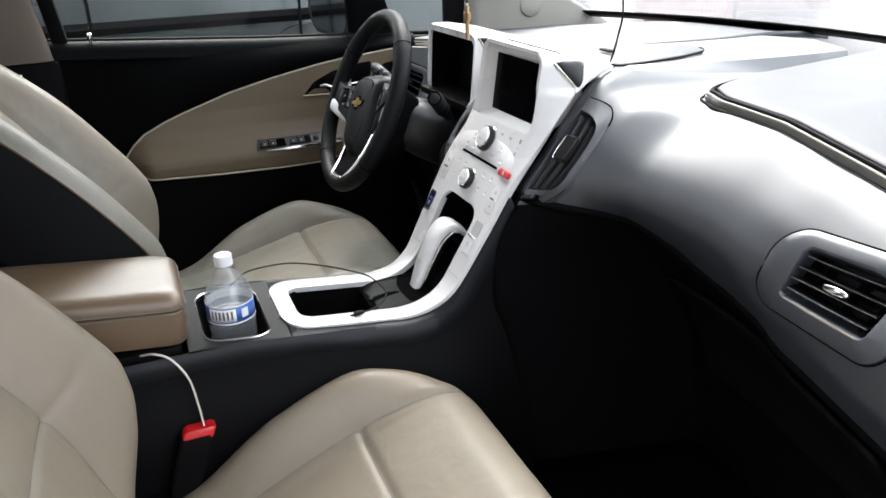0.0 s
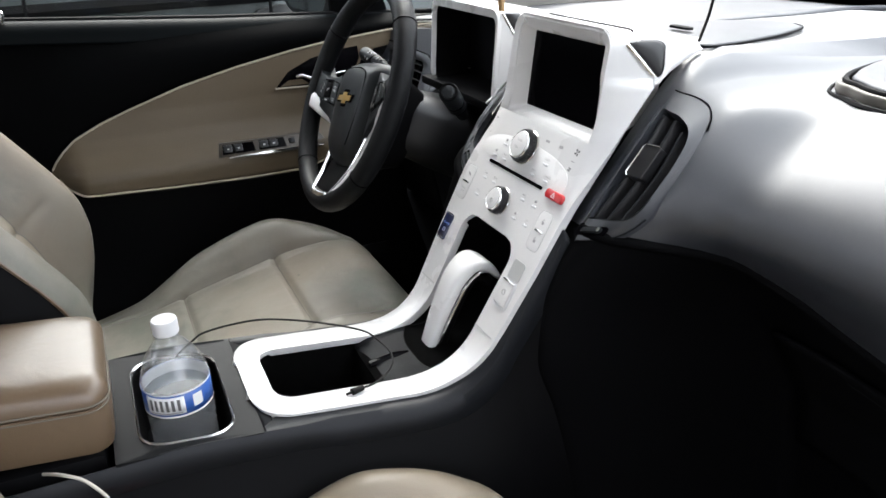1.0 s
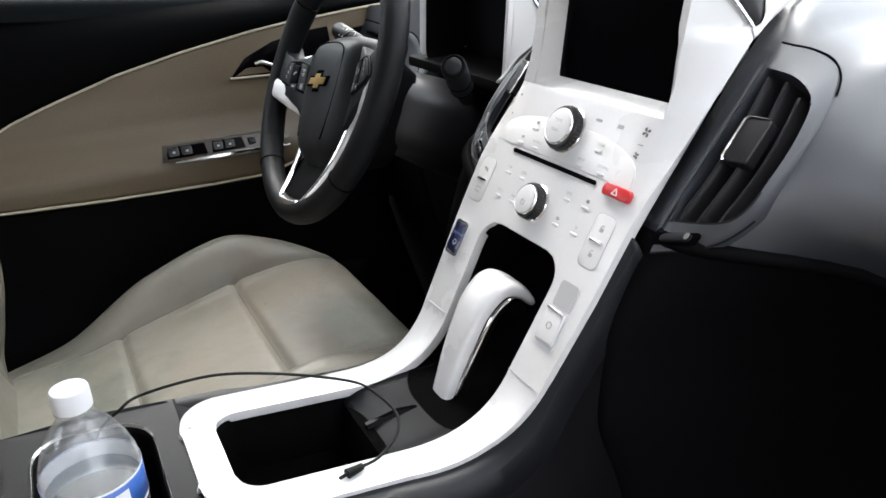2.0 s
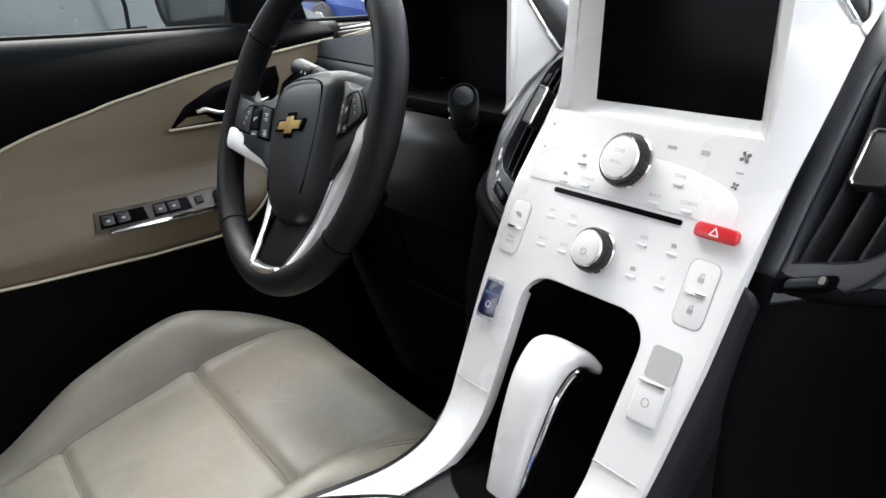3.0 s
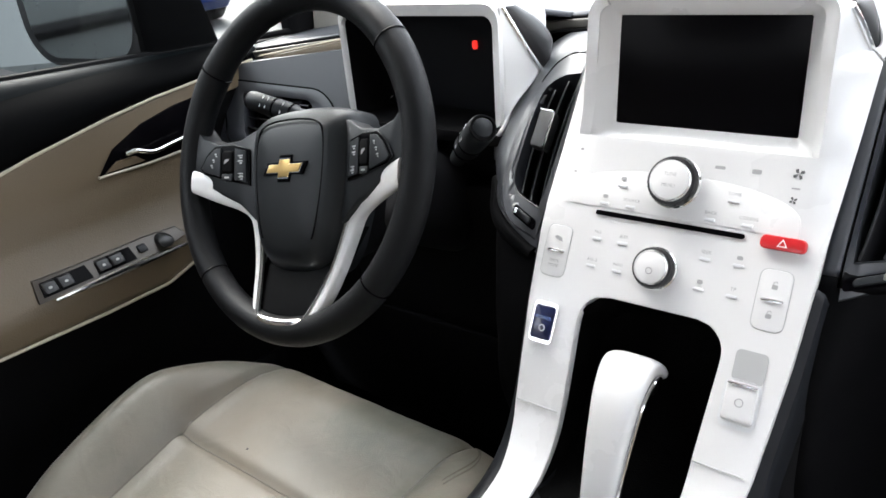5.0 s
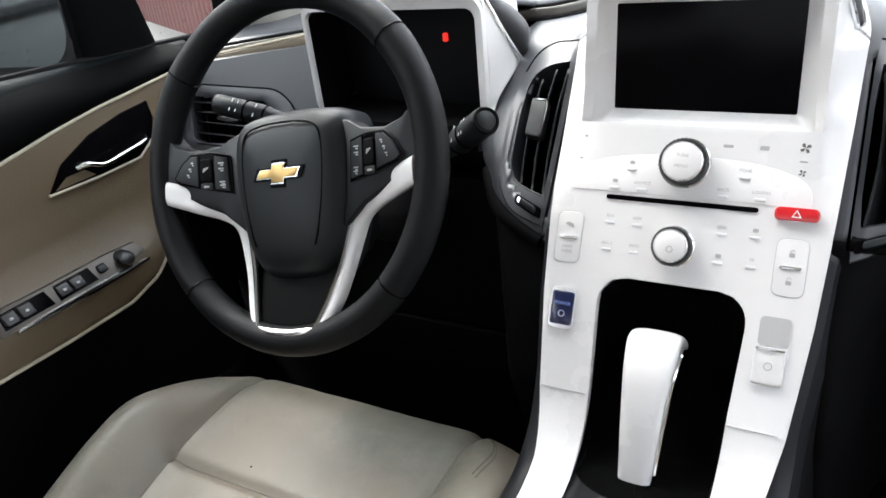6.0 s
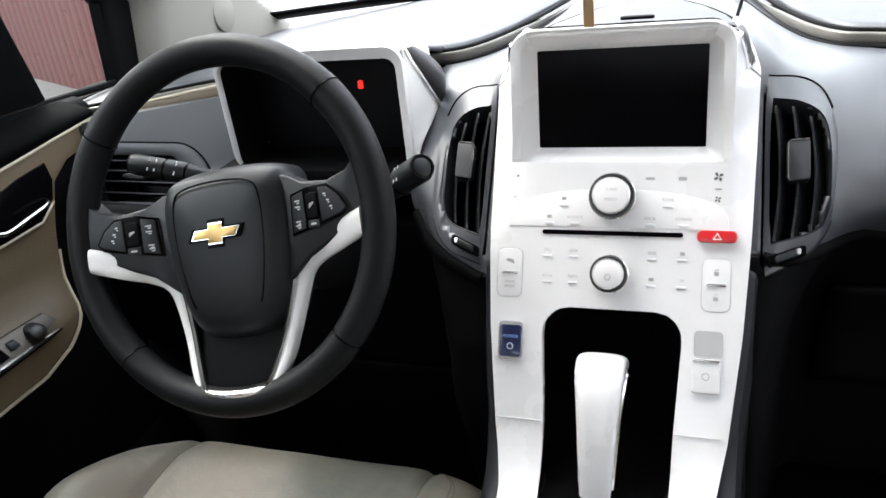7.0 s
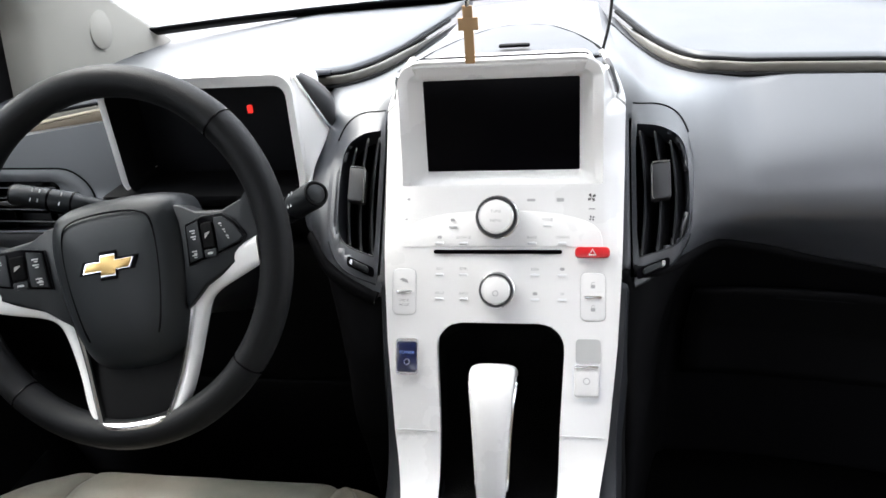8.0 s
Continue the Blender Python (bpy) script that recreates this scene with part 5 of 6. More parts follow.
for sx in (1, -1):
    arm_o = [(0.050, 0.044), (0.068, 0.040), (0.085, 0.031), (0.115, 0.027), (0.140, 0.034), (0.154, 0.048), (0.163, 0.0), (0.158, -0.030), (0.120, -0.026), (0.085, -0.040), (0.060, -0.060)]
    part("spoke", slab([(sx * u, v) for u, v in arm_o], -0.024, 0.002, WS, 0.005), HUB, wheel, "charcoal spoke")
    pod_o = [(0.0745, 0.0195), (0.094, 0.0240), (0.118, 0.0235), (0.130, 0.0140), (0.139, 0.000), (0.133, -0.0065), (0.105, -0.0130), (0.0720, -0.0190)]
    pod = part("control_pod", slab([(sx * u, v) for u, v in pod_o], 0.000, 0.0045, WS, 0.0012), SCREEN, wheel, "gloss black control pod")
    part("chrome_rim", tube([WS(sx * u, v, 0.0036) for u, v in pod_o + pod_o[:1]], 0.0006, 6), HUB, pod, "thin satin rim")
    for ko, marks in (([(0.0765, 0.0175), (0.0905, 0.0205), (0.0905, -0.0130), (0.0745, -0.0160)], ((0.0830, 0.0115), (0.0830, 0.0060), (0.0820, -0.0075), (0.0815, -0.0110))), ([(0.1085, 0.0210), (0.117, 0.0205), (0.128, 0.0120), (0.1360, 0.000), (0.131, -0.0045), (0.1085, -0.0100)], ((0.1150, 0.0135), (0.1180, 0.0075), (0.1205, 0.0015)))):
        key = part("pod_key", slab([(sx * u, v) for u, v in ko], 0.003, 0.0058, WS, 0.0008), HUB, pod, "charcoal key")
        for cu_, v in marks:
            wide_ = 0.0062 if cu_ < 0.1 else 0.0030
            part("key_mark", slab(rrect(wide_, 0.0013, 0.0005, 2), 0.0058, 0.0061, lambda a, b, h: WS(sx * cu_ + a, v + b + 0.0010, h)), GREYBTN, key, "small pale symbol")
            part("key_mark", slab(rrect(wide_ * 0.55, 0.0013, 0.0005, 2), 0.0058, 0.0061, lambda a, b, h: WS(sx * cu_ + a + 0.0008, v + b - 0.0012, h)), GREYBTN, key, "small pale symbol")
    rock = part("rocker_key", slab(rrect(0.0135, 0.024, 0.003), 0.004, 0.0066, lambda u, v, h: WS(sx * 0.0995 + u, v + 0.0060, h), 0.002), BLACK, pod, "black rocker key")
    part("key_mark", slab([(-0.0030, -0.0025), (0.0030, 0.0020), (0.0030, 0.0032), (-0.0022, 0.0022)], 0.0066, 0.0069, lambda a, b, h: WS(sx * 0.0995 + a, 0.0060 + b, h)), PRINT, rock, "small pale symbol")
    foot_key = part("foot_key", slab(rrect(0.0135, 0.0072, 0.0015), 0.003, 0.0058, lambda u, v, h: WS(sx * 0.0995 + u, v - 0.0105, h), 0.0008), HUB, pod, "charcoal key")
    part("key_mark", slab(rrect(0.0060, 0.0018, 0.0006, 2), 0.0058, 0.0061, lambda a, b, h: WS(sx * 0.0995 + a, -0.0105 + b, h)), GREYBTN, foot_key, "small pale symbol")
    # white trim: broad under the pod, then down to the bottom of the rim
    lift = (0.001, 0.005, 0.006, 0.004, 0.001, 0.0, 0.0, 0.0) if sx > 0 else (0.001, 0.006, 0.008, 0.005, 0.002, 0.0, 0.0, 0.0)
    pu, pl_ = curve_pts([(u, v + q, h) for (u, v, h), q in zip(TRIM_U, lift)], 6), curve_pts(TRIM_L, 6)
    secs = []
    for p, q in zip(pu, pl_):
        m_ = (p + q) / 2
        secs.append([W(sx * (m_.x + (p.x - q.x) * a), m_.y + (p.y - q.y) * a, m_.z - 0.006 + b * 0.013) for a, b in rrect(1, 1, 0.33, 4)])
    part("white_spoke_trim", loft(secs), WHITE, wheel, "white gloss spoke trim")
    cp = [W(sx * (p.x - 0.003), p.y - 0.001, p.z - 0.002) for p in pu[19:]]
    part("chrome_spoke_edge", tube(cp, 0.0030, 8), CHROME, wheel, "chrome inner edge")


def WL(u, v, h=0.0):
    return W(u, v, h + interp(v, (-0.155, -0.13, -0.09, -0.06), (0.006, 0.0, -0.020, -0.030)))


low_o = [(-0.066, -0.060), (0.066, -0.060), (0.058, -0.088), (0.048, -0.120), (0.037, -0.152), (-0.037, -0.152), (-0.048, -0.120), (-0.058, -0.088)]
# black instead of the hub's charcoal: the weak light here, as colour
part("lower_spoke", slab(low_o, -0.014, 0.000, WL, 0.003), BLACK, wheel, "lower spoke with its shade put into the black")
foot = []
for u in np.linspace(-0.0355, 0.0355, 25):
    k = 1 - 0.55 * (abs(u) / 0.0355) ** 6
    v = -0.0045 - math.sqrt(0.1535 ** 2 - u * u)
    foot.append([W(u, v + a * k, 0.007 + b * k) for a, b in rrect(0.0105, 0.015, 0.004, 4)])
part("chrome_foot", loft(foot), BRIGHT, wheel, "chrome foot of the lower spoke")

column = empty("steering_column", (-0.355, 0.0, 0.62))
tagged(column, "dark steering column shroud with two control stalks", "steering column")
secs = []
for d, w, h_ in ((0.075, 0.050, 0.042), (0.09, 0.062, 0.050), (0.15, 0.070, 0.058), (0.30, 0.078, 0.070)):
    secs.append([WC + Vector((u * 2 * w, 0, 0)) + WU * (v * 2 * h_ - 0.012) - WN * d for u, v in rrect(1, 1, 0.35, 6)])
part("shroud", loft(secs), VENTBLACK, column, "black column shroud")


def stalk(name, a, b, r, label, ring_from):
    """A control stalk from its root a to its round end b, its last part a thicker turning grip."""
    a, b = Vector(a), Vector(b)
    d = (b - a).normalized()
    L = (b - a).length
    s = part(name, tube([a, a.lerp(b, ring_from - 0.03), a.lerp(b, ring_from), b - d * 0.003, b], [r * 0.62, r * 0.80, r * 0.98, r, r * 0.94], 28), HUB, column, label)
    o = Vector((0, -0.75, 0.66))
    o = (o - d * o.dot(d)).normalized()
    e1 = d.cross(o)
    part("end_cap", lathe([(r * 0.66, -0.001), (r * 0.66, 0.0014), (r * 0.58, 0.0022), (0.0004, 0.0024)], lambda u, v, h: b + e1 * u + o * v + d * h, 28), HUB, s, "round end cap")
    part("end_ring", lathe([(r * 0.72, 0.0), (r * 0.76, 0.0022), (r * 0.88, 0.0022), (r * 0.92, 0.0)], lambda u, v, h: b + e1 * u + o * v + d * h, 28, False), BLACK, s, "dark ring round the end")
    for f in (ring_from, ring_from + 0.20):
        part("ribbed_ring", tube([a.lerp(b, f), a.lerp(b, f + 0.018)], r * 1.03, 28), SCREEN, s, "dark ring")
    for f, w_ in ((ring_from + 0.10, 0.007), (ring_from + 0.28, 0.005), (ring_from + 0.34, 0.006)):
        for k in (-1, 1):
            p = a.lerp(b, f) + (o * math.cos(0.45 * k) + e1 * math.sin(0.45 * k)) * r * 1.0
            part("printed_mark", tube([p - e1 * w_ * 0.35, p + e1 * w_ * 0.35], 0.0006, 5), PAPER, s, "small white symbol")


stalk("wiper_stalk", (-0.258, -0.004, 0.628), (-0.1766, -0.0643, 0.6852), 0.0138, "black wiper stalk with round end", 0.40)
stalk("indicator_stalk", (-0.385, -0.052, 0.663), (-0.504, -0.068, 0.690), 0.0115, "black indicator stalk with printed symbols", 0.48)

# ---- instrument cluster ----
cluster = empty("instrument_cluster", (-0.34, 0.06, 0.65))
tagged(cluster, "white-framed instrument cluster with dark display", "instrument cluster")


def CL(u, v, h=0.0):
    """u across from the cluster's middle, v up, h towards the driver."""
    return Vector((-0.3385 + u - (0.03 if u > 0 else 0.09) * v, 0.036 + 0.10 * v - h, 0.7125 + v))


fo = [(u, v + 0.001) for u, v in rrect(0.236, 0.134, 0.020, 6)]
fo = [(u if u > 0 else u * 0.94, v) for u, v in fo]
fi = [(u, v - 0.005) for u, v in rrect(0.213, 0.118, 0.012, 6)]
bm = loft([[CL(u * 1.0, v, -0.09) for u, v in fi], [CL(u, v, -0.004) for u, v in fi]], False)
part("visor", bm, BLACK, cluster, "black inner visor")
rings = [[CL(u, v, -0.006) for u, v in fi], [CL(u * 1.01, v * 1.01, 0.002) for u, v in fi], [CL(u * 0.985, v * 0.98, 0.004) for u, v in fo], [CL(u, v, 0.0) for u, v in fo], [CL(u * 0.99, v, -0.03) for u, v in fo], [CL(u * 0.97, v * 0.9 - 0.004, -0.09) for u, v in fo]]
bm = bmesh.new()
vs = [[bm.verts.new(p) for p in r] for r in rings]
for a, b in zip(vs, vs[1:]):
    for j in range(len(fo)):
        k = (j + 1) % len(fo)
        if max(fo[j][1], fo[k][1]) > -0.052:
            bm.faces.new((a[j], a[k], b[k], b[j]))
part("white_frame", prune(bm), WHITE, cluster, "white gloss hood frame")
part("lower_ledge", box(-0.47, -0.21, 0.02, 0.12, 0.636, 0.650, 0.004), BLACK, cluster, "black ledge under the display")
part("display", slab([(u * 1.01, v) for u, v in fi], -0.075, -0.070, CL), DISPLAY, cluster, "black display pane")
part("red_telltale", slab(rrect(0.0060, 0.0092, 0.0015, 2), -0.0685, -0.0665, lambda u, v, h: CL(u + 0.0335, v + 0.0120, h)), LAMP, cluster, "glowing red warning lamp")
flank = []
for z in np.linspace(0.652, 0.778, 24):
    a = Vector((-0.2215 - 0.03 * (z - 0.7125), 0.035 + 0.10 * (z - 0.7125), z))
    if z < 0.704:
        b_ = Vector((interp(z, (0.652, 0.704), (-0.2195, -0.2025)), interp(z, (0.652, 0.68, 0.704), (0.014, 0.042, 0.080)), z))
    else:
        b_ = Vector((interp(z, (0.704, 0.778), (-0.2025, -0.2235)), interp(z, (0.704, 0.778), (0.080, 0.043)), z))
    flank.append([a.lerp(b_, t) for t in np.linspace(0, 1, 9)])
mods(part("hood_flank", grid(flank), WHITE, cluster, "white gloss flank of the cluster hood", face_to=(1, -1, 0)), thick=0.004)
front = curve_pts([(-0.2230, 0.045, 0.775), (-0.2165, 0.056, 0.752), (-0.2095, 0.067, 0.729), (-0.2020, 0.080, 0.705)], 8)
rearc = curve_pts([(-0.2230, 0.070, 0.7740), (-0.2085, 0.088, 0.7560), (-0.1985, 0.098, 0.7340), (-0.1990, 0.088, 0.708)], 8)
part("chrome_edge", tube(front, 0.0026, 8), CHROME, cluster, "chrome edge of the hood")
mods(part("dark_cheek", grid([[a.lerp(b, t) + Vector((0.005 * math.sin(math.pi * t), 0, 0)) for a, b in zip(front, rearc)] for t in np.linspace(0, 1, 8)]), VENTBLACK, cluster, "dark cheek of the hood", face_to=(1, 0, 0)), thick=0.004)
hoodtop = [[(x, y, 0.7785 - 0.22 * max(0, y - 0.052) - 2.7 * max(0, abs(x + 0.3385) - 0.09) ** 2) for x in np.linspace(-0.455, -0.231, 24)] for y in np.linspace(0.043, 0.20, 12)]
mods(part("hood_top", grid(hoodtop), DASHTOP, cluster, "pale grey top of the cluster hood"), thick=0.006)

# ---- air vents ----
VV, VN = Vector((0, 0.634, 0.773)), Vector((0, -0.773, 0.634))


def centre_vent(sx):
    root = empty("centre_vent", (sx * 0.16, 0.0, 0.6))
    tagged(root, "black upright air vent beside the centre stack", "air vent", group="centre vents")

    def P(u, v, h=0.0):
        return Vector((sx * (0.1255 + u), -0.048 + 0.27 * max(0.0, u - 0.004), 0.60)) + VV * v + VN * (h + 0.003)
    out = [(p.x, p.y) for p in curve_pts([(0.004, 0.165, 0), (0.030, 0.160, 0), (0.052, 0.142, 0), (0.063, 0.105, 0), (0.063, 0.058, 0), (0.058, 0.018, 0), (0.040, -0.010, 0), (0.004, -0.026, 0)], 6)]
    inn = [(p.x, p.y) for p in curve_pts([(0.007, 0.144, 0), (0.029, 0.138, 0), (0.046, 0.122, 0), (0.0515, 0.092, 0), (0.0515, 0.055, 0), (0.049, 0.028, 0), (0.038, 0.014, 0), (0.007, 0.006, 0)], 6)]
    broad = 1.12 if sx > 0 else 1.0
    inn = [(u * broad, v) for u, v in inn]
    edge_o = [(0.002, q) for q in (0.00, 0.05, 0.10, 0.14)]
    edge_i = [(0.006, q) for q in (0.03, 0.06, 0.09, 0.12)]

    def flush(u, v, h):
        """The point of the dash skin at the same place across and up, h proud of it."""
        p = P(u, v)
        heights = [dash_face(p.x, q).z for q in np.linspace(0.55, 1, 60)]
        q = dash_face(p.x, interp(p.z, heights, list(np.linspace(0.55, 1, 60))))
        return Vector((p.x, min(q.y, p.y + 0.012) - h * 0.77, p.z + h * 0.63))
    fr_o, fr_i = out + edge_o, inn + edge_i
    rings = [[flush(u, v, -0.006) for u, v in fr_o], [flush(u, v, 0.0012) for u, v in fr_o], [flush(u, v, 0.0012).lerp(P(a, b, 0.0015), 0.5) for (u, v), (a, b) in zip(fr_o, fr_i)], [P(u, v, 0.0018) for u, v in fr_i], [P(u, v, -0.0005) for u, v in fr_i], [P(u * 0.98, v, -0.034) for u, v in fr_i]]
    part("vent_frame", loft(rings, False), DASH, root, "slate vent frame flush with the dash skin", face_to=(0, -1, 0.6), angle=50)
    part("vent_seam", tube([flush(u * 1.02, v * 1.005, 0.0010) for u, v in out[:16]], 0.0009, 5), SCREEN, root, "dark seam")
    part("lower_line", tube([flush(u * 1.02, v, 0.0012) for u, v in out[30:]], 0.0008, 5), HUB, root, "charcoal seam line")
    part("mouth_edge", tube([P(u, v, 0.0016) for u, v in inn[26:]], 0.0008, 5), HUB, root, "charcoal lower edge of the mouth")
    part("duct", slab(fr_i, -0.034, -0.032, P), SCREEN, root, "dark duct")
    for u in (0.013, 0.0265, 0.040):
        top = interp(u, (0.0, 0.029, 0.046, 0.052), (0.142, 0.137, 0.120, 0.090)) - 0.002
        bt = interp(u, (0.0, 0.038, 0.05), (0.007, 0.014, 0.028))
        secs = []
        for t in np.linspace(0, 1, 9):
            v = bt + (top - bt) * t
            bow = 0.004 * math.sin(math.pi * t)
            secs.append([P((u + bow) * broad + a * 0.0011 - b * 0.42, v, -0.012 + b) for a, b in ((-1, -0.016), (1, -0.016), (1, 0.010), (-1, 0.010))])
        sl = part("slat", loft(secs), VENTBLACK, root)
        # separate bar along each slat imitates the light on its edge
        part("slat_edge", tube([P((u + 0.004 * math.sin(math.pi * t)) * broad - 0.0042, bt + (top - bt) * t, -0.0018) for t in np.linspace(0.04, 0.96, 9)], 0.0008, 6), HUB, sl, "slat edge bar standing for a lit edge")
    kn = part("slider", slab(rrect(0.019, 0.038, 0.003), -0.004, 0.008, lambda a, b, h: P(0.030 + a, 0.080 + b, h), 0.002), VENTBLACK, root, "black direction slider")
    part("chrome_hook", tube([P(0.0385, 0.0990, 0.0080), P(0.0225, 0.0990, 0.0086), P(0.0205, 0.0965, 0.0086), P(0.0205, 0.0640, 0.0086), P(0.0225, 0.0610, 0.0080)], 0.0010, 6), CHROME, kn, "chrome hooked edge")
    part("wheel_slot", slab([(0.021 + a * 0.92 * 1.15, -0.0065 + b * 1.1 + 0.30 * a) for a, b in rrect(0.030, 0.0095, 0.003)], 0.0010, 0.0026, P), SCREEN, root, "dark thumb wheel slot")
    tw = part("thumb_wheel", slab(rrect(0.021, 0.0066, 0.0025), 0.0, 0.0058, lambda a, b, h: P(0.0215 + a, -0.0062 + b + 0.30 * a, h), 0.0018), HUB, root, "dark thumb wheel")
    part("bright_tip", slab(rrect(0.0035, 0.0055, 0.0015, 3), 0.0056, 0.0068, lambda a, b, h: P(0.0305 + a, -0.0034 + b, h)), BRIGHT, tw, "bright tip")


centre_vent(1)
centre_vent(-1)


def on_dash(x, z, h=0.0):
    def at(z_):
        zt = strip_z(x) - 0.011
        return dash_face(x, (z_ - 0.10) / (zt - 0.10))
    p, q = at(z - 0.004), at(z + 0.004)
    d = (q - p).normalized()
    nrm = Vector((0, -d.z, d.y))
    return at(z) + nrm * h


def side_vent(sx):
    root = empty("side_vent", (sx * 0.60, 0.05, 0.62))
    tagged(root, "slate framed side air vent with bright-edged slats", "air vent", group="side vents")

    def P(u, v, h=0.0):
        return on_dash(sx * (0.600 + u + 0.25 * v), 0.625 + v + 0.08 * u, h)
    out = rrect(0.190, 0.094, 0.032, 6)
    inn = [(u + 0.003, v + 0.004) for u, v in rrect(0.118, 0.056, 0.008, 6)]
    mid_ = [(u * 0.86 + 0.001, v * 0.82 + 0.002) for u, v in out]
    bm = bmesh.new()
    rings = [[bm.verts.new(P(u, v, h if sx > 0 or h < 0 else h * 0.35)) for u, v in o] for o, h in ((out, -0.008), (out, 0.0015), ([(u * 0.985, v * 0.975) for u, v in out], 0.0032), (mid_, 0.0045), ([(u * 1.03, v * 1.05) for u, v in inn], 0.0030), (inn, 0.0005), (inn, -0.024))]
    for r1, r2 in zip(rings, rings[1:]):
        for j in range(len(out)):
            k = (j + 1) % len(out)
            bm.faces.new((r1[j], r1[k], r2[k], r2[j]))
    part("vent_frame", bm, DASH, root, "slate grey vent frame", face_to=(0, -1, 0.3))
    part("vent_seam", tube([P(u * 1.012, v * 1.02, 0.0008) for u, v in out + out[:1]], 0.0012, 5), SCREEN, root, "dark seam")
    part("duct", slab(inn, -0.022, -0.020, P), SCREEN, root, "dark duct")
    # driver's side takes darker materials: its shade is put into the colours
    for i in range(4):
        v = 0.0245 - 0.0125 * i
        ul, ur = -0.052 + 0.002 * (i == 0), 0.058 - 0.002 * (i == 0)
        sl = part("slat", loft([[P(u, v + a, -0.008 + b) for a, b in ((-0.0012, -0.010), (0.0012, -0.010), (0.0012, 0.007), (-0.0012, 0.007))] for u in np.linspace(ul, ur, 7)]), BLACK if sx > 0 else DOORBLACK, root)
        part("bright_edge", tube([P(u, v, -0.0008) for u in np.linspace(ul, ur, 7)], 0.0010, 6), CHROME if sx > 0 else VENTBLACK, sl, "bright slat edge" if sx > 0 else "slat edge darkened for shade")
    for u in (-0.030, 0.012, 0.046):
        part("cross_vane", slab([(u - 0.001, -0.022), (u + 0.001, -0.022), (u + 0.001, 0.029), (u - 0.001, 0.029)], -0.020, -0.010, P), BLACK, root)
    part("vent_lip", tube([P(u, -0.0255, 0.002) for u in np.linspace(-0.050, 0.056, 7)], 0.0014, 6), SATIN if sx > 0 else VENTBLACK, root, "lower lip")
    part("slider", slab([(p[0] * 0.032 + 0.006, p[1] * 0.0075 + 0.0055) for p in rrect(1, 1, 0.45, 4)], -0.002, 0.0045, P, 0.0015), CHROME if sx > 0 else VENTBLACK, root, "bright slider" if sx > 0 else "slider darkened for shade")


side_vent(1)
side_vent(-1)

# glovebox lid below the passenger dash
gb = empty("glovebox", (0.42, 0.12, 0.4))
tagged(gb, "black glovebox lid with a recessed handle", "glovebox")
mods(part("glovebox_lid", grid([[on_dash(x, z, 0.004) for x in np.linspace(0.22, 0.66, 16)] for z in np.linspace(0.28, 0.465, 14)]), BLACK, gb), thick=0.006)
part("handle_lip", tube([on_dash(x, 0.449, 0.007) for x in np.linspace(0.32, 0.41, 8)], 0.0035, 8), HUB, gb, "charcoal handle lip")
# knee panels under the column
kb = empty("knee_panel", (-0.42, 0.1, 0.35))
tagged(kb, "black knee panel under the steering column", "panel")


def knee(x, z):
    return Vector((x, 0.05 + 0.25 * (0.60 - z) - 0.012 * math.sin(math.pi * (z - 0.10) / 0.5), z))


for x0, x1, z0, z1, nm in ((-0.73, -0.52, 0.36, 0.585, "end_cover"), (-0.516, -0.20, 0.36, 0.585, "column_cover"), (-0.196, -0.115, 0.36, 0.585, "centre_cover"), (-0.73, -0.115, 0.10, 0.356, "lower_cover")):
    mods(part(nm, grid([[knee(x, z) for x in np.linspace(x0, x1, 10)] for z in np.linspace(z0, z1, 10)]), BLACK, kb), thick=0.02, bevel=0.004)
pedal = empty("brake_pedal", (-0.33, 0.30, 0.12))
tagged(pedal, "black brake pedal in the dark footwell", "pedal")
part("pedal_pad", box(-0.38, -0.29, 0.27, 0.285, 0.10, 0.16, 0.005), BLACK, pedal)
part("pedal_arm", tube([(-0.335, 0.285, 0.14), (-0.335, 0.36, 0.30)], 0.008), BLACK, pedal)

# ---- driver's door ----
door = empty("driver_door", (-0.74, -0.3, 0.0))
tagged(door, "closed driver door with beige insert and black top", "car door")
TOP_Y = (-0.600, -0.589, -0.570, -0.547, -0.500, -0.453, -0.357, -0.259, -0.157, -0.093, -0.048, 0.012, 0.072)
TOP_Z = (0.500, 0.525, 0.548, 0.567, 0.589, 0.606, 0.637, 0.660, 0.679, 0.688, 0.692, 0.698, 0.703)
BOT_Y = (-0.600, -0.589, -0.575, -0.55, -0.40, -0.25, -0.16, -0.115, -0.080, -0.055, -0.040, -0.020, 0.01, 0.072)
BOT_Z = (0.500, 0.510, 0.488, 0.477, 0.469, 0.465, 0.466, 0.480, 0.510, 0.560, 0.605, 0.650, 0.668, 0.676)
BELT_Y = (-0.72, -0.46, -0.27, 0.03, 0.16, 0.40)
BELT_Z = (0.772, 0.755, 0.743, 0.729, 0.722, 0.712)


def door_x(y, z):
    arm_ = interp(z, (0.44, 0.460, 0.495, 0.508, 0.522, 0.538, 0.56, 0.60), (0.032, 0.044, 0.047, 0.044, 0.033, 0.018, 0.006, 0.0))
    fade = smooth01((y + 0.60) / 0.06) * smooth01((0.0 - y) / 0.10)
    return -0.676 + arm_ * fade + 0.004 * math.sin(math.pi * max(0, min(1, (z - 0.5) / 0.2)))


def DR(y, z, h=0.0):
    return Vector((door_x(y, z) + h, y, z))


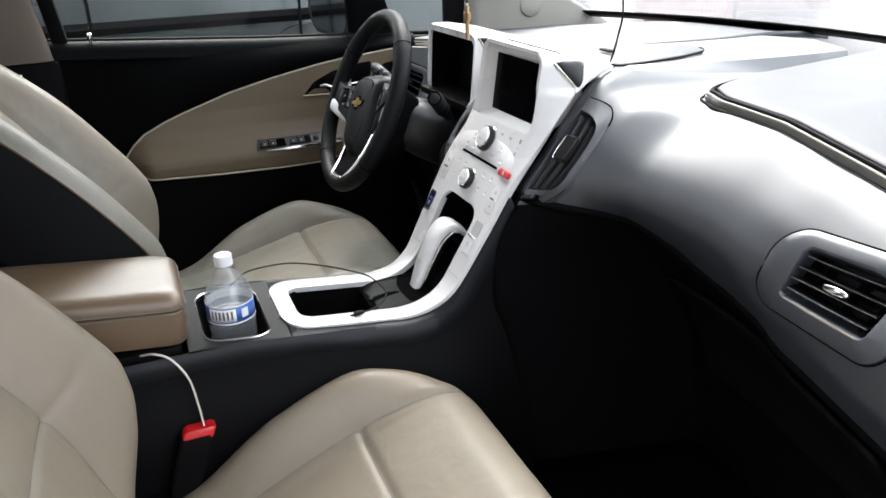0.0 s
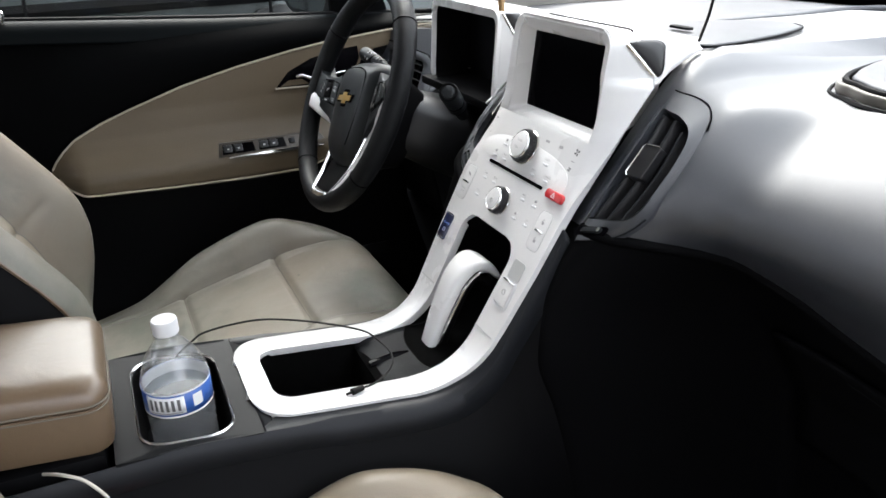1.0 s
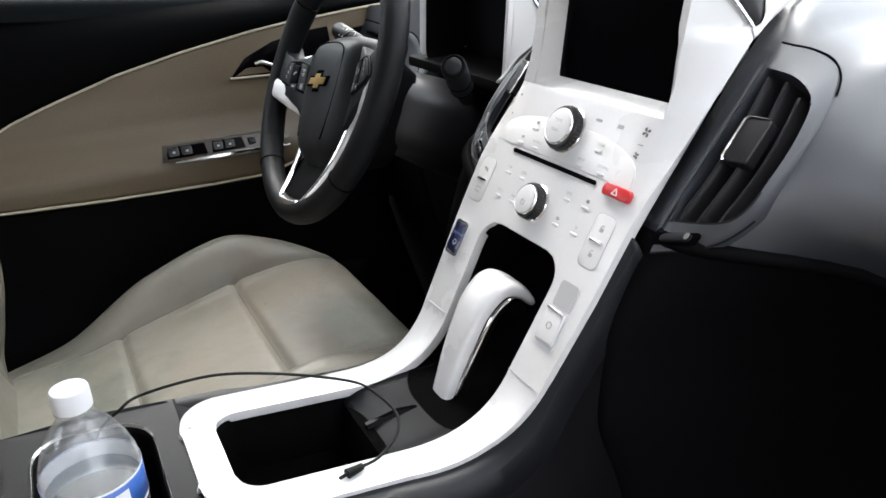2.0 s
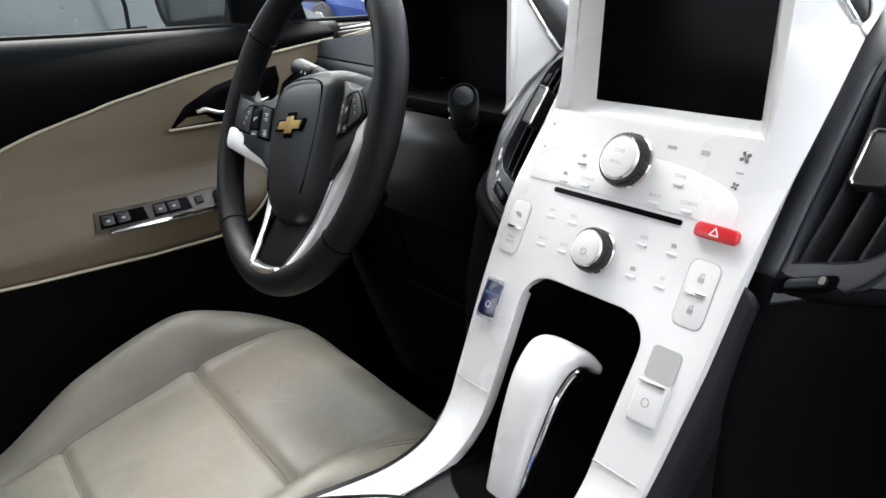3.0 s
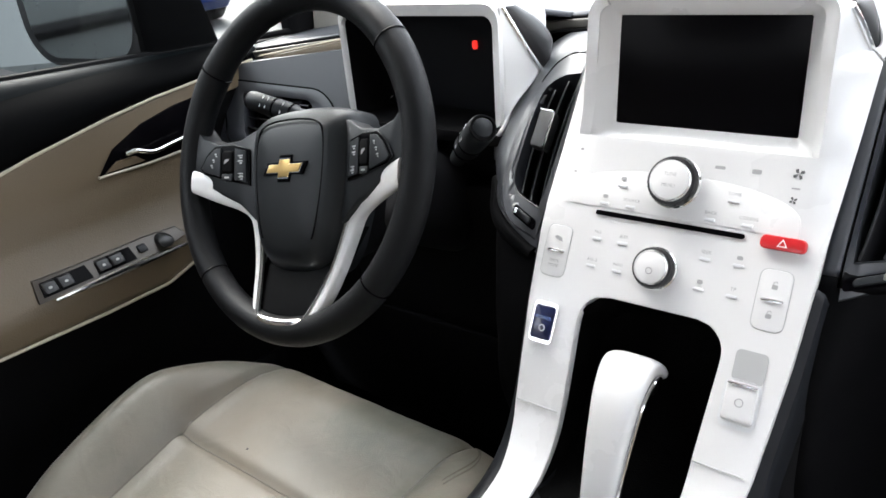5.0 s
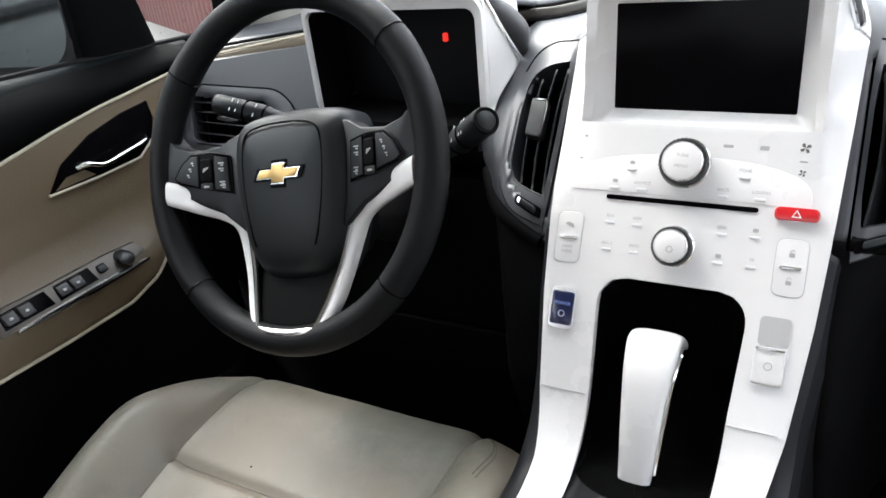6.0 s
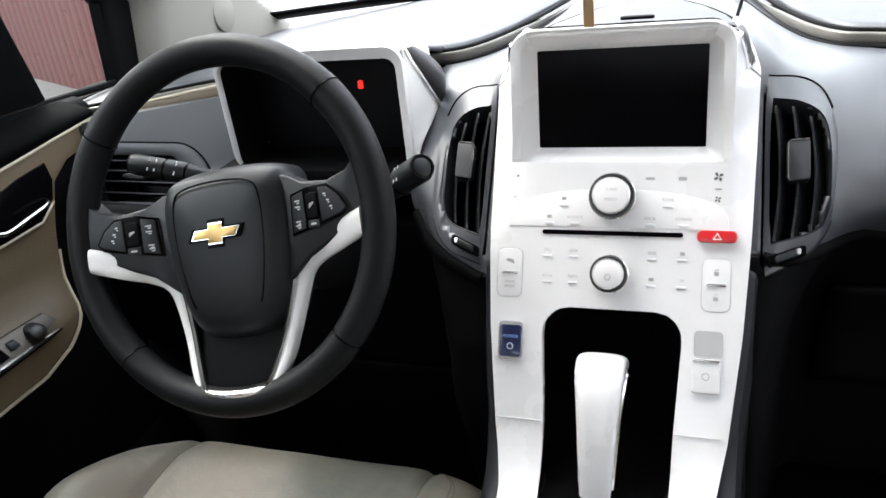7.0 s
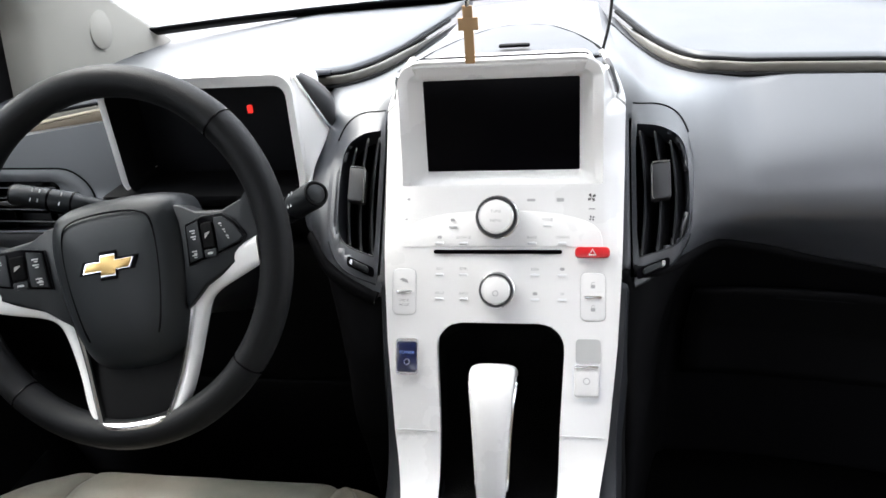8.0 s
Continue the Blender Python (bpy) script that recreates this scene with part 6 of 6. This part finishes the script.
ys = np.linspace(-0.598, 0.070, 90)
ins = [[DR(y, interp(y, BOT_Y, BOT_Z) + (interp(y, TOP_Y, TOP_Z) - interp(y, BOT_Y, BOT_Z)) * t) for y in ys] for t in np.linspace(0, 1, 30)]
mods(part("insert", grid(ins), DOORTAN, door, "beige padded door insert", face_to=(1, 0, 0)), thick=0.006)
part("upper_piping", tube([DR(y, interp(y, TOP_Y, TOP_Z), 0.003) for y in np.linspace(-0.592, 0.070, 90)], 0.0019, 6), PIPING, door, "pale piping along the insert")
part("lower_piping", tube([DR(y, interp(y, BOT_Y, BOT_Z) - 0.002, 0.001) for y in np.linspace(-0.585, -0.05, 80)], 0.0021, 6), PIPING, door, "pale piping under the armrest")
yy = np.linspace(-0.70, 0.072, 70)
upper = []
for t in np.linspace(0, 1, 20):
    r = []
    for y in yy:
        zt, zb = interp(y, BELT_Y, BELT_Z), interp(y, TOP_Y, TOP_Z) if y > -0.60 else 0.50
        z = zb + (zt - zb) * t
        x = -0.678 - 0.045 * t ** 2.2 + 0.012 * math.sin(math.pi * min(1, t * 1.1)) * smooth01((y + 0.7) / 0.2)
        r.append((x, y, z - 0.004 * (t > 0.97)))
    upper.append(r)
mods(part("upper_panel", grid(upper), DOORBLACK, door, "black upper door panel", face_to=(1, 0, 0)), thick=0.012)
part("window_seal", tube([(-0.728, y, interp(y, BELT_Y, BELT_Z) - 0.001) for y in np.linspace(-0.70, 0.20, 40)], 0.005, 8), BLACK, door, "black window seal")
roll = []
for y in np.linspace(-0.70, 0.10, 60):
    z = interp(y, BELT_Y, BELT_Z)
    roll.append([(-0.724 + 0.030 * math.sin(radians(q)) ** 0.9, y, z - 0.001 - 0.036 * (1 - math.cos(radians(q)))) for q in (0, 12, 25, 38, 50, 62, 75, 85, 90)])
mods(part("window_sill", grid(roll), SKYSILL, door, "dark rolled window sill tinted like reflected sky", face_to=(0.3, 0, 1)), thick=0.004)
lowr = []
for t in np.linspace(0, 1, 16):
    r = []
    for y in yy:
        zb = interp(y, BOT_Y, BOT_Z) if y > -0.60 else 0.50
        z = 0.03 + (zb - 0.03) * t
        xe = door_x(y, zb) - 0.003 if t > 0.99 else -0.70 + 0.02 * smooth01((0.30 - z) / 0.1)
        r.append((xe, y, z))
    lowr.append(r)
mods(part("lower_panel", grid(lowr), BLACK, door, "black lower door panel", face_to=(1, 0, 0)), thick=0.012)
mods(part("door_pocket", grid([[(-0.655 - 0.02 * t, y, 0.10 + 0.16 * t) for y in np.linspace(-0.45, 0.02, 20)] for t in np.linspace(0, 1, 6)]), BLACK, door, "black map pocket"), thick=0.006)
# window switches
sw_o = [(-0.318, 0.509), (-0.312, 0.531), (-0.25, 0.530), (-0.17, 0.530), (-0.125, 0.528), (-0.118, 0.517), (-0.16, 0.509), (-0.24, 0.507)]
swp = part("switch_panel", slab(sw_o, 0.0, 0.004, DR, 0.001), TAUPE, door, "satin taupe window switch panel")
for y0, y1 in ((-0.310, -0.252), (-0.243, -0.194)):
    part("switch_slot", slab([(y0, 0.5130), (y0 + 0.003, 0.5275), (y1, 0.5275), (y1 + 0.002, 0.5130)], 0.0035, 0.0046, DR), SCREEN, swp, "dark switch slot")
for y in (-0.299, -0.280, -0.233, -0.215):
    part("window_switch", slab(rrect(0.016, 0.011, 0.002, 3), 0.003, 0.008, lambda u, v, h: DR(y + u, 0.5215 + v, h), 0.002), VENTBLACK, swp, "dark window switch")
    part("switch_mark", slab(rrect(0.004, 0.0022, 0.0008, 2), 0.0078, 0.0084, lambda u, v, h: DR(y + u, 0.5215 + v, h)), PRINT, swp, "pale window symbol")
part("mirror_knob", lathe([(0.011, 0.0), (0.010, 0.010), (0.006, 0.012)], lambda u, v, h: DR(-0.150 + u, 0.521 + v * 0.7, h + 0.003), 20), VENTBLACK, swp, "dark mirror adjuster knob")
part("mirror_switch", slab(rrect(0.012, 0.008, 0.002, 3), 0.003, 0.007, lambda u, v, h: DR(-0.180 + u, 0.521 + v, h), 0.002), HUB, swp, "dark mirror switch")
part("chrome_lip", tube([DR(y, 0.507, 0.004) for y in np.linspace(-0.300, -0.122, 16)], [0.0020 + 0.0024 * math.sin(math.pi * i / 15) for i in range(16)], 8), CHROME, swp, "bright lower lip")
# inner handle
rec = [(-0.190, 0.614), (-0.165, 0.641), (-0.120, 0.661), (-0.070, 0.672), (-0.026, 0.676), (-0.024, 0.655), (-0.035, 0.630), (-0.060, 0.614), (-0.12, 0.612)]
rc = part("handle_recess", slab(rec, 0.0005, 0.0035, DR, 0.001), SCREEN, door, "dark handle recess")
part("recess_lip", tube([DR(y, z, 0.003) for y, z in [(-0.192, 0.613), (-0.12, 0.611), (-0.060, 0.613), (-0.034, 0.630)]], 0.002, 6), PIPING, rc, "pale lower lip")
part("recess_pad", slab([(-0.183, 0.616), (-0.165, 0.626), (-0.140, 0.626), (-0.128, 0.616)], 0.003, 0.0045, DR), DOORTAN, rc, "beige recess pad")
part("door_handle", tube(curve_pts([DR(-0.150, 0.632, 0.006), DR(-0.140, 0.634, 0.014), DR(-0.120, 0.627, 0.016), DR(-0.090, 0.630, 0.016), DR(-0.055, 0.634, 0.014), DR(-0.045, 0.636, 0.004)], 5), [0.0035] * 6 + [0.003] * 20, 10), CHROME, rc, "chrome door handle")
part("lock_pin", lathe([(0.003, 0), (0.003, 0.010), (0.006, 0.016), (0.0055, 0.024), (0.002, 0.027)], lambda u, v, h: (-0.712 + u, -0.615 + v, 0.755 + h), 14), CHROME, door, "chrome lock pin")
# window frame: rear upright, front quarter post with the mirror sail
part("window_post", loft([[(-0.728 + 0.05 * t + a * 0.03, -0.672 - 0.04 * t + b * 0.03, 0.755 + 0.34 * t) for a, b in rrect(1, 1, 0.2, 2)] for t in (0, 0.5, 1)]), BLACK, door, "black window frame post")
post = []
for t in (0, 0.1, 0.2, 0.3, 0.45, 0.6, 0.8, 1):
    y0, y1 = -0.054 - 0.03 * t, max(0.063 - 0.125 * t, -0.040)
    post.append([(-0.736 + 0.05 * t + a * 0.022, (y0 + y1) / 2 + b * (y1 - y0), 0.722 + 0.36 * t) for a, b in rrect(1, 1, 0.2, 2)])
part("quarter_post", loft(post), DOORBLACK, door, "black quarter window post and mirror sail")
part("front_post", loft([[(-0.735 + 0.05 * t + a * 0.03, 0.225 - 0.02 * t + b * 0.07 - max(0, t - 0.3) * 0.34, 0.715 + 0.38 * t) for a, b in rrect(1, 1, 0.2, 2)] for t in (0, 0.15, 0.3, 0.5, 0.75, 1)]), BLACK, door, "black front window frame post")


def side_glass(y0, y1, name):
    g = part(name, grid([[(-0.748 + 0.14 * (z - 0.72), y, z) for y in np.linspace(y0, y1, 8)] for z in np.linspace(0.70, 1.10, 8)]), GLASS, door, "rain-speckled side window")
    g.visible_shadow = False
    return g


side_glass(-0.68, -0.02, "window_pane")
side_glass(0.0, 0.22, "quarter_pane")
# rain drops on the outside of the glass
rng = random.Random(7)
bm = bmesh.new()
for i in range(900):
    y, z, r = rng.uniform(-0.66, 0.20), rng.uniform(0.735, 1.0), rng.uniform(0.0006, 0.0011) + 0.0014 * rng.random() ** 3
    c = Vector((-0.7495 + 0.14 * (z - 0.72), y, z))
    ring = [bm.verts.new(c + Vector((-0.0003, r * math.cos(a), r * 1.3 * math.sin(a)))) for a in np.linspace(0, 2 * math.pi, 7)[:-1]]
    tip = bm.verts.new(c + Vector((-r * 0.8, 0, 0)))
    for j in range(6):
        bm.faces.new((ring[j], ring[(j + 1) % 6], tip))
drops = part("rain_drops", bm, clear("rain_drop", (0.80, 0.83, 0.84), 0.9, 0.05))
tagged(drops, "scattered rain drops on the driver window glass", "rain drops", kind="stuff")
# beige strip on the dash end that carries the door line on
mods(part("dash_end_strip", grid([[Vector((x, 0.100 + 0.01 * (x + 0.58) - h * 0.2, 0.698 + 0.17 * (x + 0.70) * 0.9 + h)) for x in np.linspace(-0.70, -0.455, 20)] for h in (-0.024, -0.012, 0.0)]), DOORTAN, dash, "beige strip on the dash end"), thick=0.006)
part("dash_end_piping", tube([(x, 0.097 + 0.01 * (x + 0.58), 0.700 + 0.153 * (x + 0.70)) for x in np.linspace(-0.70, -0.455, 12)], 0.002, 6), PIPING, dash, "pale piping")

# ---- outside mirror ----
om = empty("door_mirror", (-0.80, -0.02, 0.74))
tagged(om, "black door mirror housing with wet glass", "car mirror")
mo = rrect(0.275, 0.152, 0.062, 8)


def MP(u, v, h):
    return Vector((-0.860 + u, -0.066 + 0.12 * u - h, 0.791 + v))


part("mirror_shell", loft([[MP(u * k, v * k, h) for u, v in mo] for k, h in ((0.93, 0.006), (1.0, 0.0), (1.0, -0.012), (0.92, -0.035), (0.66, -0.06), (0.3, -0.075))]), VENTBLACK, om, "black mirror shell")
part("mirror_glass", slab([(u * 0.84 + 0.006, v * 0.84) for u, v in mo], 0.0065, 0.0075, MP), MIRROR, om, "wet mirror glass")
part("mirror_arm", tube([(-0.80, -0.01, 0.752), (-0.74, 0.01, 0.742)], 0.018, 12), BLACK, om, "black mirror arm")

# ---- hanging things ----
cross = empty("wooden_cross", (-0.015, -0.071, 0.838))
tagged(cross, "small wooden cross pendant hanging on a cord", "pendant")
cx_, cy_, cz_ = -0.016, -0.071, 0.838
part("upright", box(cx_ - 0.0042, cx_ + 0.0042, cy_ - 0.002, cy_ + 0.002, cz_ - 0.031, cz_ + 0.017, 0.0008), WOOD, cross)
part("crossbar", box(cx_ - 0.0085, cx_ + 0.0085, cy_ - 0.0025, cy_ + 0.0025, cz_ - 0.003, cz_ + 0.0075, 0.0008), WOOD, cross)
part("eyelet", tube([(cx_, cy_, cz_ + 0.016), (cx_, cy_, cz_ + 0.021)], 0.0022, 8), CHROME, cross, "metal eyelet")
part("cord", tube([(cx_, cy_, cz_ + 0.020), (cx_ + 0.002, cy_ + 0.02, 1.10)], 0.0011, 6), CORD, cross, "dark cord")
dc = part("dangling_wire", tube(curve_pts([(0.100, 0.110, 0.772), (0.108, 0.115, 0.810), (0.108, 0.120, 0.86), (0.095, 0.10, 0.98), (0.08, 0.02, 1.12)], 8), 0.0016, 8), CORD)
tagged(dc, "thin black wire running down to the dash lid", "cable")


# ---- outside: parked cars, kerb, walls, trees ----
def parked_car(name, label, pos, turn, paint, length=4.5, tall=1.0):
    """A saloon of simple true shape; local x forward."""
    root = empty(name, (0, 0, 0))
    tagged(root, label, "car", group="parked cars")
    L = length / 2
    st = [(-L, 0.35, 0.70), (-L + 0.12, 0.20, 0.86), (-L + 0.7, 0.16, 0.93), (-0.9, 0.15, 0.92), (0.4, 0.15, 0.90), (L - 1.2, 0.16, 0.86), (L - 0.45, 0.18, 0.76), (L - 0.1, 0.22, 0.64), (L, 0.33, 0.52)]
    secs = []
    for i, (x, z0, z1) in enumerate(st):
        w = interp(x, (-L, -L + 0.4, -0.5, L - 0.8, L - 0.2, L), (0.66, 0.82, 0.88, 0.86, 0.72, 0.55))
        secs.append([(x, w * a, z0 + (z1 - z0) * b) for a, b in ((-0.9, 0), (-1, 0.18), (-1.0, 0.45), (-1.02, 0.72), (-0.93, 0.97), (-0.6, 1.02), (0, 1.04), (0.6, 1.02), (0.93, 0.97), (1.02, 0.72), (1.0, 0.45), (1, 0.18), (0.9, 0))])
    b_ = part("body", loft(secs), paint, root, angle=30)
    cab_ = [(-L + 0.55, 0.94, 0.70), (-L + 1.25, 1.36, 0.60), (-0.2, 1.44, 0.60), (0.45, 1.36, 0.60), (L - 1.05, 0.90, 0.70)]
    part("glasshouse", loft([[(x, w * a, 0.88 + (z - 0.88) * c) for a, c in ((-1.1, 0), (-1, 0.8), (-0.8, 1), (0.8, 1), (1, 0.8), (1.1, 0))] for x, z, w in cab_]), CARGLASS, root, "dark car windows")
    part("roof", loft([[(x, 0.56 * a, z) for a, z in ((-1, 1.40), (-0.8, 1.45), (0, 1.47), (0.8, 1.45), (1, 1.40))] for x in (-L + 1.2, -0.2, 0.45)], False), paint, root)
    for x in (-L + 0.85, L - 0.85):
        for y in (-0.80, 0.80):
            whl = part("wheel", lathe([(0.32, -0.1), (0.32, 0.08), (0.29, 0.11)], lambda u, v, h: (x + u, y + (h if y > 0 else -h), 0.32 + v), 28), TYRE, root, "black tyre")
            part("rim", lathe([(0.21, 0.09), (0.20, 0.113), (0.03, 0.10)], lambda u, v, h: (x + u, y + (h if y > 0 else -h), 0.32 + v), 28), CHROME, whl, "bright wheel rim")
    for y in (-0.895, 0.895):
        for x in (-0.55, 0.55, 1.28):
            part("panel_seam", tube([(x, y * 0.985, 0.24), (x + 0.02, y * 1.001, 0.50), (x + 0.03, y * 1.008, 0.72), (x, y * 0.95, 0.88)], 0.006, 5), BLACK, root, "dark panel seam")
        part("door_moulding", tube([(-1.2, y * 1.000, 0.664), (-0.5, y * 1.003, 0.664), (1.36, y * 0.982, 0.664)], 0.017, 6), BLACK, root, "dark door moulding")
        part("door_handle", tube([(-0.40, y * 1.02, 0.74), (-0.22, y * 1.02, 0.745)], 0.012, 8), paint, root, "painted door handle")
    root.matrix_world = pose(*pos, 0, 0, turn) @ Matrix.Diagonal((1, 1, tall, 1))
    return root


parked_car("parked_car", "wet grey saloon parked alongside", (-2.80, -1.22, -0.30), 90, SILVER, 4.4, 1.45)
parked_car("parked_car", "bright blue hatchback parked across the road", (-10.9, 5.5, -0.30), 0, BLUECAR, 4.0)
parked_car("parked_car", "white saloon parked across the road", (-16.4, 7.4, -0.30), 8, WHITECAR, 4.4)
kerb = part("pavement", box(-14.0, -6.6, -12, 3.2, -0.32, -0.20, 0.02), CONCRETE)
tagged(kerb, "pale concrete pavement with a raised kerb", "pavement", kind="structure")
rw = empty("red_shed", (0, 0, 0))
tagged(rw, "dark red boarded shed beside the car park", "shed")
for i in range(32):
    part("board", box(i * 0.155, i * 0.155 + 0.153, 0.0, 0.06, -0.30, 3.2, 0.003), REDWALL, rw)
part("back_boards", box(0.0, 4.95, 0.062, 0.09, -0.30, 3.2), BLACK, rw, "dark backing behind the boards")
part("side_wall", box(0.0, 0.08, 0.095, 2.6, -0.30, 3.2), REDWALL, rw)
part("roof", box(-0.2, 5.15, -0.25, 2.8, 3.2, 3.3, 0.02), BLACK, rw, "dark shed roof")
rw.matrix_world = pose(-8.2, 6.2, 0, 0, 0, -28.1)


def tree(x, y, h, seed):
    r = random.Random(seed)
    root = empty("tree", (x, y, -0.3))
    tagged(root, "leafy green tree beyond the road", "tree", group="trees")
    part("trunk", tube([(x, y, -0.3), (x + 0.1, y, h * 0.3), (x + 0.05, y + 0.1, h * 0.75)], [0.18, 0.13, 0.04], 10), BARK, root)
    tips = []
    for i in range(7):
        a = r.uniform(0, 6.28)
        e = Vector((x + math.cos(a) * h * 0.28, y + math.sin(a) * h * 0.28, h * r.uniform(0.45, 0.85)))
        part("limb", tube([(x + 0.08, y, h * r.uniform(0.25, 0.5)), e], [0.06, 0.02], 6), BARK, root)
        tips.append(e)
    bm = bmesh.new()
    for i in range(2600):
        c = r.choice(tips) + Vector((r.gauss(0, 1), r.gauss(0, 1), r.gauss(0, 0.8))) * h * 0.12
        d = Vector((r.uniform(-1, 1), r.uniform(-1, 1), r.uniform(-1, 1))).normalized() * 0.09
        e = d.orthogonal().normalized() * 0.05
        bm.faces.new([bm.verts.new(c + q) for q in (d, e, -d, -e)])
    part("crown", bm, LEAF, root, "crown of small green leaves", smooth=False)


tree(-15.5, 8.2, 3.2, 3)
tree(-16.5, 11.0, 4.0, 4)
tree(-14.5, 4.8, 2.6, 5)
house = empty("brick_house", (3, 29, -0.3))
tagged(house, "red brick house with white windows beyond the car", "house")
part("wall", box(-9, 14, 29, 29.4, -0.3, 5.2), BRICK, house)
part("roof", loft([[(x, 28.6, 5.2), (x, 32.0, 7.4), (x, 35.4, 5.2)] for x in (-9.4, 14.4)]), BLACK, house, "dark pitched roof")
for i in range(6):
    for z in (0.7, 3.2):
        x = -7.2 + i * 3.6
        wdw = part("window", box(x, x + 1.3, 28.93, 28.995, z, z + 1.4, 0.01), WHITECAR, house, "white window frame")
        part("pane", box(x + 0.1, x + 1.2, 28.90, 28.925, z + 0.1, z + 1.3), CARGLASS, wdw, "dark window pane")
# unseen house, added to hold back sky light on the passenger side
shade_house = empty("added_shade_house", (2.2, -4, -0.3))
tagged(shade_house, "unseen grey house wall added to block side light", "house")
part("wall", box(5.05, 5.45, -9, -0.20, -0.3, 3.6), RENDER, shade_house)
part("roof", loft([[(4.9, y, 3.6), (7.6, y, 5.2), (10.3, y, 3.6)] for y in (-9.3, 0.0)]), BLACK, shade_house, "dark pitched roof")
